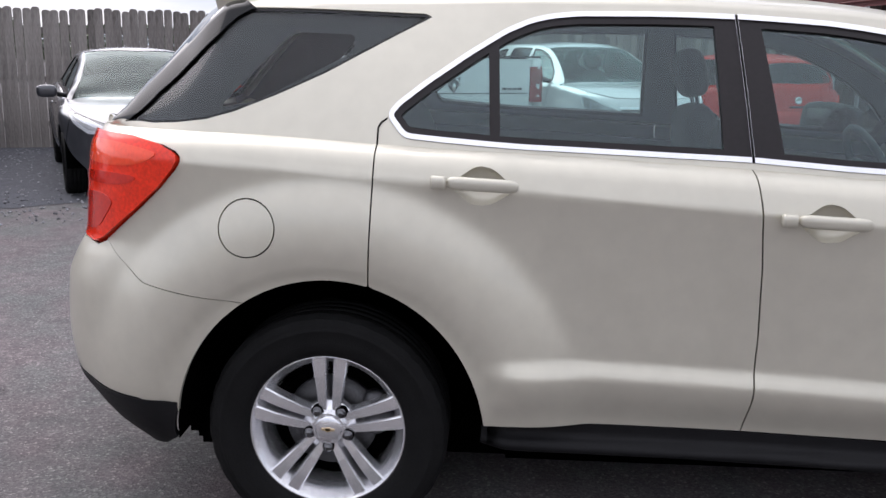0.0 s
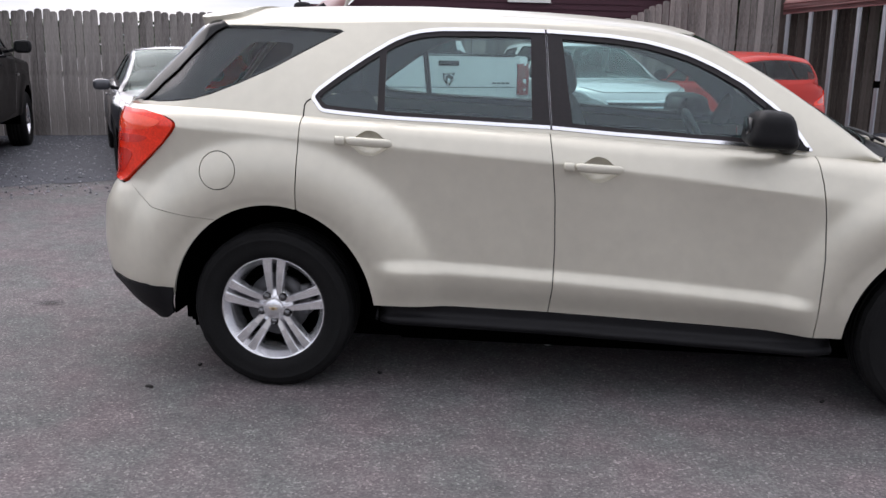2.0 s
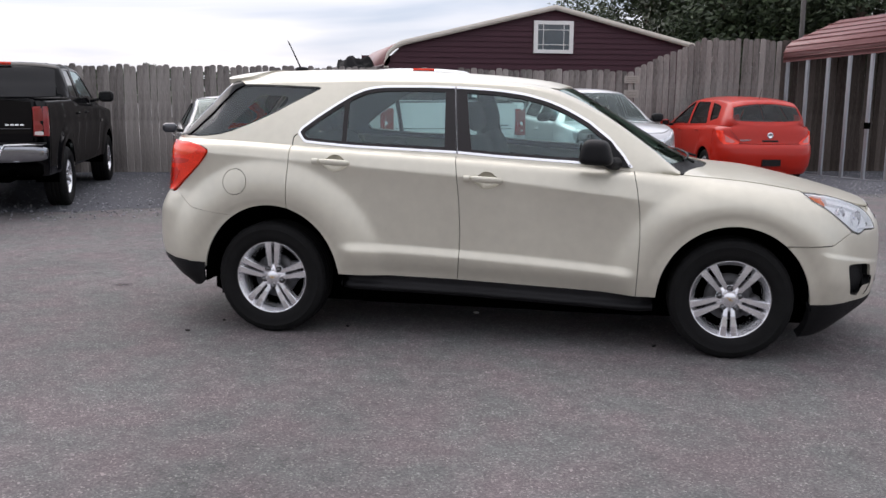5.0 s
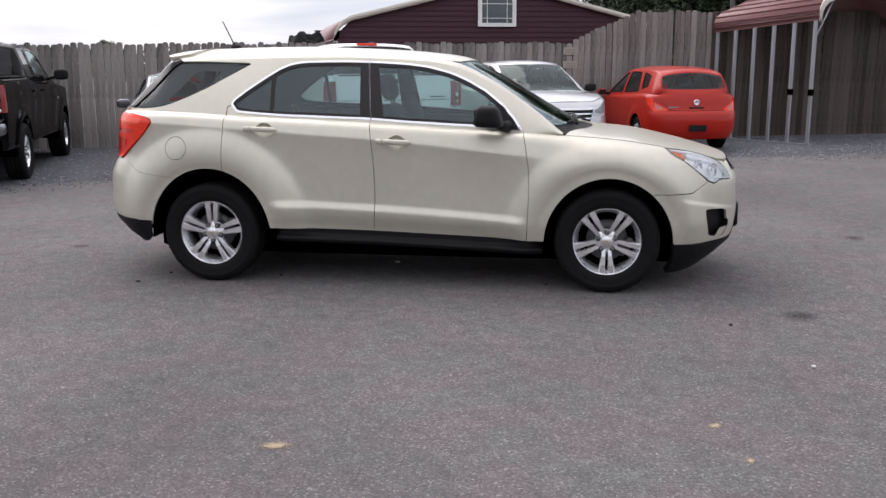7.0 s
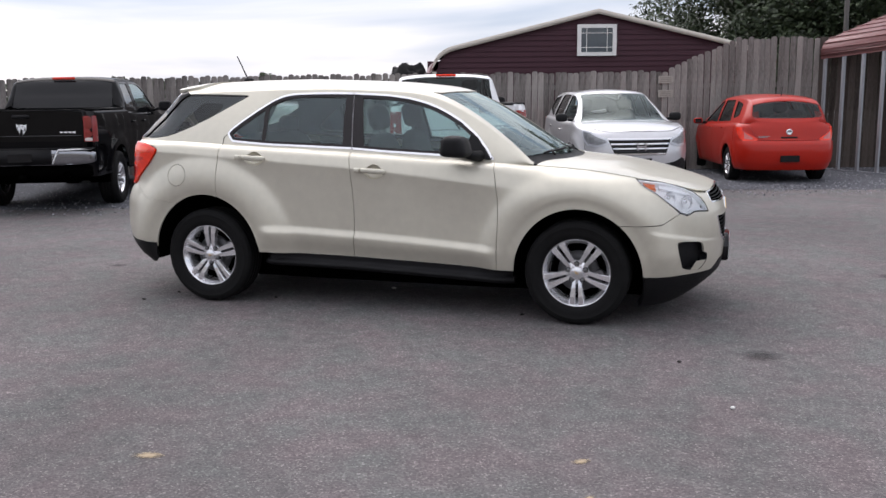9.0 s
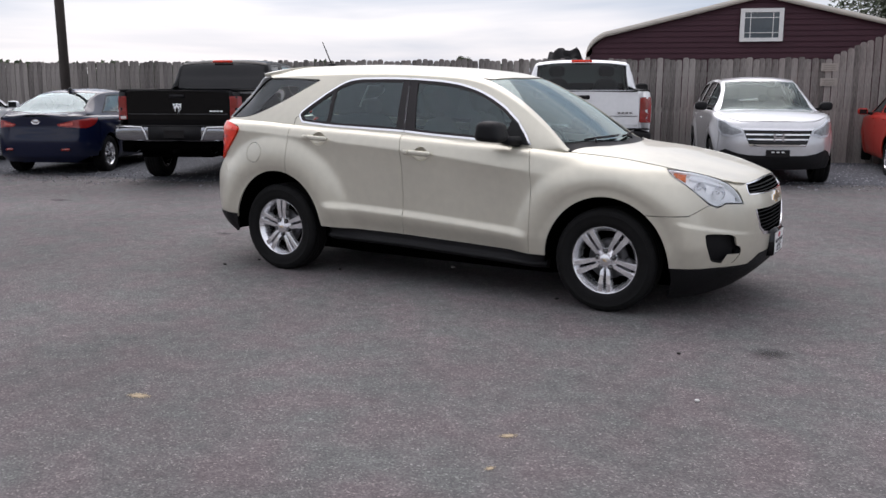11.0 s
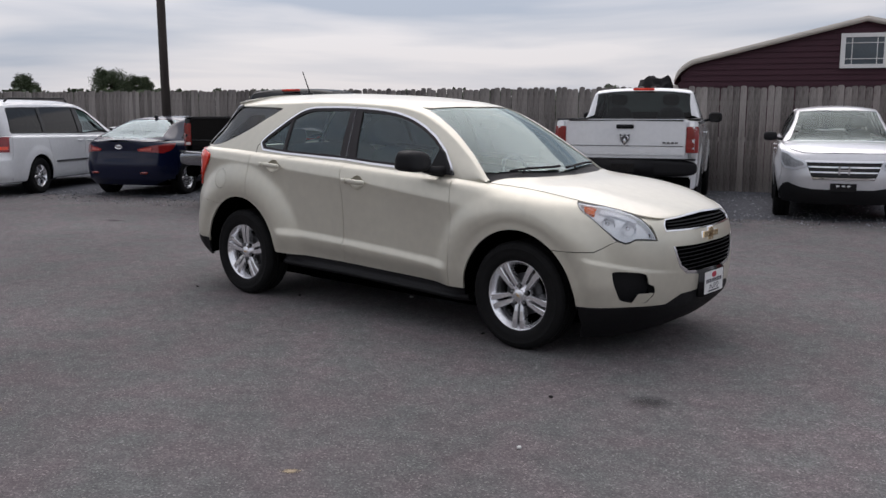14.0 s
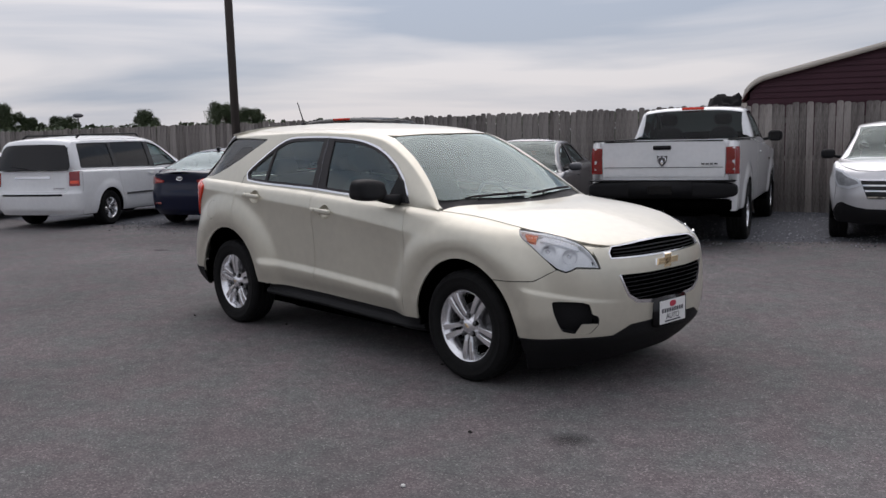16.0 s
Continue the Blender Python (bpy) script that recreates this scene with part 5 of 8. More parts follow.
    upper("roof", [(f_high[-1][0], 1.05)] + f_high[::-1] + b_high + [(b_high[-1][0], 1.05)], body, both=True)
    upper("headliner", [(f_high[-1][0] - 0.02, 1.05), (f_high[0][0] - 0.02, 2.0), (b_high[0][0] + 0.02, 2.0), (b_high[-1][0] + 0.02, 1.05)], M["headliner"], off=-0.03, rim=0, both=True)
    upper("windscreen", [(f_low[0][0], 1.05)] + f_low + f_high + [(f_high[-1][0], 1.05)], M["screen"], off=-0.004, both=True, rim=0.004)
    upper("rear_screen", [(b_low[0][0], 1.05)] + b_low + b_high + [(b_high[-1][0], 1.05)], M[rear_glass], off=-0.004, both=True, rim=0.004, d=(0.025, 0.12))
    xb = lamps["hood"]
    hood = [(f_low[0][0] + 0.012 + (xb - f_low[0][0] - 0.012) * k / 24, 1.0) for k in range(25)] + S.upt(*lamps["edge"]) + [(p[0] + 0.012, p[1]) for p in f_low[::-1]]
    upper("bonnet", hood, body, both=True, rim=0.02)
    if not open_bed:
        xe = tail["deck"]
        g = tail.get("gap", 0.012)
        deck = [(b_low[0][0] - g + (xe - b_low[0][0] + g) * k / 16, 1.0) for k in range(17)] + [(xe, 2.0)] + [(p[0] - g, p[1]) for p in b_low[::-1]]
        upper("boot_lid", deck, body, both=True, rim=0.02, d=(0.03, 0.12))
    # wheels
    for cx in axles:
        for sd in (-1, 1):
            wheel_well(car, cx, R, arch[0] + 0.008, arch[1] + 0.008, track + 0.09, track - 0.2, sd)
            add_wheel(car, cx, sd * track, R, rim, tyre, wheel, metal, 48, sd, caps="", turn=17 * cx)
    xs = (axles[0], axles[1])
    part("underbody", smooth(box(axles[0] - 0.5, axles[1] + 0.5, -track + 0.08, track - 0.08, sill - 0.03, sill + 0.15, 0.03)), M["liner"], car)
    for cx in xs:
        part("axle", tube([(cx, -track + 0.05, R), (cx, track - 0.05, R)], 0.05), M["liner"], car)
    low("door_lining", [(x0 + 0.1 + (x1 - x0 - 0.1) * k / 40, foot(x0 + 0.1 + (x1 - x0 - 0.1) * k / 40) + 0.07) for k in range(41)] + [(x1 + (x0 + 0.1 - x1) * k / 12, zb(x1 + (x0 + 0.1 - x1) * k / 12) - 0.01) for k in range(13)], M["trim"], off=-0.06, rim=0)
    part("cabin_floor", smooth(box(x0 + 0.1, x1, -track + 0.06, track - 0.06, sill + 0.05, sill + 0.2, 0.02)), M["trim"], car)
    return car, low, upper


def add_mirrors(car, x, y, z, material, size=(0.07, 0.11, 0.075), stalk=None, tall=False):
    for sd in (-1, 1):
        m = part("wing_mirror", blob(x, sd * y, z, *size, e=3.4, n=10), material, car)
        part("mirror_arm", tube([(x + 0.02, sd * (y - size[1]), z - size[2] * 0.5), (x + 0.06, sd * (y - size[1] - 0.14), z - size[2] * 0.8)], 0.025, 6), M["plastic"], m)
        part("mirror_glass", box(x - size[0] - 0.004, x - size[0] + 0.004, *sorted((sd * (y - size[1] * 0.7), sd * (y + size[1] * 0.7))), z - size[2] * 0.7, z + size[2] * 0.7), M["gloss"], m)


def add_cabin(car, x_front, x_rear, y, z, bench=True):
    for sd in (-1, 1):
        seat(car, x_front, sd * y, z, width=0.48)
    if bench:
        part("rear_bench", blob(x_rear, 0, z, 0.25, y + 0.24, 0.10, e=5, n=10), M["seat"], car)
        bm = blob(0, 0, 0.28, 0.10, y + 0.24, 0.33, e=5, n=10)
        bm.transform(Matrix.Translation((x_rear - 0.26, 0, z)) @ Matrix.Rotation(radians(-16), 4, "Y"))
        part("rear_backrest", bm, M["seat"], car)
        for sd in (-1, 1):
            part("rear_headrest", blob(x_rear - 0.42, sd * y, z + 0.66, 0.05, 0.12, 0.07, e=3.2, n=8), M["seat"], car)
    part("dashboard", blob(x_front + 0.92, 0, z + 0.22, 0.24, y + 0.36, 0.15, e=4, n=10), M["trim"], car)
    v, f = lathe([(0.18 + 0.016 * math.cos(2 * math.pi * k / 8), 0.016 * math.sin(2 * math.pi * k / 8)) for k in range(8)], n=24, closed=True)
    bm = bmesh.new()
    vs = [bm.verts.new(p) for p in v]
    for q in f:
        bm.faces.new([vs[k] for k in q]).smooth = True
    box_bm(bm, -0.17, 0.17, -0.01, 0.01, -0.025, 0.025)
    bm.transform(Matrix.Translation((x_front + 0.52, y, z + 0.34)) @ Matrix.Rotation(radians(-26), 4, "Y") @ Matrix.Rotation(radians(90), 4, "Z"))
    part("steering_wheel", bm, M["trim"], car)


def ground_z(x, y):
    """The yard falls slightly towards the fence."""
    return -SLOPE * max(0.0, -0.292 * x + 0.956 * y - 1.0)


SLOPE = 0.006


def parked(x, y, heading):
    """A pose on the yard: the middle of the wheelbase and the heading."""
    h = radians(heading)
    a, b = ground_z(x + math.cos(h) * 1.4, y + math.sin(h) * 1.4), ground_z(x - math.cos(h) * 1.4, y - math.sin(h) * 1.4)
    return pose(x, y, (a + b) / 2, 0, -math.degrees(math.atan2(a - b, 2.8)), heading)


def flare(axles, z, amp, r0, r1):
    def f(x, zz):
        p = 0.0 * x
        for cx in axles:
            r = np.hypot(x - cx, zz - z)
            p = p + amp * ease((r1 - r) / (r1 - r0))
        return p
    return f


def front_bar(y, z0, z1, y1=None):
    return [("f", 0.0, z0), ("f", y, z0), ("f", y if y1 is None else y1, z1), ("f", 0.0, z1)]


# pick-up trucks


def build_pickup(m, label, body, cab_back, seams, windows, wheel, bumper, four_doors, rear_glass):
    ax = (-1.785, 1.785)
    cb = cab_back
    S = Shape(
        front=[(0.40, 2.70), (0.55, 2.80), (0.75, 2.82), (1.0, 2.78), (1.15, 2.70), (1.3, 2.6)],
        rear=[(0.40, -2.94), (0.60, -2.97), (1.0, -2.98), (1.43, -2.97), (1.6, -2.96)],
        width=[(0.40, 0.92), (0.55, 0.965), (0.75, 0.975), (1.0, 0.985), (1.2, 0.985), (1.45, 0.965)],
        xcf=2.0, xcr=-2.85, nf=3.0, nr=5.0, roll=0.05,
        belt=[(-3.1, 1.44), (cb - 0.10, 1.43), (cb + 0.05, 1.40), (cb + 0.9, 1.36), (1.0, 1.33), (1.6, 1.27), (2.3, 1.22), (2.85, 1.10)],
        rail=[(cb - 0.12, 0.5), (cb - 0.08, 1.44), (cb + 0.02, 1.70), (cb + 0.10, 1.845), (cb + 0.22, 1.880), (cb + 0.9, 1.895), (0.30, 1.87), (0.6, 1.79), (0.9, 1.61), (1.2, 1.41), (1.32, 1.30), (1.4, 0.5)],
        rail_y=[(cb - 0.12, 0.80), (cb + 0.1, 0.78), (cb + 0.3, 0.76), (0.3, 0.75), (0.7, 0.78), (1.2, 0.86), (1.5, 1.0)],
        top=[(cb - 0.12, 1.42), (cb - 0.07, 1.46), (cb + 0.06, 1.85), (cb + 0.18, 1.925), (cb + 0.9, 1.945), (0.25, 1.93), (0.5, 1.87), (0.8, 1.71), (1.2, 1.49), (1.42, 1.37), (1.6, 1.355), (2.2, 1.31), (2.6, 1.24), (2.75, 1.15), (2.85, 1.1)],
        extra=flare(ax, 0.41, 0.022, 0.56, 0.72), crown=3.0)
    tailp = [(-2.885, 1.345), ("r", 0.93, 1.345), ("r", 0.822, 1.345), ("r", 0.822, 0.99), ("r", 0.93, 0.99), (-2.885, 0.99)]
    car, low, upper = build_car(
        "pickup_truck", m, label, "pickup truck", S, body, ax, (0.49, 0.50), 0.50, seams, windows,
        [(1.28, 0.90), (1.36, 0.5), (1.44, 0.0), (0.42, 0.0), (0.38, 0.4), (0.32, 0.72)], [(cb - 0.075, 0.82), (cb - 0.078, 0.5), (cb - 0.08, 0.0), (cb + 0.09, 0.0), (cb + 0.09, 0.4), (cb + 0.08, 0.74)],
        tail=dict(x=-2.80, mat="red_dull", top=1.43, deck=-2.9, poly=tailp, inner=[([("r", 0.930, 1.045), ("r", 0.930, 1.0), ("r", 0.835, 1.0), ("r", 0.835, 1.045)], "clear_lens" if bumper == "chrome" else "red_deep"), ([("r", 0.93, 1.325), ("r", 0.84, 1.325), ("r", 0.84, 1.17), ("r", 0.93, 1.17)], "red_deep"), ([("r", 0.93, 1.12), ("r", 0.84, 1.12), ("r", 0.84, 1.065), ("r", 0.93, 1.065)], "red_deep")]),
        lamps=dict(x=2.30, top=1.12, hood=2.70, edge=[(2.70, 0.6), (2.735, 0.3), (2.75, 0.0)]),
        head=[(2.45, 1.15), (2.62, 1.13), ("f", 0.62, 1.10), ("f", 0.60, 0.93), (2.55, 0.95)],
        # the thin steel strip paints the grey shading line of the tailgate crease
        rear_extra=[([("r", 0.0, 0.955), ("r", 0.808, 0.955), ("r", 0.808, 1.415), ("r", 0.0, 1.425)], "body", 0.010, "tailgate", ""), ([("r", 0.0, 1.075), ("r", 0.79, 1.075), ("r", 0.79, 1.083), ("r", 0.0, 1.083)], "steel", 0.016, "crease_shade_line", "")],
        front_extra=[(front_bar(0.55, 0.72, 1.08), "chrome", 0.02, "front_grille", "chrome cross-bar grille"), (front_bar(0.75, 0.50, 0.70), "chrome", 0.04, "front_bumper", "")],
        roof_x=(cb - 0.07, 1.30), R=0.40, rim=0.235, wheel=wheel, tyre=0.265, track=0.86, rear_glass=rear_glass, handles=[(s[0] + (0.16 if k < len(seams) - 1 else 9), 1.22) for k, s in enumerate(seams[1:], 1)], open_bed=True)
    # load bed
    bed = part("bed_floor", box(-2.92, cb - 0.14, -0.86, 0.86, 0.86, 0.90), M["liner"], car)
    for sd in (-1, 1):
        part("bed_wall", smooth(box(-2.95, cb - 0.11, *sorted((sd * 0.84, sd * 0.955)), 0.88, 1.432, 0.02)), body, car)
        part("bed_rail_cap", smooth(box(-2.94, cb - 0.12, *sorted((sd * 0.83, sd * 0.965)), 1.430, 1.448, 0.008)), M["plastic"], car)
    part("bed_front_wall", box(cb - 0.16, cb - 0.10, -0.90, 0.90, 0.88, 1.43), body, car)
    part("tailgate_inner", box(-2.955, -2.91, -0.80, 0.80, 0.88, 1.42), body, car)
    part("tailgate_cap", smooth(box(-2.985, -2.905, -0.79, 0.79, 1.418, 1.436, 0.008)), M["plastic"], car)
    part("tailgate_handle", smooth(box(-3.002, -2.98, -0.12, 0.12, 1.315, 1.372, 0.008)), M["plastic"], car, "black tailgate handle")
    bm = bmesh.new()
    pts = [(-1, 1), (-0.45, 0.8), (0, 0.98), (0.45, 0.8), (1, 1), (0.92, 0.0), (0.5, -0.55), (0, -1), (-0.5, -0.55), (-0.92, 0.0)]
    for dx, k in ((-2.99, 1.0), (-3.004, 0.86)):
        for a, b in pts:
            bm.verts.new((dx, a * 0.07 * k, 1.165 + b * 0.078 * k))
    bm.verts.ensure_lookup_table()
    bm.faces.new(bm.verts[10:20])
    for k in range(10):
        bm.faces.new((bm.verts[k], bm.verts[(k + 1) % 10], bm.verts[10 + (k + 1) % 10], bm.verts[10 + k]))
    bmesh.ops.recalc_face_normals(bm, faces=bm.faces)
    part("tailgate_emblem", bm, M["frost"] if bumper == "chrome" else M["steel"], car, "chrome shield emblem")
    for sd in (-1, 1):
        part("tailgate_emblem_horn", tube([(-3.006, sd * 0.012, 1.215), (-3.010, sd * 0.045, 1.205), (-3.010, sd * 0.052, 1.165), (-3.006, sd * 0.030, 1.150)], 0.010, 6), M["chrome"], car)
    part("tailgate_emblem_centre", blob(-3.006, 0, 1.135, 0.007, 0.020, 0.046, e=2.2, n=8), M["chrome"] if bumper != "chrome" else M["gloss"], car)
    for k in range(4):
        part("tailgate_bar", box(-3.0, -2.992, -0.72 + 0.055 * k, -0.72 + 0.055 * k + 0.04, 1.115, 1.135), M["frost"] if bumper == "chrome" else M["steel"], car)
    # rear bumper
    bmat = M["bumper_chrome"] if bumper == "chrome" else M["plastic"]
    rb = part("rear_bumper", blob(-3.03, 0, 0.785, 0.105, 0.985, 0.12, e=4.5, n=20), bmat, car, bumper + " rear bumper")
    part("bumper_step", smooth(box(-3.150, -2.98, -0.42, 0.42, 0.69, 0.895, 0.012)), M["plastic"], rb)
    part("bumper_pad", smooth(box(-3.125, -2.95, -0.96, 0.96, 0.895, 0.912, 0.006)), M["plastic"], rb)
    part("plate_holder", box(-3.156, -3.149, -0.16, 0.16, 0.73, 0.84), M["gloss"], rb)
    part("bumper_valance", smooth(box(-3.05, -2.8, -0.9, 0.9, 0.50, 0.66, 0.02)), M["liner"], car)
    part("tow_hitch", smooth(box(-3.16, -2.9, -0.04, 0.04, 0.47, 0.55, 0.006)), M["liner"], car)
    if bumper == "chrome":
        # white tubes paint the bright reflection along the bumper's upper edge
        for sd in (-1, 1):
            part("bumper_glint", tube([(-3.150, sd * 0.43, 0.70), (-3.145, sd * 0.47, 0.80), (-3.142, sd * 0.52, 0.888), (-3.135, sd * 0.75, 0.895), (-3.09, sd * 0.95, 0.898)], 0.010, 6), M["frost"], rb)
        for sd in (-1, 1):
            part("tail_pipe", tube([(-2.9, sd * 0.62, 0.56), (-3.17, sd * 0.62, 0.56)], 0.05, 14, False), M["chrome"], car)
    part("stop_lamp", smooth(box(cb + 0.045, cb + 0.09, -0.17, 0.17, 1.885, 1.925, 0.008)), M["red_lens"], car, "red high stop lamp")
    # chassis in the dark
    part("chassis_rail", box(-2.9, 2.4, -0.5, 0.5, 0.42, 0.56), M["liner"], car)
    add_mirrors(car, 0.98, 1.10, 1.45, M["plastic"], (0.06, 0.115, 0.09))
    add_cabin(car, 0.1, -0.50, 0.42, 0.98, bench=four_doors)
    if not four_doors:
        part("cab_back_trim", box(cb + 0.02, cb + 0.06, -0.8, 0.8, 0.9, 1.40), M["trim"], car)
    for sd in (-1, 1):
        part("door_badge", box(1.05, 1.22, *sorted((sd * 0.99, sd * 0.998)), 1.05, 1.085), M["chrome"], car)
    return car


white_cb = -0.62
white_win = [(round_poly([(white_cb + 0.16, 1.44), (0.92, 1.395), (0.86, 1.57), (0.58, 1.76), (0.36, 1.835), (white_cb + 0.24, 1.845)], 0.04), "glass")]
build_pickup(parked(-2.49, 8.42, 112), "white regular-cab pickup truck with black rear bumper on gravel", M["white"], white_cb, [(white_cb - 0.03, white_cb - 0.03), (white_cb + 0.12, white_cb + 0.16), (1.02, 1.05)], white_win, "seven", "black", False, "smoked")
black_cb = -1.12
black_win = [(round_poly([(black_cb + 0.16, 1.45), (-0.38, 1.425), (-0.38, 1.85), (black_cb + 0.26, 1.845)], 0.04), "privacy"), (round_poly([(-0.28, 1.42), (0.92, 1.395), (0.86, 1.57), (0.58, 1.76), (0.36, 1.835), (-0.28, 1.85)], 0.04), "glass")]
build_pickup(parked(-8.11, 6.08, 112.5), "black crew-cab pickup truck with chrome rear bumper on gravel", M["black"], black_cb, [(black_cb - 0.03, black_cb - 0.03), (black_cb + 0.1, black_cb + 0.16), (-0.33, -0.33), (1.02, 1.05)], black_win, "five", "chrome", True, "gloss")


def build_crossover():
    ax = (-1.31, 1.31)
    S = Shape(
        front=[(0.2, 2.05), (0.3, 2.13), (0.45, 2.19), (0.62, 2.20), (0.8, 2.17), (0.92, 2.12), (0.985, 2.075), (1.1, 1.95)],
        rear=[(0.25, -2.20), (0.5, -2.32), (0.75, -2.33), (1.0, -2.28), (1.2, -2.24)],
        width=[(0.2, 0.80), (0.35, 0.86), (0.6, 0.885), (0.85, 0.89), (1.1, 0.87)],
        xcf=1.25, xcr=-1.6, nf=2.7, nr=3.5, roll=0.06,
        belt=[(-2.35, 1.18), (-1.6, 1.16), (0, 1.115), (0.8, 1.10), (1.3, 1.085), (1.8, 1.02), (2.1, 0.945), (2.25, 0.90)],
        rail=[(-2.25, 1.18), (-2.1, 1.32), (-1.9, 1.5), (-1.75, 1.57), (-1.0, 1.60), (-0.2, 1.59), (0.1, 1.55), (0.4, 1.44), (0.7, 1.29), (0.95, 1.13), (1.05, 1.09), (1.15, 0.5)],
        rail_y=[(-2.3, 0.72), (-1.8, 0.62), (-0.2, 0.60), (0.2, 0.605), (0.7, 0.68), (1.1, 0.80), (1.3, 0.95)],
        top=[(-2.32, 1.17), (-2.22, 1.22), (-2.0, 1.55), (-1.85, 1.62), (-1.0, 1.655), (-0.3, 1.65), (0.05, 1.62), (0.25, 1.55), (0.6, 1.385), (1.05, 1.16), (1.15, 1.13), (1.5, 1.11), (1.85, 1.05), (2.05, 0.995), (2.2, 0.92)],
        extra=flare(ax, 0.345, 0.025, 0.48, 0.62))
    car, low, upper = build_car(
        "crossover", parked(0.24, 9.60, -69.5), "silver compact crossover with black lower bumper on gravel by the fence", "car", S, M["silver"], ax, (0.40, 0.42), 0.30, [(-1.25, -1.1), (-0.25, -0.22), (0.80, 0.86)],
        [(round_poly([(-1.12, 1.175), (-0.32, 1.150), (-0.32, 1.56), (-1.0, 1.565)], 0.05), "privacy"), (round_poly([(-0.22, 1.147), (0.78, 1.125), (0.68, 1.25), (0.40, 1.41), (0.10, 1.52), (-0.22, 1.555)], 0.05), "glass"), (round_poly([(-1.25, 1.16), (-1.75, 1.30), (-1.72, 1.5), (-1.2, 1.55)], 0.05), "privacy")],
        [(1.02, 0.70), (1.10, 0.4), (1.13, 0.0), (0.20, 0.0), (0.17, 0.35), (0.12, 0.56)], [(-2.12, 0.6), (-2.18, 0.3), (-2.2, 0.0), (-1.98, 0.0), (-1.96, 0.3), (-1.9, 0.5)],
        tail=dict(x=-1.95, top=1.17, deck=-2.28, poly=[(-1.95, 1.14), ("r", 0.62, 1.14), ("r", 0.66, 0.85), (-2.05, 0.9)]),
        lamps=dict(x=1.72, top=0.972, hood=1.97, edge=[(1.985, 0.52), (2.055, 0.3), (2.08, 0.0)]),
        head=[(1.64, 1.015), (1.84, 0.985), ("f", 0.66, 0.93), ("f", 0.52, 0.875), ("f", 0.47, 0.82), ("f", 0.50, 0.775), ("f", 0.64, 0.735), (1.86, 0.755), (1.75, 0.84)],
        front_extra=[(front_bar(0.40, 0.615, 0.87, 0.50), "gloss", 0.004, "front_grille", "black grille with chrome bars"), (front_bar(0.50, 0.845, 0.872, 0.51), "chrome", 0.016, "grille_bar", ""), (front_bar(0.46, 0.775, 0.795), "chrome", 0.014, "grille_bar", ""), (front_bar(0.43, 0.705, 0.723), "chrome", 0.014, "grille_bar", ""), (front_bar(0.39, 0.612, 0.640, 0.41), "chrome", 0.014, "grille_bar", ""),
                     ([("f", 0.0, 0.27), ("f", 0.5, 0.27), (1.76, 0.28), (1.74, 0.40), (1.86, 0.53), ("f", 0.72, 0.555), ("f", 0.56, 0.50), ("f", 0.40, 0.475), ("f", 0.0, 0.475)], "plastic", 0.008, "lower_bumper", "black lower bumper")],
        roof_x=(-2.15, 1.02), R=0.345, rim=0.215, wheel="five", tyre=0.225, track=0.78, handles=[(-1.02, 1.0), (-0.05, 0.96)], rear_glass="privacy")
    fp = part("plate_holder", box(2.195, 2.225, -0.17, 0.17, 0.455, 0.565), M["gloss"], car)
    for k in range(3):
        part("plate_bar", box(2.225, 2.227, -0.09 + 0.07 * k, -0.05 + 0.07 * k, 0.52, 0.54), M["plate_white"], fp)
    bm = bmesh.new()
    for a in ((-0.075, -0.050, 0.685, 0.805), (0.050, 0.075, 0.685, 0.805), (-0.06, 0.06, 0.735, 0.757)):
        box_bm(bm, 2.20, 2.236, a[0], a[1], a[2], a[3], None, 0.004)
    part("grille_emblem", bm, M["chrome"], car, "chrome grille emblem")
    add_mirrors(car, 0.66, 0.98, 1.175, M["plastic"], (0.06, 0.10, 0.07))
    add_cabin(car, -0.05, -0.95, 0.36, 0.62)
    return car


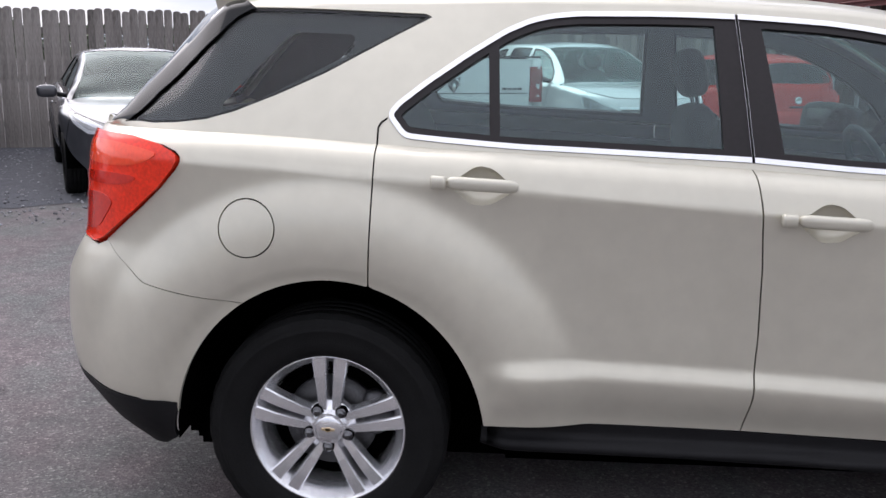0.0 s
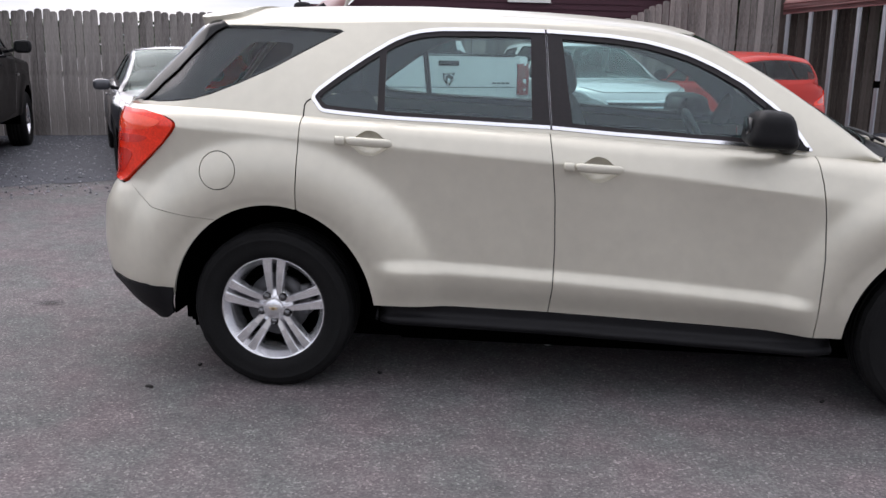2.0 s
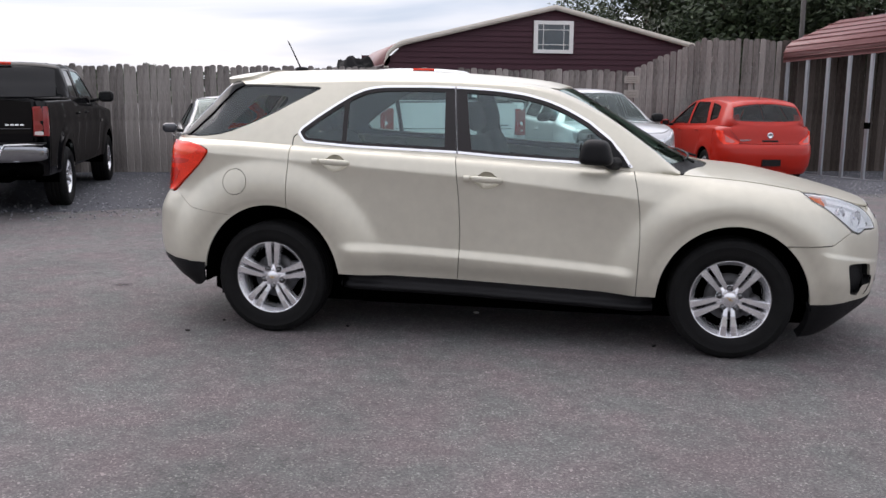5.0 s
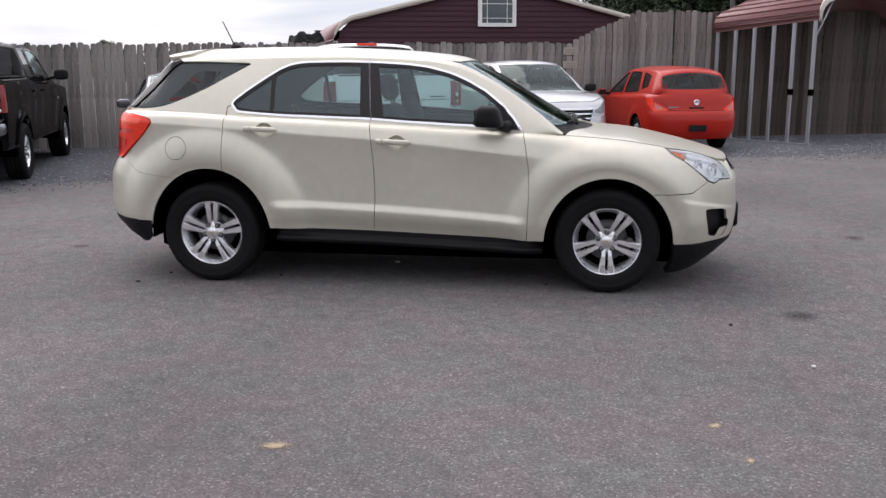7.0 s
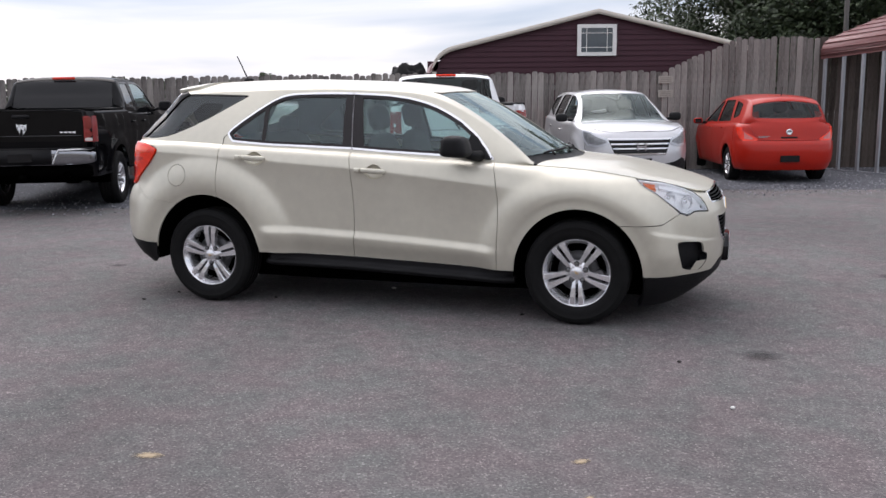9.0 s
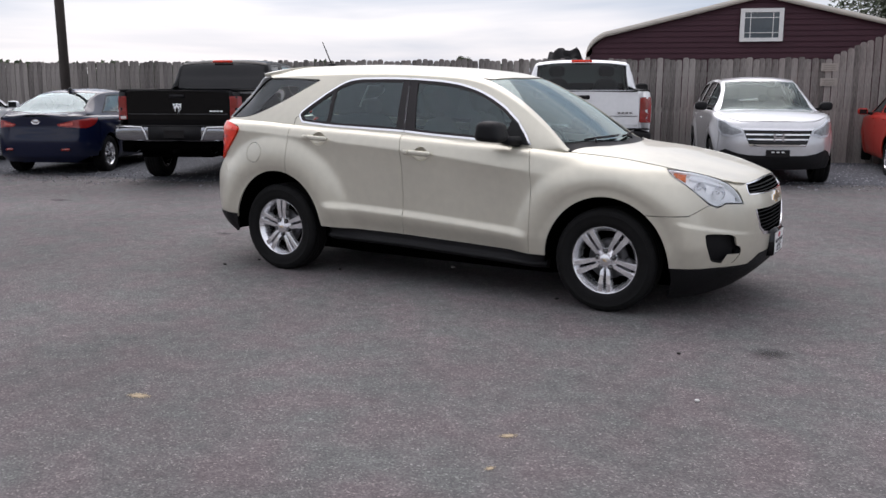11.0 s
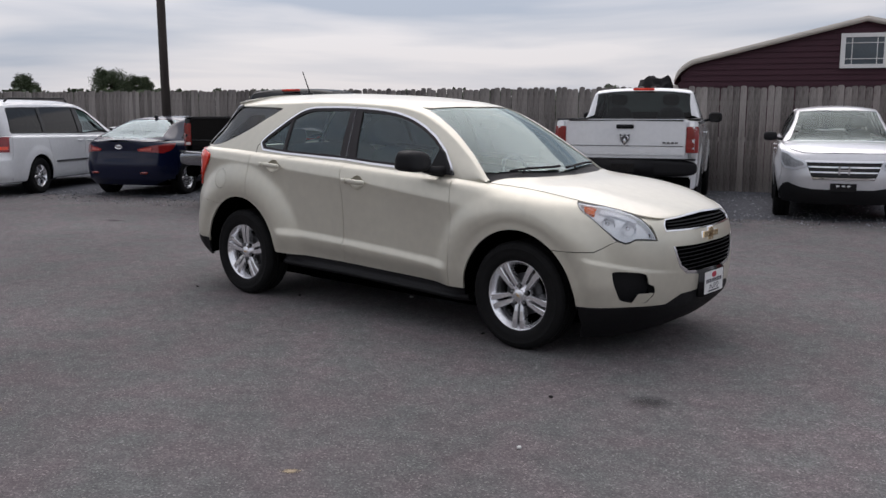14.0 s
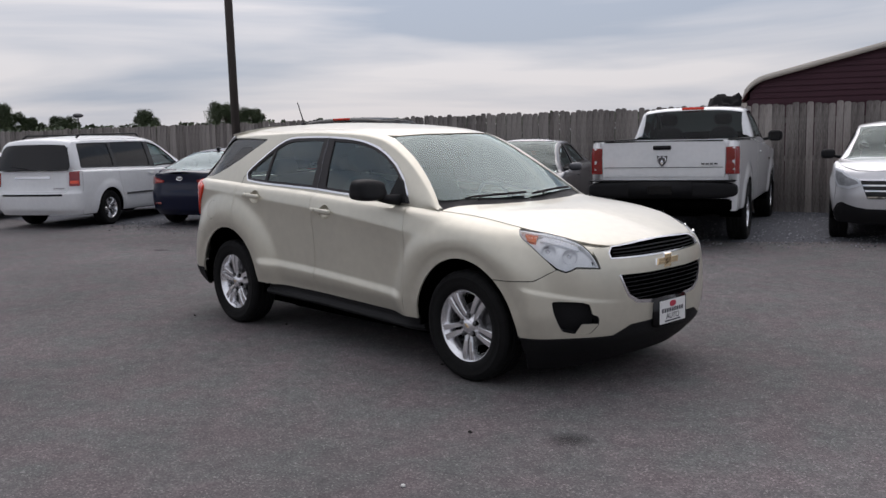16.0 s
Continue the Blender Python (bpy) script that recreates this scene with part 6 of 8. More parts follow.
def build_hatchback():
    ax = (-1.30, 1.30)
    S = Shape(
        front=[(0.2, 1.98), (0.3, 2.06), (0.45, 2.10), (0.6, 2.10), (0.75, 2.06), (0.9, 1.95), (1.0, 1.85)],
        rear=[(0.2, -2.08), (0.35, -2.16), (0.55, -2.19), (0.68, -2.17), (0.75, -2.11), (0.95, -2.06), (1.1, -2.0)],
        width=[(0.2, 0.74), (0.3, 0.80), (0.55, 0.835), (0.8, 0.84), (1.05, 0.815)],
        xcf=1.2, xcr=-1.6, nf=2.6, nr=3.2, roll=0.08,
        belt=[(-2.2, 1.02), (-1.6, 1.04), (-0.8, 1.01), (0, 0.985), (0.8, 0.96), (1.2, 0.94), (1.7, 0.86), (2.0, 0.78), (2.15, 0.74)],
        rail=[(-2.02, 1.03), (-1.9, 1.2), (-1.78, 1.35), (-1.65, 1.42), (-1.0, 1.465), (-0.3, 1.465), (0.05, 1.43), (0.4, 1.30), (0.75, 1.12), (1.0, 0.97), (1.1, 0.5)],
        rail_y=[(-2.1, 0.68), (-1.7, 0.57), (-0.3, 0.56), (0.2, 0.57), (0.7, 0.64), (1.1, 0.76), (1.3, 0.9)],
        top=[(-2.08, 1.0), (-2.0, 1.03), (-1.82, 1.42), (-1.70, 1.475), (-1.0, 1.525), (-0.3, 1.53), (0.05, 1.50), (0.3, 1.40), (0.7, 1.21), (1.1, 1.02), (1.2, 0.985), (1.5, 0.955), (1.8, 0.89), (2.0, 0.81), (2.1, 0.75)],
        extra=flare(ax, 0.30, 0.02, 0.42, 0.56))
    car, low, upper = build_car(
        "hatchback", parked(2.72, 11.75, 105), "bright red compact hatchback on gravel beside the tall fence", "car", S, M["red"], ax, (0.355, 0.365), 0.24, [(-1.10, -0.98), (-0.15, -0.12), (0.82, 0.88)],
        [(round_poly([(-1.08, 1.06), (-0.22, 1.025), (-0.22, 1.43), (-0.85, 1.43)], 0.05), "privacy"), (round_poly([(-0.12, 1.02), (0.78, 0.99), (0.66, 1.12), (0.38, 1.27), (0.05, 1.39), (-0.12, 1.43)], 0.05), "glass"), (round_poly([(-1.20, 1.10), (-1.52, 1.16), (-1.45, 1.36), (-1.02, 1.42)], 0.05), "privacy")],
        [(1.02, 0.66), (1.12, 0.4), (1.16, 0.0), (0.18, 0.0), (0.15, 0.3), (0.08, 0.52)], [(-1.950, 0.635), (-1.958, 0.3), (-1.960, 0.0), (-1.835, 0.0), (-1.830, 0.30), (-1.805, 0.535)],
        tail=dict(x=-1.66, mat="red_lens", gap=0.002, top=1.022, deck=-2.015, poly=[(-1.78, 0.965), (-1.92, 0.96), ("r", 0.75, 0.92), ("r", 0.62, 0.84), ("r", 0.50, 0.77), ("r", 0.54, 0.735), (-1.97, 0.735), (-1.86, 0.84)], inner=[([(-1.95, 0.90), ("r", 0.71, 0.88), ("r", 0.58, 0.79), ("r", 0.60, 0.76), (-1.98, 0.77)], "pink_lens")]),
        lamps=dict(x=1.70, top=0.80, hood=1.95, edge=[(1.95, 0.52), (2.02, 0.3), (2.05, 0.0)]), head=[(1.6, 0.85), (1.85, 0.80), ("f", 0.5, 0.72), ("f", 0.52, 0.64), (1.85, 0.68)],
        rear_extra=[([("r", 0.0, 0.36), ("r", 0.5, 0.36), (-1.72, 0.36), (-1.68, 0.72), ("r", 0.6, 0.735), ("r", 0.0, 0.735)], "body", 0.008, "rear_bumper", ""), ([("r", 0.0, 0.74), ("r", 0.50, 0.75), ("r", 0.54, 0.84), ("r", 0.63, 0.96), ("r", 0.655, 1.03), ("r", 0.625, 1.085), ("r", 0.5, 1.072), ("r", 0.3, 1.050), ("r", 0.0, 1.04)], "body", 0.012, "tailgate", "")],
        front_extra=[(front_bar(0.4, 0.5, 0.66), "gloss", 0.005, "front_grille", "")], roof_x=(-1.975, 1.02), R=0.305, rim=0.195, wheel="cover", tyre=0.185, track=0.735, handles=[(-0.86, 0.94), (0.06, 0.92)])
    upper("tailgate_corner", [(-1.985, 0.75), (-1.89, 0.75), (-1.89, 1.22), (-1.985, 1.22)], M["red"], off=-0.012, rim=0.0)
    part("plate_holder", box(-2.215, -2.185, -0.16, 0.16, 0.385, 0.495), M["gloss"], car)
    part("tailgate_emblem", lathe_mesh([(0.001, -0.016), (0.030, -0.016), (0.034, -0.020), (0.050, -0.020), (0.055, -0.010), (0.055, 0.0)], Matrix.Translation((-2.088, 0, 0.885)) @ Matrix.Rotation(radians(-90), 4, "Z")), M["chrome"], car, "round chrome emblem")
    part("tailgate_pull", smooth(box(-2.115, -2.08, -0.14, 0.14, 0.775, 0.81, 0.006)), M["plastic"], car)
    for k in range(5):
        part("model_bar", box(-2.095, -2.083, 0.32 + 0.04 * k, 0.35 + 0.04 * k, 0.795, 0.822), M["chrome"], car)
    part("rear_wiper", tube([(-2.0, 0.0, 1.03), (-1.985, 0.20, 1.06), (-1.96, 0.38, 1.075)], 0.010, 6), M["plastic"], car)
    part("aerial", tube([(-1.55, 0, 1.49), (-1.64, 0, 1.66)], [0.006, 0.003], 6), M["plastic"], car)
    add_mirrors(car, 0.68, 0.92, 1.02, M["red"], (0.055, 0.09, 0.06))
    add_cabin(car, -0.05, -0.9, 0.34, 0.52)
    return car


def lathe_mesh(profile, m, n=28):
    v, f = lathe(profile, n)
    bm = bmesh.new()
    vs = [bm.verts.new(p) for p in v]
    for q in f:
        bm.faces.new([vs[k] for k in q]).smooth = True
    bmesh.ops.recalc_face_normals(bm, faces=bm.faces)
    bm.transform(m)
    return bm


def build_saloon(m, label, body, rear_tint="privacy", emblem=True):
    ax = (-1.35, 1.35)
    S = Shape(
        front=[(0.18, 2.12), (0.3, 2.22), (0.45, 2.27), (0.6, 2.26), (0.72, 2.20), (0.85, 2.05), (1.0, 1.9)],
        rear=[(0.2, -2.12), (0.35, -2.22), (0.55, -2.25), (0.72, -2.22), (0.85, -2.20), (0.98, -2.20), (1.1, -2.15)],
        width=[(0.2, 0.78), (0.3, 0.84), (0.55, 0.875), (0.8, 0.88), (1.0, 0.85)],
        xcf=1.2, xcr=-1.55, nf=2.5, nr=2.9, roll=0.08,
        belt=[(-2.3, 0.98), (-1.8, 1.0), (-0.8, 0.98), (0, 0.945), (0.8, 0.915), (1.2, 0.89), (1.8, 0.79), (2.1, 0.72), (2.3, 0.66)],
        rail=[(-1.95, 0.5), (-1.88, 1.01), (-1.6, 1.15), (-1.25, 1.29), (-0.9, 1.365), (-0.4, 1.39), (0.0, 1.375), (0.3, 1.30), (0.7, 1.11), (1.0, 0.93), (1.1, 0.5)],
        rail_y=[(-2.0, 0.78), (-1.7, 0.66), (-1.2, 0.56), (-0.3, 0.555), (0.2, 0.57), (0.7, 0.66), (1.05, 0.78), (1.3, 0.9)],
        top=[(-2.25, 0.985), (-2.16, 1.035), (-1.90, 1.055), (-1.80, 1.08), (-1.5, 1.22), (-1.1, 1.365), (-0.7, 1.43), (-0.3, 1.445), (0.0, 1.435), (0.25, 1.37), (0.7, 1.16), (1.1, 0.96), (1.25, 0.925), (1.6, 0.89), (1.95, 0.80), (2.15, 0.73), (2.25, 0.68)],
        extra=flare(ax, 0.31, 0.02, 0.42, 0.56))
    car, low, upper = build_car(
        "saloon_car", m, label, "car", S, body, ax, (0.36, 0.37), 0.22, [(-1.12, -0.98), (-0.15, -0.12), (0.85, 0.92)],
        [(round_poly([(-1.35, 1.03), (-0.22, 0.985), (-0.22, 1.345), (-0.80, 1.335)], 0.04), rear_tint), (round_poly([(-0.12, 0.98), (0.82, 0.945), (0.66, 1.08), (0.34, 1.25), (0.0, 1.335), (-0.12, 1.345)], 0.04), "glass")],
        [(1.02, 0.70), (1.13, 0.4), (1.18, 0.0), (0.16, 0.0), (0.12, 0.3), (0.05, 0.5)], [(-1.80, 0.66), (-1.86, 0.3), (-1.87, 0.0), (-1.05, 0.0), (-1.03, 0.3), (-0.98, 0.48)],
        tail=dict(x=-1.70, mat="red_dull", top=0.985, deck=-2.19, poly=[(-1.70, 0.955), (-1.9, 0.955), ("r", 0.62, 0.925), ("r", 0.36, 0.865), ("r", 0.38, 0.825), (-2.0, 0.79), (-1.85, 0.84)], inner=[([("r", 0.6, 0.895), ("r", 0.4, 0.858), ("r", 0.42, 0.838), ("r", 0.6, 0.84)], "pink_lens")]),
        lamps=dict(x=1.66, top=0.735, hood=2.02, edge=[(2.05, 0.55), (2.15, 0.3), (2.19, 0.0)]), head=[(1.60, 0.82), (1.9, 0.765), ("f", 0.52, 0.70), ("f", 0.45, 0.655), (2.0, 0.64), (1.8, 0.72)],
        rear_extra=[([("r", 0.0, 0.30), ("r", 0.5, 0.30), (-1.78, 0.32), (-1.74, 0.70), ("r", 0.6, 0.68), ("r", 0.0, 0.66)], "body", 0.010, "rear_bumper", ""), ([("r", 0.0, 0.70), ("r", 0.36, 0.71), ("r", 0.40, 0.80), ("r", 0.0, 0.80)], "body", -0.001, "plate_recess", "")],
        front_extra=[(front_bar(0.55, 0.30, 0.44, 0.5), "gloss", 0.006, "lower_grille", ""), (front_bar(0.45, 0.60, 0.66), "gloss", 0.006, "front_grille", ""), (front_bar(0.45, 0.625, 0.638), "chrome", 0.012, "grille_bar", "")], roof_x=(-1.86, 1.02), R=0.32, rim=0.205, wheel="five", tyre=0.205, track=0.77, handles=[(-0.95, 0.86), (0.05, 0.84)], rear_glass=rear_tint, chrome=False)
    if emblem:
        part("boot_emblem", lathe_mesh([(0.001, -0.012), (0.036, -0.012), (0.05, -0.018), (0.06, -0.006)], Matrix.Translation((-2.215, 0, 0.905)) @ Matrix.Rotation(radians(90), 4, "Z") @ Matrix.Diagonal((1.25, 1, 0.75, 1))), M["chrome"], car, "oval chrome emblem")
    part("roof_aerial", blob(-0.95, 0, 1.425, 0.07, 0.02, 0.04, e=2, n=8), M["gloss"], car)
    for sd in (-1, 1):
        part("rear_reflector", smooth(box(-2.24, -2.16, *sorted((sd * 0.42, sd * 0.56)), 0.42, 0.46, 0.01)), M["red_deep"], car)
    add_mirrors(car, 0.70, 0.96, 0.985, body, (0.055, 0.10, 0.065))
    add_cabin(car, -0.1, -0.95, 0.36, 0.48)
    return car


def build_minivan():
    ax = (-1.54, 1.54)
    S = Shape(
        front=[(0.2, 2.38), (0.35, 2.48), (0.6, 2.50), (0.8, 2.46), (1.0, 2.33), (1.1, 2.2)],
        rear=[(0.25, -2.52), (0.4, -2.60), (0.65, -2.62), (0.72, -2.58), (0.9, -2.55), (1.15, -2.52)],
        width=[(0.2, 0.86), (0.3, 0.92), (0.55, 0.955), (0.8, 0.96), (1.1, 0.95)],
        xcf=1.6, xcr=-2.1, nf=2.7, nr=4.0, roll=0.05,
        belt=[(-2.6, 1.10), (-1.5, 1.08), (0, 1.05), (1.0, 1.03), (1.5, 1.01), (2.0, 0.95), (2.35, 0.88), (2.5, 0.84)],
        rail=[(-2.56, 0.5), (-2.53, 1.11), (-2.46, 1.35), (-2.38, 1.57), (-2.28, 1.635), (-1.0, 1.665), (0.0, 1.66), (0.35, 1.60), (0.8, 1.38), (1.2, 1.14), (1.4, 1.03), (1.5, 0.5)],
        rail_y=[(-2.6, 0.86), (-2.3, 0.72), (-1.0, 0.71), (0.2, 0.71), (0.8, 0.76), (1.3, 0.86), (1.6, 1.0)],
        top=[(-2.57, 1.08), (-2.53, 1.13), (-2.43, 1.58), (-2.33, 1.68), (-2.1, 1.71), (-1.0, 1.745), (0.0, 1.74), (0.3, 1.70), (0.7, 1.50), (1.2, 1.23), (1.5, 1.085), (1.65, 1.065), (2.0, 1.02), (2.3, 0.93), (2.45, 0.86)],
        extra=flare(ax, 0.335, 0.02, 0.44, 0.58))
    car, low, upper = build_car(
        "minivan", parked(-13.52, 3.42, 121), "white minivan with dark tinted rear windows, parked on the yard", "car", S, M["white"], ax, (0.40, 0.40), 0.26, [(-1.25, -1.05), (0.02, 0.05), (1.08, 1.12)],
        [(round_poly([(-2.30, 1.13), (-1.28, 1.11), (-1.28, 1.60), (-2.22, 1.59)], 0.05), "limo"), (round_poly([(-1.22, 1.11), (-0.06, 1.085), (-0.06, 1.61), (-1.22, 1.605)], 0.05), "limo"), (round_poly([(0.06, 1.08), (1.12, 1.06), (0.80, 1.30), (0.40, 1.53), (0.06, 1.60)], 0.05), "glass")],
        [(1.36, 0.82), (1.44, 0.45), (1.48, 0.0), (0.36, 0.0), (0.33, 0.4), (0.28, 0.66)], [(-2.525, 0.84), (-2.528, 0.4), (-2.53, 0.0), (-2.45, 0.0), (-2.44, 0.4), (-2.41, 0.72)],
        tail=dict(x=-2.32, mat="red_dull", top=1.09, deck=-2.56, poly=[(-2.38, 1.06), ("r", 0.93, 1.07), ("r", 0.76, 1.07), ("r", 0.76, 0.80), ("r", 0.93, 0.80), (-2.40, 0.80)], inner=[([("r", 0.90, 0.90), ("r", 0.78, 0.90), ("r", 0.78, 0.84), ("r", 0.90, 0.84)], "red_bright")]),
        lamps=dict(x=2.0, top=0.885, hood=2.30, edge=[(2.30, 0.6), (2.36, 0.3), (2.38, 0.0)]), head=[(2.0, 0.93), (2.2, 0.90), ("f", 0.6, 0.84), ("f", 0.55, 0.70), (2.2, 0.72)],
        rear_extra=[([("r", 0.0, 0.34), ("r", 0.6, 0.34), (-2.34, 0.34), (-2.30, 0.66), ("r", 0.7, 0.66), ("r", 0.0, 0.66)], "body", 0.010, "rear_bumper", ""), ([("r", 0.0, 0.62), ("r", 0.66, 0.62), ("r", 0.66, 0.655), ("r", 0.0, 0.655)], "plastic", 0.013, "bumper_pad", "dark bumper step"), ([("r", 0.0, 0.69), ("r", 0.72, 0.69), ("r", 0.74, 1.08), ("r", 0.0, 1.08)], "body", 0.007, "tailgate", ""), ([("r", 0.0, 0.945), ("r", 0.40, 0.945), ("r", 0.38, 0.98), ("r", 0.0, 0.985)], "chrome", 0.022, "tailgate_handle", "chrome handle bar"), ([("r", 0.0, 0.78), ("r", 0.30, 0.78), ("r", 0.32, 0.93), ("r", 0.0, 0.93)], "body", 0.003, "plate_recess", "")],
        front_extra=[(front_bar(0.45, 0.5, 0.7), "chrome", 0.006, "front_grille", "")], roof_x=(-2.50, 1.36), R=0.335, rim=0.205, wheel="five", tyre=0.225, track=0.84, handles=[(-0.15, 0.95), (0.22, 0.94)], rear_glass="limo")
    for sd in (-1, 1):
        part("roof_rail", tube([(-2.0, sd * 0.60, 1.70), (-1.9, sd * 0.60, 1.755), (-0.1, sd * 0.60, 1.775), (0.0, sd * 0.60, 1.715)], 0.018, 8), M["plastic"], car)
        part("door_strip", box(-1.0, 1.0, *sorted((sd * 0.955, sd * 0.972)), 0.56, 0.59), M["steel"], car)
    for k in range(5):
        part("model_bar", box(-2.575, -2.56, -0.70 + 0.05 * k, -0.665 + 0.05 * k, 0.75, 0.77), M["chrome"], car)
    for x_a, x_b in ((-1.29, -1.21), (-0.07, 0.07)):
        upper("window_pillar", S.ups((x_a, 1.112 if x_a < -1 else 1.085), (x_b, 1.108 if x_a < -1 else 1.082), (x_b, 1.60), (x_a, 1.60)), M["gloss"], off=0.004, rim=0.004)
    # the wide rear window
    n, k = 16, 8
    v, f = [], []
    for dx in (0.0, 0.012):
        for j in range(k + 1):
            w = j / k
            half = 0.83 - 0.13 * w - 0.05 * max(0.0, 1 - 6 * w) ** 2 - 0.05 * max(0.0, 6 * w - 5) ** 2
            for i in range(n + 1):
                u = -1 + 2 * i / n
                v.append((-2.603 + 0.135 * w + 0.06 * u**4 + dx, u * half, 1.105 + 0.475 * w - 0.02 * u**4 * w))
    m1 = (n + 1) * (k + 1)
    for j in range(k):
        for i in range(n):
            a = j * (n + 1) + i
            f += [[a, a + n + 1, a + n + 2, a + 1], [m1 + a, m1 + a + 1, m1 + a + n + 2, m1 + a + n + 1]]
    part("rear_window", (v, f, None), M["gloss"], car, "wide dark rear window")
    part("rear_wiper", tube([(-2.60, 0.05, 1.13), (-2.59, 0.25, 1.15), (-2.57, 0.45, 1.19)], 0.010, 6), M["plastic"], car)
    add_mirrors(car, 1.0, 1.08, 1.12, M["white"], (0.06, 0.11, 0.075))
    add_cabin(car, 0.1, -0.9, 0.42, 0.68)
    return car


build_crossover()
build_hatchback()
build_minivan()
build_saloon(parked(-5.2, 7.28, -62) @ Matrix.Scale(1.03, 4), "dark grey compact sedan on gravel with its front to the yard", M["grey"], "glass")
build_saloon(parked(-11.02, 5.12, 115), "dark blue compact sedan parked nose to the fence", M["blue"], "glass")
build_saloon(parked(-16.4, 1.9, 121), "white sedan parked beyond the minivan", M["white"], "glass")

# ---- the yard ----


def noise_mat_asphalt():
    m = bpy.data.materials.new("asphalt")
    m.use_nodes = True
    nt = m.node_tree
    N, L = nt.nodes.new, nt.links.new
    b = nt.nodes["Principled BSDF"]
    b.inputs["Roughness"].default_value = 0.93
    b.inputs["Specular IOR Level"].default_value = 0.14
    co = N("ShaderNodeTexCoord")
    big, mid, vor = N("ShaderNodeTexNoise"), N("ShaderNodeTexNoise"), N("ShaderNodeTexVoronoi")
    big.inputs["Scale"].default_value, big.inputs["Detail"].default_value = 0.35, 6
    mid.inputs["Scale"].default_value, mid.inputs["Detail"].default_value = 9.0, 6
    vor.inputs["Scale"].default_value = 120.0
    for n in (big, mid, vor):
        L(co.outputs["Object"], n.inputs["Vector"])
    # pale stones in dark binder
    r1 = N("ShaderNodeValToRGB")
    e = r1.color_ramp.elements
    e[0].position, e[0].color = 0.0, (0.093, 0.088, 0.090, 1)
    e[1].position, e[1].color = 1.0, (0.26, 0.245, 0.243, 1)
    for p, c in ((0.45, (0.120, 0.113, 0.116)), (0.84, (0.153, 0.144, 0.147)), (0.95, (0.183, 0.172, 0.174))):
        q = e.new(p)
        q.color = (*c, 1)
    sep = N("ShaderNodeSeparateColor")
    L(vor.outputs["Color"], sep.inputs[0])
    L(sep.outputs[0], r1.inputs[0])
    r2 = N("ShaderNodeMapRange")
    r2.inputs["From Min"].default_value, r2.inputs["From Max"].default_value = 0.3, 0.7
    r2.inputs["To Min"].default_value, r2.inputs["To Max"].default_value = 0.80, 1.16
    L(big.outputs[0], r2.inputs[0])
    r3 = N("ShaderNodeMapRange")
    r3.inputs["From Min"].default_value, r3.inputs["From Max"].default_value = 0.3, 0.7
    r3.inputs["To Min"].default_value, r3.inputs["To Max"].default_value = 0.86, 1.12
    L(mid.outputs[0], r3.inputs[0])
    mu = N("ShaderNodeMath")
    mu.operation = "MULTIPLY"
    L(r2.outputs[0], mu.inputs[0])
    L(r3.outputs[0], mu.inputs[1])
    hs = N("ShaderNodeHueSaturation")
    L(r1.outputs[0], hs.inputs["Color"])
    L(mu.outputs[0], hs.inputs["Value"])
    # faint rusty and mossy tints in patches of a hand's width
    tone, tint, tinted = N("ShaderNodeTexNoise"), N("ShaderNodeValToRGB"), N("ShaderNodeMix")
    tone.inputs["Scale"].default_value, tone.inputs["Detail"].default_value = 2.6, 5.0
    tint.color_ramp.elements[0].position, tint.color_ramp.elements[1].position = 0.36, 0.64
    tint.color_ramp.elements[0].color, tint.color_ramp.elements[1].color = (0.94, 1.0, 0.97, 1), (1.07, 0.98, 0.99, 1)
    tinted.data_type, tinted.blend_type = "RGBA", "MULTIPLY"
    tinted.inputs[0].default_value = 1.0
    L(co.outputs["Object"], tone.inputs["Vector"])
    L(tone.outputs[0], tint.inputs[0])
    L(hs.outputs[0], tinted.inputs[6])
    L(tint.outputs[0], tinted.inputs[7])
    L(tinted.outputs[2], b.inputs["Base Color"])
    bp = N("ShaderNodeBump")
    bp.inputs["Strength"].default_value, bp.inputs["Distance"].default_value = 0.45, 0.006
    L(vor.outputs["Distance"], bp.inputs["Height"])
    bp2 = N("ShaderNodeBump")
    bp2.inputs["Strength"].default_value, bp2.inputs["Distance"].default_value = 0.3, 0.02
    L(mid.outputs[0], bp2.inputs["Height"])
    L(bp.outputs[0], bp2.inputs["Normal"])
    L(bp2.outputs[0], b.inputs["Normal"])
    return m


def build_ground():
    xs = [-900, -300, -100, -60] + [-40 + 2 * k for k in range(41)] + [60, 100, 300, 900]
    v = [(x, y, ground_z(min(max(x, -40), 40), min(y, 16.0))) for y in xs for x in xs]
    n = len(xs)
    f = [[j * n + i, j * n + i + 1, (j + 1) * n + i + 1, (j + 1) * n + i] for j in range(n - 1) for i in range(n - 1)]
    ob = part("ground", (v, f, None), noise_mat_asphalt(), None)
    tagged(ob, "worn grey asphalt yard with pale aggregate", "asphalt", kind="structure")


FENCE_SLOPE = 0.307
FX, FY = -2.27, 11.40


def fence_y(x):
    return FY + FENCE_SLOPE * (x - FX)


build_ground()


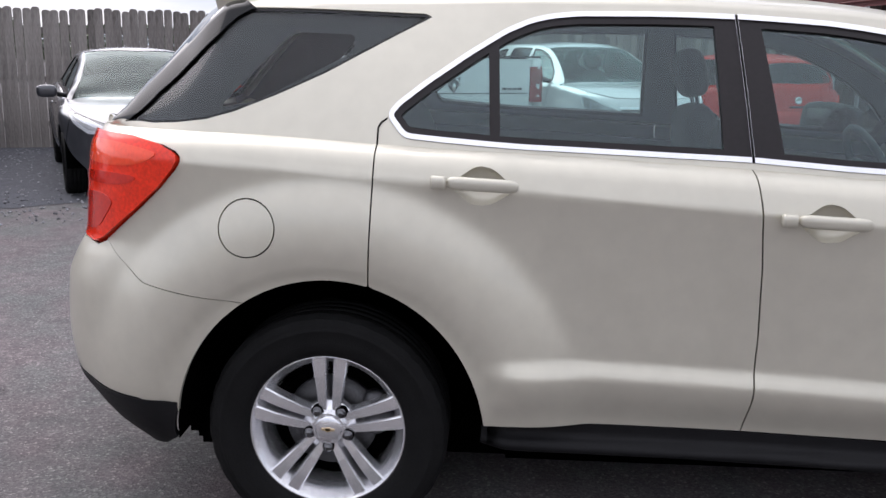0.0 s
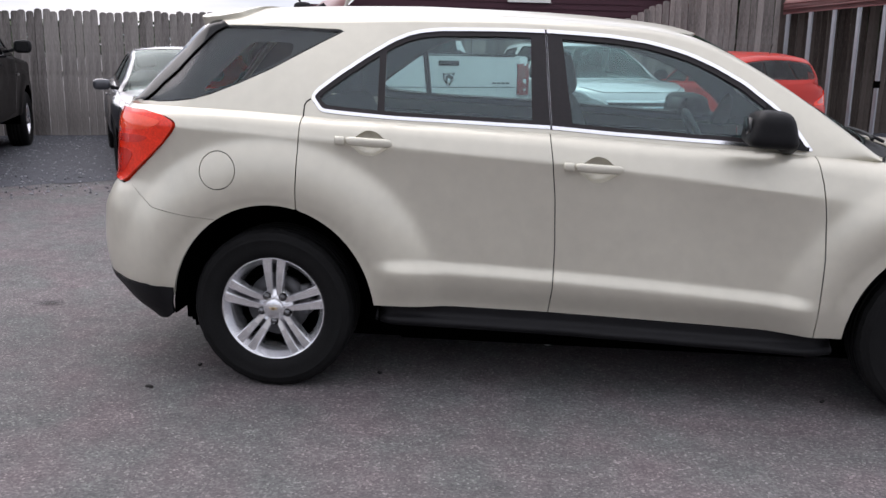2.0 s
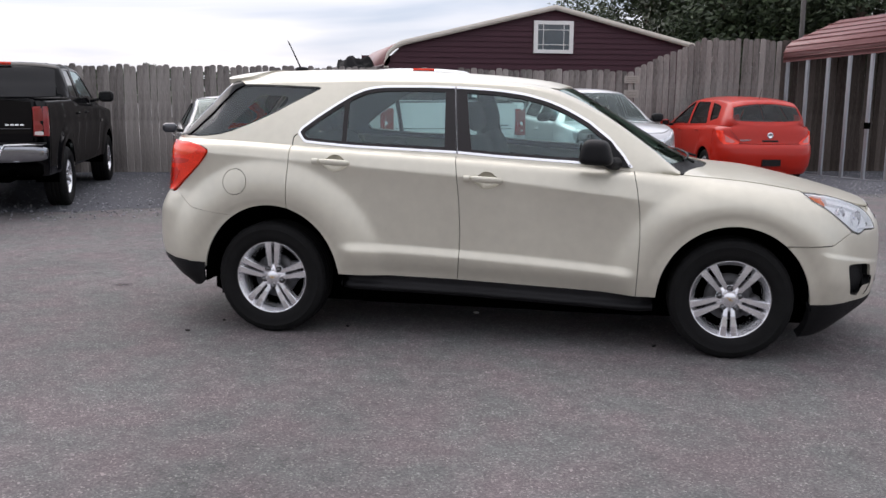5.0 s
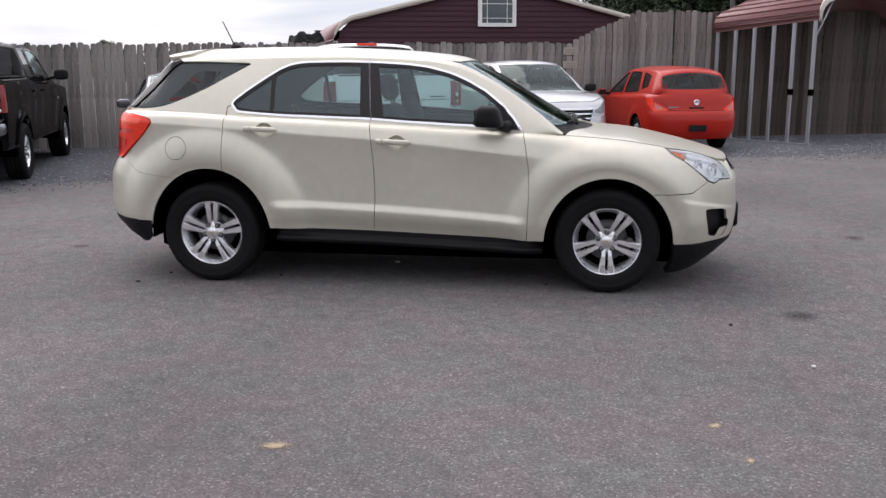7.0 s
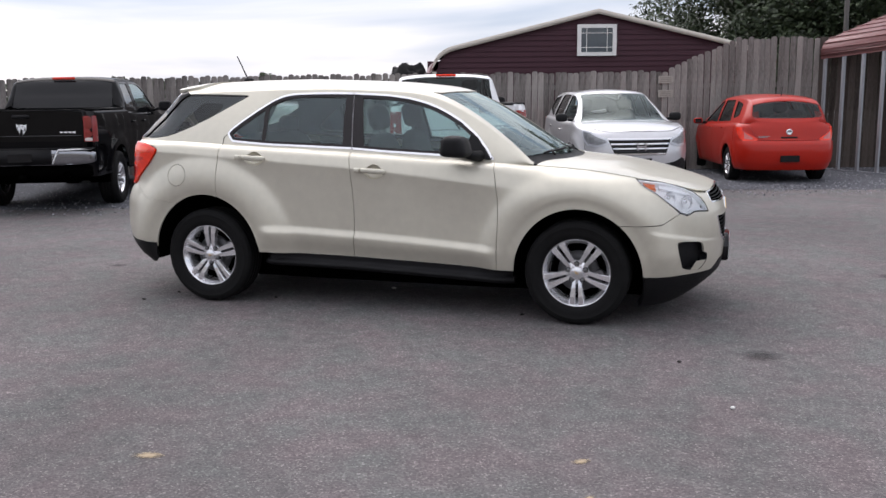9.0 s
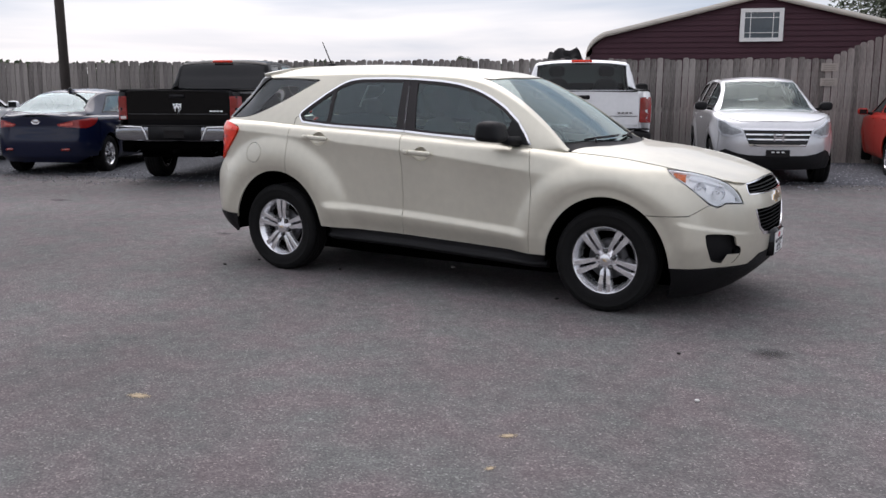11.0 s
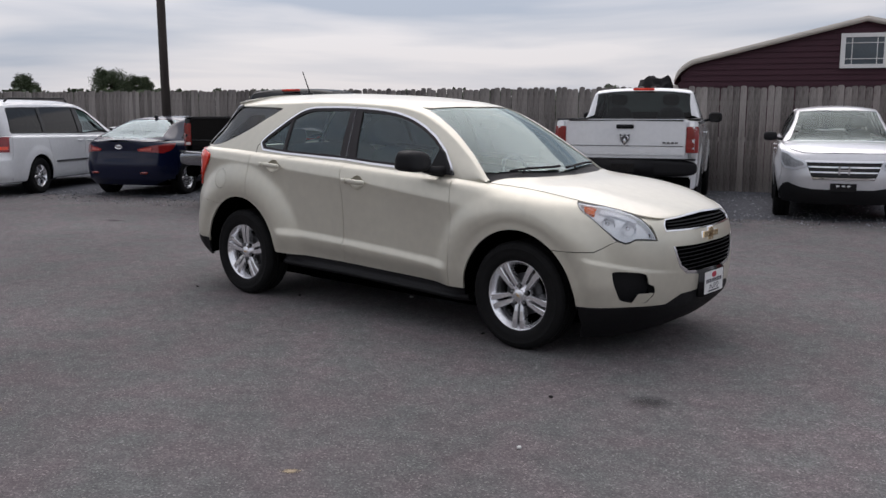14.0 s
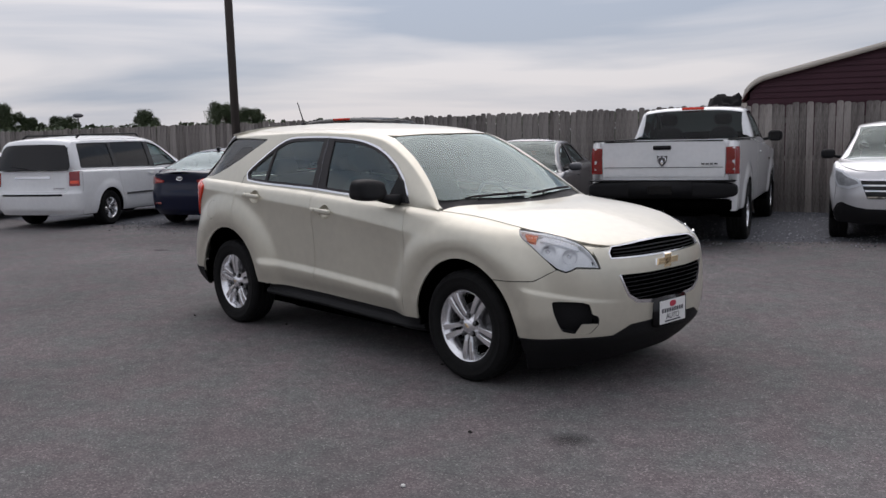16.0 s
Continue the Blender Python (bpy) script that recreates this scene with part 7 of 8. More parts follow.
def build_gravel():
    """The strip of loose grey gravel between the asphalt and the fence."""
    rnd = random.Random(4)
    gm = mat("gravel_bed", (0.085, 0.088, 0.100), rough=0.95, vary=0.35, scale=14, bump=0.8, bscale=60, spec=0.2)
    v, f = [], []
    n, rows = 400, 6
    for i in range(n + 1):
        x = -26 + 40 * i / n
        edge = fence_y(x) - 5.2 + 0.55 * noise.noise(Vector((x * 0.35, 3.1, 0))) + 0.22 * noise.noise(Vector((x * 1.7, 1.1, 0))) + 0.10 * noise.noise(Vector((x * 5.3, 7.1, 0))) + GRAVEL_BULGE(x)
        for k in range(rows + 1):
            t = k / rows
            y = edge + (fence_y(x) + 0.6 - edge) * t
            v.append((x, y, ground_z(x, y) + 0.004 + 0.014 * min(1, t * 5) + 0.006 * noise.noise(Vector((x, y, 0)))))
    for i in range(n):
        for k in range(rows):
            a = i * (rows + 1) + k
            f.append([a, a + rows + 1, a + rows + 2, a + 1])
    bed = part("gravel_strip", (v, f, None), gm, None)
    tagged(bed, "loose blue-grey gravel strip along the fence", "gravel", kind="structure")
    V, F = [], []
    ico = [(0, 0, 1), (0.9, 0, 0.2), (0.28, 0.85, 0.15), (-0.72, 0.53, 0.2), (-0.72, -0.53, 0.15), (0.28, -0.85, 0.2), (0, 0, -0.6)]
    idx = [(0, k, k % 5 + 1) for k in range(1, 6)] + [(6, k % 5 + 1, k) for k in range(1, 6)]
    for _ in range(15000):
        x = rnd.uniform(-12, 9)
        e = fence_y(x) - 5.3 + GRAVEL_BULGE(x)
        y = e + (fence_y(x) - e) * (rnd.random() ** 0.9) if rnd.random() < 0.9 else e - 0.9 * rnd.random() ** 2
        r = rnd.uniform(0.008, 0.022) * (1.6 if rnd.random() < 0.03 else 1)
        a = rnd.uniform(0, 6.28)
        ca, sa = math.cos(a), math.sin(a)
        b = len(V)
        z = ground_z(x, y) + (0.014 if y > e + 0.2 else 0.004)
        k1, k2 = rnd.uniform(0.7, 1.2), rnd.uniform(0.5, 0.9)
        V += [(x + r * (p[0] * ca * k1 - p[1] * sa), y + r * (p[0] * sa * k1 + p[1] * ca), z + r * p[2] * k2) for p in ico]
        F += [[b + q for q in t] for t in idx]
    sm = bpy.data.materials.new("gravel_stones")
    sm.use_nodes = True
    nt = sm.node_tree
    ge, ra = nt.nodes.new("ShaderNodeNewGeometry"), nt.nodes.new("ShaderNodeValToRGB")
    ra.color_ramp.elements[0].color, ra.color_ramp.elements[1].color = (0.05, 0.052, 0.06, 1), (0.30, 0.30, 0.32, 1)
    nt.links.new(ge.outputs["Random Per Island"], ra.inputs[0])
    nt.links.new(ra.outputs[0], nt.nodes["Principled BSDF"].inputs["Base Color"])
    nt.nodes["Principled BSDF"].inputs["Roughness"].default_value = 0.9
    st = part("gravel_stones", (V, F, None), sm, None)
    for p in st.data.polygons:
        p.use_smooth = False
    tagged(st, "scattered small grey gravel stones", "gravel", kind="stuff")


def GRAVEL_BULGE(x):
    return float(np.interp(x, (-9, -5.5, -3, -0.5, 1.5, 5), (-0.7, -0.7, -0.2, 0.35, 0.85, 1.0)))


build_gravel()

# ---- fence ----
wood = mat("weathered_wood", (0.168, 0.150, 0.141), rough=0.85, vary=0.42, scale=2.6, bump=0.5, bscale=35, obj_random=0.26, col2=(0.335, 0.305, 0.285), stretch=(6.0, 6.0, 0.5), spec=0.2)


# browner boards, darkened further: shade of trees overhead put into the colour
shaded_wood = mat("brown_shaded_wood", (0.060, 0.046, 0.038), rough=0.85, vary=0.45, scale=2.2, bump=0.5, bscale=35, obj_random=0.3, col2=(0.12, 0.10, 0.088), stretch=(6.0, 6.0, 0.5), spec=0.2)


def fence_top(x):
    return 2.03 + 0.63 * min(1.0, max(0.0, (x - 1.0) / 1.3))


def build_fence():
    rnd = random.Random(11)
    ca = math.cos(math.atan(FENCE_SLOPE))
    ang = math.degrees(math.atan(FENCE_SLOPE))
    fence = thing("fence", Matrix(), "tall weathered grey wooden board fence with dog-eared tops", "fence")
    w, t = 0.115, 0.019
    metas = {}

    def board(h, kind, dark):
        key = (round(h, 2), kind, dark)
        if key not in metas:
            bm = bmesh.new()
            r = 0.036
            rr = random.Random(int(key[0] * 100) + kind)
            top = [(-w / 2, h - r * 1.1), (-w / 2 + r * 0.25, h - r * 0.35), (-w / 2 + r, h), (w / 2 - r, h), (w / 2 - r * 0.25, h - r * 0.35), (w / 2, h - r * 1.1)]
            prof = [(-w / 2, 0.0)] + top + [(w / 2, 0.0)]
            bend = rr.uniform(-0.006, 0.006)
            fr = [bm.verts.new((x, -t / 2 + bend * math.sin(z * 1.5), z)) for x, z in prof]
            bk = [bm.verts.new((x, t / 2 + bend * math.sin(z * 1.5), z)) for x, z in prof]
            bm.faces.new(fr)
            bm.faces.new(bk[::-1])
            for k in range(len(prof)):
                bm.faces.new((fr[k], bk[k], bk[(k + 1) % len(prof)], fr[(k + 1) % len(prof)]))
            bmesh.ops.recalc_face_normals(bm, faces=bm.faces)
            me = bpy.data.meshes.new("board")
            bm.to_mesh(me)
            bm.free()
            me.materials.append(shaded_wood if dark else wood)
            metas[key] = me
        return metas[key]
    x, count = 9.2, 0
    while x > -26.5:
        h = fence_top(x)
        # boards past x 3.95 take the wood with shade in its colour
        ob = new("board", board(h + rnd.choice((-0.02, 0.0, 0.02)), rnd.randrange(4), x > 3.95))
        ob.parent = fence
        y = fence_y(x)
        ob.matrix_local = pose(x, y + rnd.uniform(-0.004, 0.004), ground_z(x, y) - 0.01, rnd.uniform(-0.5, 0.5), rnd.uniform(-0.45, 0.45), ang)
        x -= (w + rnd.uniform(0.002, 0.010)) * ca
        count += 1
    for hh in (0.35, 1.0, 1.7):
        part("rail", box(-30, 11, 0.02, 0.06, hh - 0.045, hh + 0.045, 0, pose(0, fence_y(0), -0.05, 0, 0, ang)), wood, fence)
    for k in range(15):
        x = -26 + 2.5 * k
        y = fence_y(x) + 0.10
        part("post", box(-0.045, 0.045, -0.045, 0.045, -0.2, fence_top(x) - 0.12, 0.004, pose(x, y, ground_z(x, y), 0, 0, ang)), wood, fence)
    # two notices
    for z in (1.78, 1.50):
        x = 0.98
        part("notice", box(-0.15, 0.15, -0.030, -0.018, -0.075, 0.075, 0.003, pose(x, fence_y(x), z, 0, 0, ang)), NOTICE, fence, "small pale notice board")
        for k in range(3):
            part("notice_bar", box(-0.11, 0.11, -0.032, -0.030, -0.045 + 0.035 * k, -0.03 + 0.035 * k, 0, pose(x, fence_y(x), z, 0, 0, ang)), NOTICE_INK, fence)


NOTICE = mat("notice_board", (0.34, 0.31, 0.275), rough=0.7, vary=0.15, scale=20)
NOTICE_INK = mat("notice_ink", (0.24, 0.21, 0.185), rough=0.7, vary=0.15, scale=20)
build_fence()

# ---- shed behind the fence ----
SHED = pose(-0.72, 14.42, -0.1, 0, 0, 20.2)
siding = mat("burgundy_siding", (0.052, 0.017, 0.026), rough=0.55, vary=0.15, scale=3, spec=0.25)
cream = mat("cream_trim", (0.52, 0.48, 0.42), rough=0.5, vary=0.08, scale=5)
brown_roof = mat("brown_red_roof", (0.17, 0.062, 0.06), rough=0.4, vary=0.12, scale=4, spec=0.5)
frame_white = mat("white_frame", (0.75, 0.75, 0.73), rough=0.5, vary=0.05, scale=8)


def shed_roof(u):
    """Height of the roof's edge over the distance from the middle: straight slope and a rounded eave."""
    a = abs(u)
    if a < 3.28:
        return 3.445 - 0.24 * a
    t = min((a - 3.28) / 0.50, 1.0)
    return 3.445 - 0.24 * 3.28 - 0.10 * t - 0.42 * (1 - math.sqrt(max(0, 1 - t * t)))


def build_shed():
    sh = thing("shed", SHED, "burgundy metal-sided shed with cream trim and small gable window", "shed")
    us = [-3.77 + 7.54 * k / 60 for k in range(61)]
    # siding: lapped rows
    row = 0.118
    k = 0
    z = 0.1
    while z < 3.42:
        lim = [u for u in us if shed_roof(u) > z + 0.02]
        if lim:
            a, b = min(lim), max(lim)
            z2 = z + row
            ta = [u for u in us if shed_roof(u) > z2]
            a2, b2 = (min(ta), max(ta)) if ta else ((a + b) / 2, (a + b) / 2)
            bm = bmesh.new()
            p = [bm.verts.new(q) for q in ((a, -0.022, z), (b, -0.022, z), (b2, -0.002, z2), (a2, -0.002, z2), (a, 0.03, z), (b, 0.03, z))]
            bm.faces.new((p[0], p[1], p[2], p[3]))
            bm.faces.new((p[4], p[5], p[1], p[0]))
            part("clapboard", bm, siding, sh)
        z += row
        k += 1
    part("side_wall", box(-3.76, -3.70, 0.0, 7.0, 0, 2.15), siding, sh)
    part("side_wall", box(3.70, 3.76, 0.0, 7.0, 0, 2.15), siding, sh)
    part("back_wall", box(-3.72, 3.72, 6.95, 7.0, 0, 2.6), siding, sh)
    # roof sheet with ribs along its length
    v, f = [], []
    uu = [-3.78 + 7.56 * k / 120 for k in range(121)]
    for i, u in enumerate(uu):
        h = shed_roof(u) + (0.02 if i % 6 == 0 else 0.0) + 0.03
        v += [(u, -0.10, h), (u, 7.1, h), (u, -0.10, h - 0.03), (u, 7.1, h - 0.03)]
    for i in range(120):
        a = 4 * i
        f += [[a, a + 4, a + 5, a + 1], [a + 2, a + 3, a + 7, a + 6], [a, a + 2, a + 6, a + 4], [a + 1, a + 5, a + 7, a + 3]]
    part("roof", (v, f, None), brown_roof, sh, "brown-red ribbed metal roof")
    v, f = [], []
    for i, u in enumerate(uu):
        h = shed_roof(u) + 0.055
        n = 0.085
        k = u / 3.78
        inn = u * (1 - 0.028)
        v += [(u * 1.004, -0.125, h), (u * 1.004, -0.09, h), (inn, -0.125, min(shed_roof(inn), 9) - n + 0.03), (inn, -0.09, min(shed_roof(inn), 9) - n + 0.03)]
    for i in range(120):
        a = 4 * i
        f += [[a, a + 2, a + 6, a + 4], [a, a + 4, a + 5, a + 1], [a + 2, a + 3, a + 7, a + 6]]
    part("gable_trim", (v, f, None), cream, sh, "cream edge trim")
    for sd in (-1, 1):
        part("corner_trim", box(*sorted((sd * 3.69, sd * 3.79)), -0.125, -0.03, 0, 2.14), cream, sh)
    # window
    w = part("window", box(-0.47, -0.38, -0.075, -0.02, 2.46, 3.16), frame_white, sh, "white framed window with glazing bars")
    part("window_frame", box(0.34, 0.43, -0.075, -0.02, 2.46, 3.16), frame_white, w)
    part("window_frame", box(-0.38, 0.34, -0.075, -0.02, 2.46, 2.54), frame_white, w)
    part("window_frame", box(-0.38, 0.34, -0.075, -0.02, 3.08, 3.16), frame_white, w)
    part("window_pane", box(-0.38, 0.34, -0.045, -0.035, 2.54, 3.08), mat("shed_pane", (0.045, 0.065, 0.080), rough=0.12, spec=0.7, vary=0.2, scale=3), w, "dark reflecting pane")
    for x in (-0.26, 0.21):
        part("glazing_bar", box(x, x + 0.014, -0.056, -0.045, 2.54, 3.08), frame_white, w)
    for z in (2.64, 2.96):
        part("glazing_bar", box(-0.38, 0.34, -0.056, -0.045, z, z + 0.014), frame_white, w)


build_shed()


def build_tarp():
    """A black covered heap that shows over the fence beside the shed."""
    bm = blob(-0.0, 0, 1.12, 0.55, 0.6, 1.16, e=2.6, n=26)
    for v in bm.verts:
        v.co += v.co.normalized() * 0.20 * noise.noise(v.co * 3.4) + Vector((0, 0, 0.09 * noise.noise(v.co * 7)))
        v.co.z = max(v.co.z, 0.0)
    ob = part("covered_heap", bm, mat("black_tarp", (0.008, 0.008, 0.009), rough=0.8, vary=0.3, scale=6, spec=0.12), None)
    ob.matrix_world = pose(-5.15, 14.0, -0.02, 0, 0, 20)
    tagged(ob, "heap under a wrinkled black tarpaulin behind the fence", "tarpaulin")


build_tarp()


DROP = 0.17


def build_carport():
    near, far = Vector((5.60, 11.45, 2.36)), Vector((3.98, 13.10, 2.30))
    d = (far - near)
    L = d.length
    ang = math.degrees(math.atan2(d.y, d.x))
    m = pose(near.x, near.y, 0, 0, 0, ang)          # local x runs along the eave, away; local y to its left, -y is the inner side
    cp = thing("carport", m, "open metal carport with brown-red rounded roof and galvanised posts", "carport")
    prof = [(0.0, 2.33), (0.0, 2.47), (-0.03, 2.56), (-0.10, 2.65), (-0.22, 2.72), (-0.60, 2.84), (-1.2, 3.03), (-1.8, 3.22), (-2.4, 3.03), (-3.0, 2.84), (-3.4, 2.70), (-3.6, 2.5), (-3.6, 2.3)]
    v, f = [], []
    for y, z in prof:
        v += [(-0.05, y, z), (L + 0.05, y, z - DROP), (-0.05, y, z - 0.02), (L + 0.05, y, z - DROP - 0.02)]
    for i in range(len(prof) - 1):
        a = 4 * i
        f += [[a, a + 4, a + 5, a + 1], [a + 2, a + 3, a + 7, a + 6], [a, a + 2, a + 6, a + 4]]
    part("roof", (v, f, None), brown_roof, cp, "brown-red metal roof sheet")
    ribs = [(0.012, 2.40), (0.012, 2.50), (-0.06, 2.62), (-0.22, 2.735), (-0.60, 2.855), (-1.0, 2.98), (-1.4, 3.11)]
    for y, z in ribs:
        part("roof_rib", tube([(-0.05, y, z), (L + 0.05, y, z - DROP)], 0.012, 6), brown_roof, cp)
    v, f = [], []
    for y, z in prof:
        v += [(-0.08, y, z + 0.02), (-0.04, y, z + 0.02), (-0.08, y * 0.97 - 0.05, z - 0.08), (-0.04, y * 0.97 - 0.05, z - 0.08)]
    for i in range(len(prof) - 1):
        a = 4 * i
        f += [[a, a + 4, a + 6, a + 2], [a, a + 1, a + 5, a + 4], [a + 1, a + 3, a + 7, a + 5]]
    part("end_trim", (v, f, None), cream, cp, "cream end trim")
    galv = mat("galvanised_steel", (0.36, 0.37, 0.39), rough=0.45, metal=0.6, vary=0.15, scale=8, rvary=0.1)
    for k in range(6):
        x = 0.04 + (L - 0.08) * k / 5
        p = near + d * (x / L)
        part("post", box(x - 0.03, x + 0.03, -0.07, -0.01, ground_z(p.x, p.y) - 0.05, 2.36 - DROP * x / L, 0.006), galv, cp, "galvanised square post")
        if k < 2:
            part("clamp", box(x - 0.042, x + 0.042, -0.082, 0.002, 0.90, 1.02, 0.004), M["liner"], cp)
    part("brace", tube([(0.02, -0.04, 2.0), (0.02, -0.55, 2.72)], 0.02, 6), galv, cp)
    part("base_rail", box(-0.05, L + 0.05, -0.075, -0.005, -0.09, -0.03), galv, cp)


build_carport()


def build_pole(name, x, y, r, h, label, material):
    bm = tube([(0, 0, -0.3), (0, 0, h * 0.5), (0.03, 0, h)], [r, r * 0.9, r * 0.75], 14)
    ob = part(name, bm, material, None)
    ob.matrix_world = pose(x, y, ground_z(x, y), 0, -0.6, 0)
    tagged(ob, label, "pole")


pole_mat = mat("dark_pole", (0.05, 0.04, 0.035), rough=0.8, vary=0.3, scale=3, bump=0.4, bscale=30, stretch=(5, 5, 0.6))
build_pole("utility_pole", -13.5, 6.4, 0.105, 9.5, "dark brown wooden utility pole behind the blue sedan", pole_mat)
build_pole("light_pole", 4.55, 14.6, 0.055, 7.0, "thin dark metal pole by the carport", mat("grey_pole", (0.10, 0.095, 0.09), rough=0.6, vary=0.2, scale=3))

# ---- trees ----
bark = mat("bark", (0.08, 0.06, 0.045), rough=0.9, vary=0.3, scale=6, bump=0.6, bscale=20)


def leaf_material(name, c0, c1):
    m = bpy.data.materials.new(name)
    m.use_nodes = True
    nt = m.node_tree
    ge, ra = nt.nodes.new("ShaderNodeNewGeometry"), nt.nodes.new("ShaderNodeValToRGB")
    ra.color_ramp.elements[0].color, ra.color_ramp.elements[1].color = (*c0, 1), (*c1, 1)
    nt.links.new(ge.outputs["Random Per Island"], ra.inputs[0])
    b = nt.nodes["Principled BSDF"]
    nt.links.new(ra.outputs[0], b.inputs["Base Color"])
    b.inputs["Roughness"].default_value = 0.6
    b.inputs["Subsurface Weight"].default_value = 0.0
    return m


leaf_dark = leaf_material("dark_leaves", (0.012, 0.022, 0.010), (0.05, 0.075, 0.03))
leaf_mid = leaf_material("green_leaves", (0.020, 0.035, 0.014), (0.075, 0.10, 0.045))


def build_tree(x, y, h, r, label, seed, leaves, material, size=0.16, low=0.25, name="tree", cone=False):
    rnd = random.Random(seed)
    tree = thing(name, pose(x, y, -0.1), label, "tree")
    part("trunk", tube([(0, 0, -0.2), (0.05, 0.02, h * 0.35), (0.0, 0.05, h * 0.7), (0.05, 0, h * 0.92)], [0.03 * h, 0.024 * h, 0.014 * h, 0.004 * h], 8), bark, tree)
    clumps = []
    for k in range(16):
        a = k * 2.4 + rnd.uniform(-0.4, 0.4)
        t = low + (0.95 - low) * (k + rnd.random()) / 16
        reach = r * ((1.05 - t) if cone else (0.55 + 0.45 * math.sin(math.pi * min(1, (t - low) / (1 - low) * 0.9 + 0.1)))) * rnd.uniform(0.6, 1.0)
        tip = Vector((math.cos(a) * reach, math.sin(a) * reach, h * t + reach * (0.0 if cone else 0.25)))
        part("limb", tube([(0, 0, h * t * 0.85), tuple(tip * 0.5 + Vector((0, 0, h * t * 0.45))), tuple(tip)], [0.010 * h, 0.006 * h, 0.002 * h], 5), bark, tree)
        clumps.append((tip, rnd.uniform(0.22, 0.42) * r))
        clumps.append((tip * 0.6 + Vector((0, 0, h * t * 0.4)), rnd.uniform(0.2, 0.36) * r))
    clumps.append((Vector((0, 0, h * 0.95)), 0.25 * r))
    V, F = [], []
    for _ in range(leaves):
        c, cr = clumps[rnd.randrange(len(clumps))]
        while True:
            q = Vector((rnd.uniform(-1, 1), rnd.uniform(-1, 1), rnd.uniform(-1, 1)))
            if q.length < 1:
                break
        q = c + q * cr * (0.8 + 0.5 * rnd.random())
        u = Vector((rnd.gauss(0, 1), rnd.gauss(0, 1), rnd.gauss(0, 0.6))).normalized()
        w = u.orthogonal().normalized()
        s = size * rnd.uniform(0.6, 1.3)
        b = len(V)
        V += [tuple(q - u * s), tuple(q + w * s * 0.45), tuple(q + u * s), tuple(q - w * s * 0.45 + Vector((0, 0, s * 0.15)))]
        F.append([b, b + 1, b + 2, b + 3])
    cr = part("crown", (V, F, None), material, tree)
    for p in cr.data.polygons:
        p.use_smooth = False


trees = [(2.0, 38.2, 12.0, 3.8), (4.6, 25.5, 8.0, 3.4), (8.0, 24.5, 8.6, 3.4), (11.5, 27.0, 9.0, 3.8), (6.2, 29.0, 9.5, 3.8), (14.5, 24.0, 8.0, 3.3), (2.8, 29.5, 8.5, 3.5)]
for k, (x, y, h, r) in enumerate(trees):
    build_tree(x, y, h, r, "tall dark evergreen tree behind the yard", 20 + k, 30000, leaf_dark if k else leaf_mid, 0.10, 0.12)
far_trees = [(-163, 92.7, 7.9, 4.0), (-160.5, 97.3, 6.9, 3.2), (-166, 77, 6.7, 2.8), (-172, 63, 5.7, 3.2), (-174, 57.6, 6.0, 2.2), (-175, 53, 8.4, 3.4), (-89, 160, 5.4, 2.2)]
for k, (x, y, h, r) in enumerate(far_trees):
    build_tree(x, y, h, r, "rounded green tree far beyond the fence", 60 + k, 24000, leaf_mid, 0.15, 0.10)


def build_water_tower(x, y, h):
    tower = thing("water_tower", pose(x, y, -0.1), "small grey water tower far beyond the fence", "water tower")
    part("stem", tube([(0, 0, 0), (0, 0, h * 0.5), (0, 0, h - 0.4)], [0.22, 0.16, 0.13], 10), M["steel"], tower)
    part("tank", blob(0, 0, h, 0.95, 0.95, 0.42, e=2.4, n=12), M["steel"], tower)


build_water_tower(-171, 65.4, 6.6)


def build_hedge_line():
    """The far low wood over the fence, too far to tell its trees apart."""
    rnd = random.Random(9)
    V, F = [], []
    for _ in range(20000):
        a = rnd.uniform(98, 170)
        d = rnd.uniform(88, 100)
        x, y = 4 + d * math.cos(radians(a)), -5 + d * math.sin(radians(a))
        top = 3.0 + 0.5 * noise.noise(Vector((a * 0.5, 0, 0))) + 0.35 * noise.noise(Vector((a * 2.3, 5, 0)))
        z = rnd.uniform(0, top)
        u = Vector((rnd.gauss(0, 1), rnd.gauss(0, 1), rnd.gauss(0, 1))).normalized()
        w = u.orthogonal().normalized()
        s = rnd.uniform(0.14, 0.30)
        q = Vector((x, y, z))
        b = len(V)
        V += [tuple(q - u * s), tuple(q + w * s * 0.7), tuple(q + u * s), tuple(q - w * s * 0.7)]
        F.append([b, b + 1, b + 2, b + 3])
    ob = part("far_wood", (V, F, None), leaf_mid, None)
    tagged(ob, "distant low green woodland beyond the fence", "wood", kind="stuff")


build_hedge_line()

# ---- unseen wall added behind the walker, to darken reflections and hide low sky ----
wall = part("wall_south", box(-45, 45, -27, -26.6, -0.2, 4.9), mat("unseen_wall", (0.36, 0.34, 0.31), rough=0.8, vary=0.2, scale=0.8, bump=0.2, bscale=20), None)
tagged(wall, "plain grey-brown wall, unseen, added to dim reflections in the yard", "wall", kind="structure")

# ---- marks on the asphalt ----


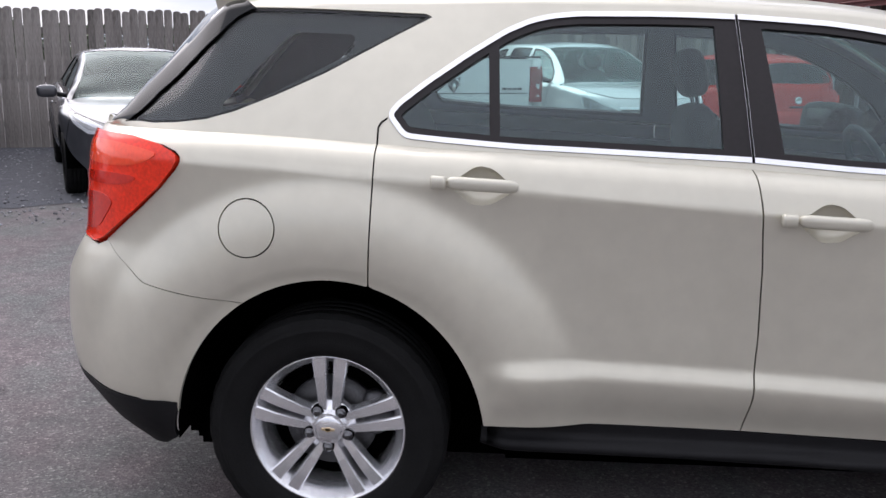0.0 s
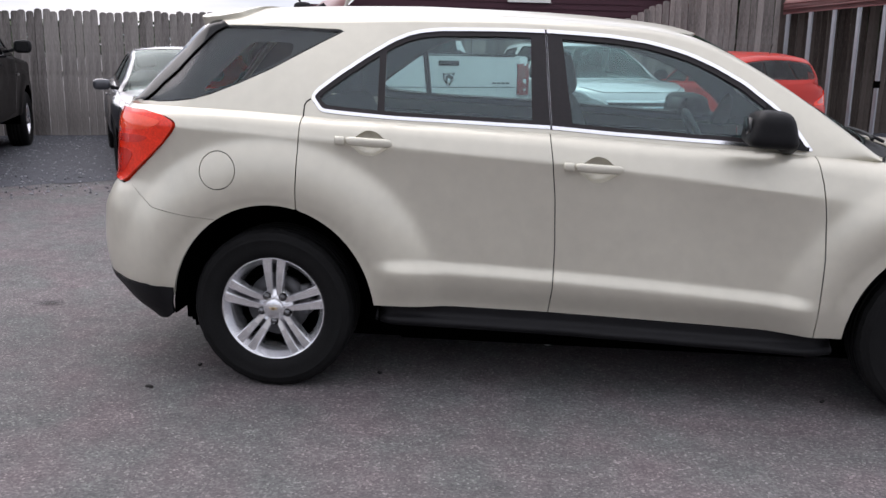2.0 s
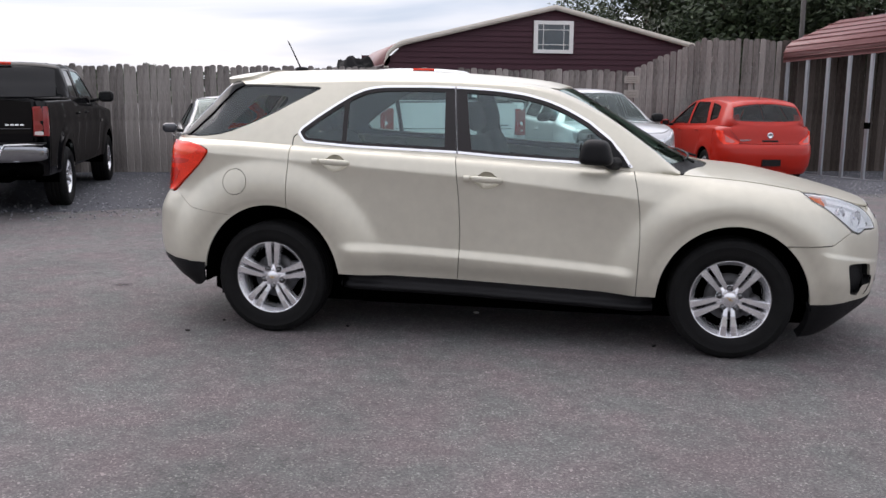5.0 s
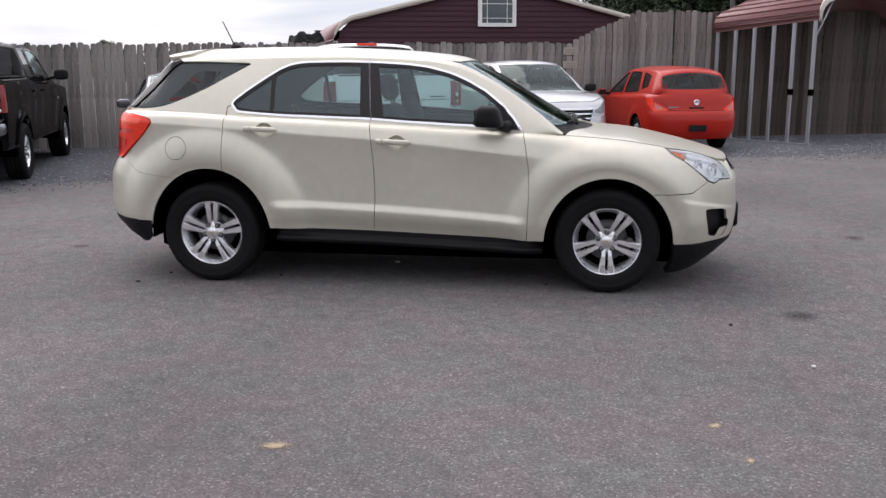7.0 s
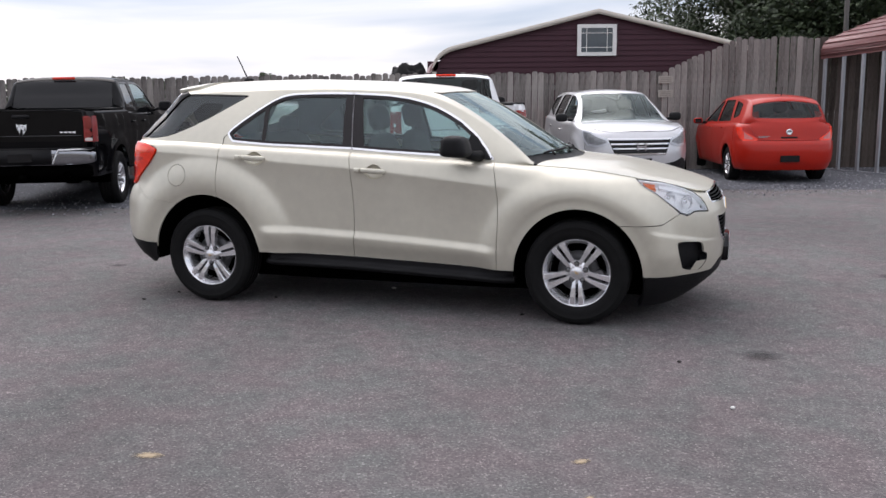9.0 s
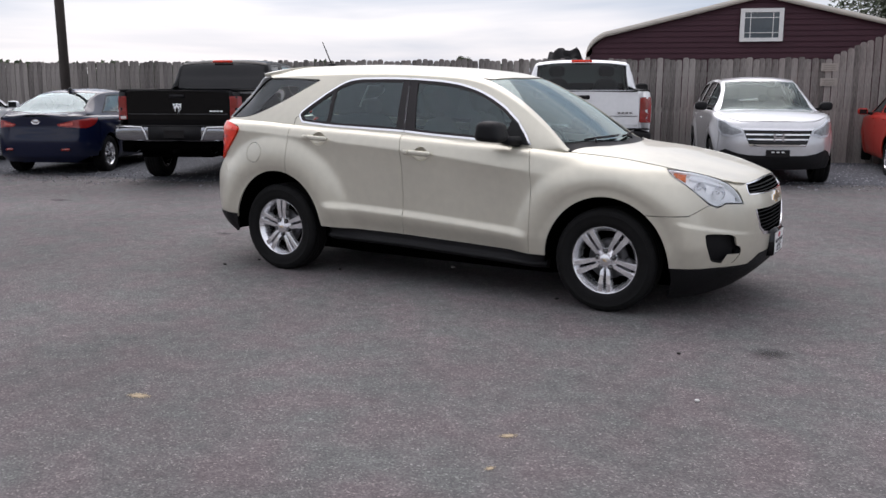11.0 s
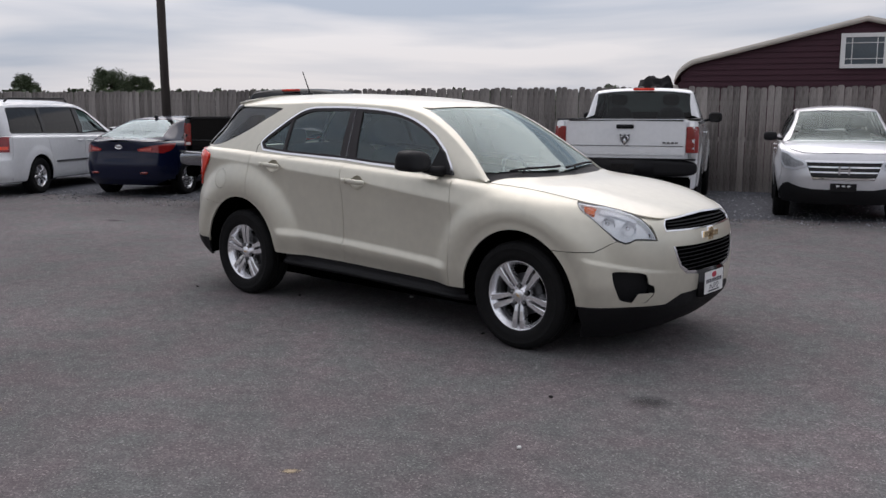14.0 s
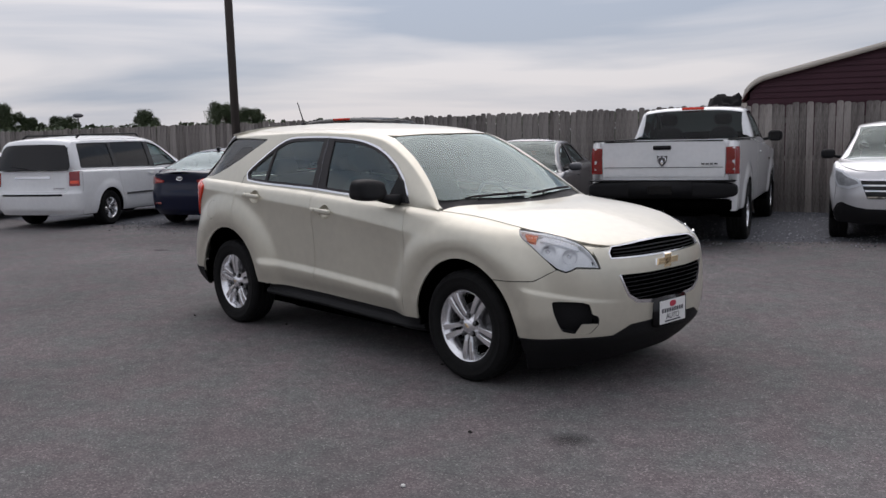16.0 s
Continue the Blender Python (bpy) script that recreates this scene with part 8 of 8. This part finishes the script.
def stain_material(name, col, rough, strength):
    """A stain that thins out towards its ragged edge."""
    m = mat(name, col, rough=rough, vary=0.25, scale=6, spec=0.2)
    nt = m.node_tree
    N, L = nt.nodes.new, nt.links.new
    co, ln, no, add, mr = N("ShaderNodeTexCoord"), N("ShaderNodeVectorMath"), N("ShaderNodeTexNoise"), N("ShaderNodeMath"), N("ShaderNodeMapRange")
    ln.operation = "LENGTH"
    no.inputs["Scale"].default_value, no.inputs["Detail"].default_value = 3.0, 6.0
    add.operation = "ADD"
    L(co.outputs["Object"], ln.inputs[0])
    L(co.outputs["Object"], no.inputs["Vector"])
    L(ln.outputs["Value"], add.inputs[0])
    L(no.outputs[0], add.inputs[1])
    mr.inputs["From Min"].default_value, mr.inputs["From Max"].default_value = 0.75, 1.45
    mr.inputs["To Min"].default_value, mr.inputs["To Max"].default_value = strength, 0.0
    L(add.outputs[0], mr.inputs[0])
    L(mr.outputs[0], nt.nodes["Principled BSDF"].inputs["Alpha"])
    return m


def blot(name, x, y, rx, ry, turn, material, label, h=0.004):
    n = 32
    v = [(0, 0, 0)] + [(1.3 * math.cos(2 * math.pi * k / n), 1.3 * math.sin(2 * math.pi * k / n), 0) for k in range(n)]
    f = [[0, k + 1, (k + 1) % n + 1] for k in range(n)]
    ob = part(name, (v, f, None), material, None)
    ob.matrix_world = pose(x, y, ground_z(x, y) + h, 0, 0, turn) @ Matrix.Diagonal((rx, ry, 1, 1))
    tagged(ob, label, "stain", kind="structure")


sand = stain_material("pale_sand", (0.36, 0.29, 0.20), 0.95, 0.9)
oil = stain_material("oil_stain", (0.055, 0.052, 0.053), 0.8, 0.5)
blot("sand_patch", -0.01, -3.65, 0.085, 0.045, 10, sand, "small pale sandy patch on the asphalt")
blot("sand_patch", 1.85, -3.18, 0.055, 0.032, 40, sand, "small pale sandy patch on the asphalt")
blot("sand_patch", 1.94, -3.53, 0.035, 0.022, 70, sand, "small pale sandy patch on the asphalt")
blot("oil_stain", 2.63, -1.30, 0.16, 0.13, 20, oil, "dark oil stain on the asphalt")
blot("oil_stain", 3.70, 1.42, 0.14, 0.10, 50, oil, "dark oil stain on the asphalt")
blot("oil_stain", -3.11, 0.21, 0.12, 0.07, 0, oil, "dark oil stain on the asphalt")
blot("oil_stain", -6.95, 1.15, 0.22, 0.12, 10, oil, "dark oil stain on the asphalt")
pale = mat("pale_scrap", (0.6, 0.6, 0.58), rough=0.8, vary=0.1, scale=30)
for k, (x, y) in enumerate([(-0.20, -0.09), (2.47, -2.31)]):
    ob = part("litter", blob(0, 0, 0.008, 0.022 if k == 0 else 0.012, 0.012, 0.008, e=2.2, n=6), pale, None)
    ob.matrix_world = pose(x, y, ground_z(x, y), 0, 0, 31 * k)
    tagged(ob, "small pale scrap lying on the asphalt", "litter", "scraps on the asphalt")
dirt = mat("dark_crumb", (0.018, 0.016, 0.015), rough=0.9, vary=0.3, scale=40)
for k, (x, y) in enumerate([(-1.974, -0.968), (1.013, -0.686), (-1.858, -0.663), (-0.988, -0.635), (2.164, -1.569)]):
    bm = blob(0, 0, 0.006, 0.020 - 0.002 * k, 0.008 + 0.001 * k, 0.007, e=2.0, n=6)
    for v in bm.verts:
        v.co += v.co.normalized() * 0.006 * noise.noise(v.co * 90 + Vector((k, 0, 0)))
        v.co.z = max(v.co.z, 0.0)
    ob = part("dirt_crumb", bm, dirt, None)
    ob.matrix_world = pose(x, y, ground_z(x, y), 0, 0, 47 * k)
    tagged(ob, "small dark crumb of dirt on the asphalt", "litter", "crumbs on the asphalt")
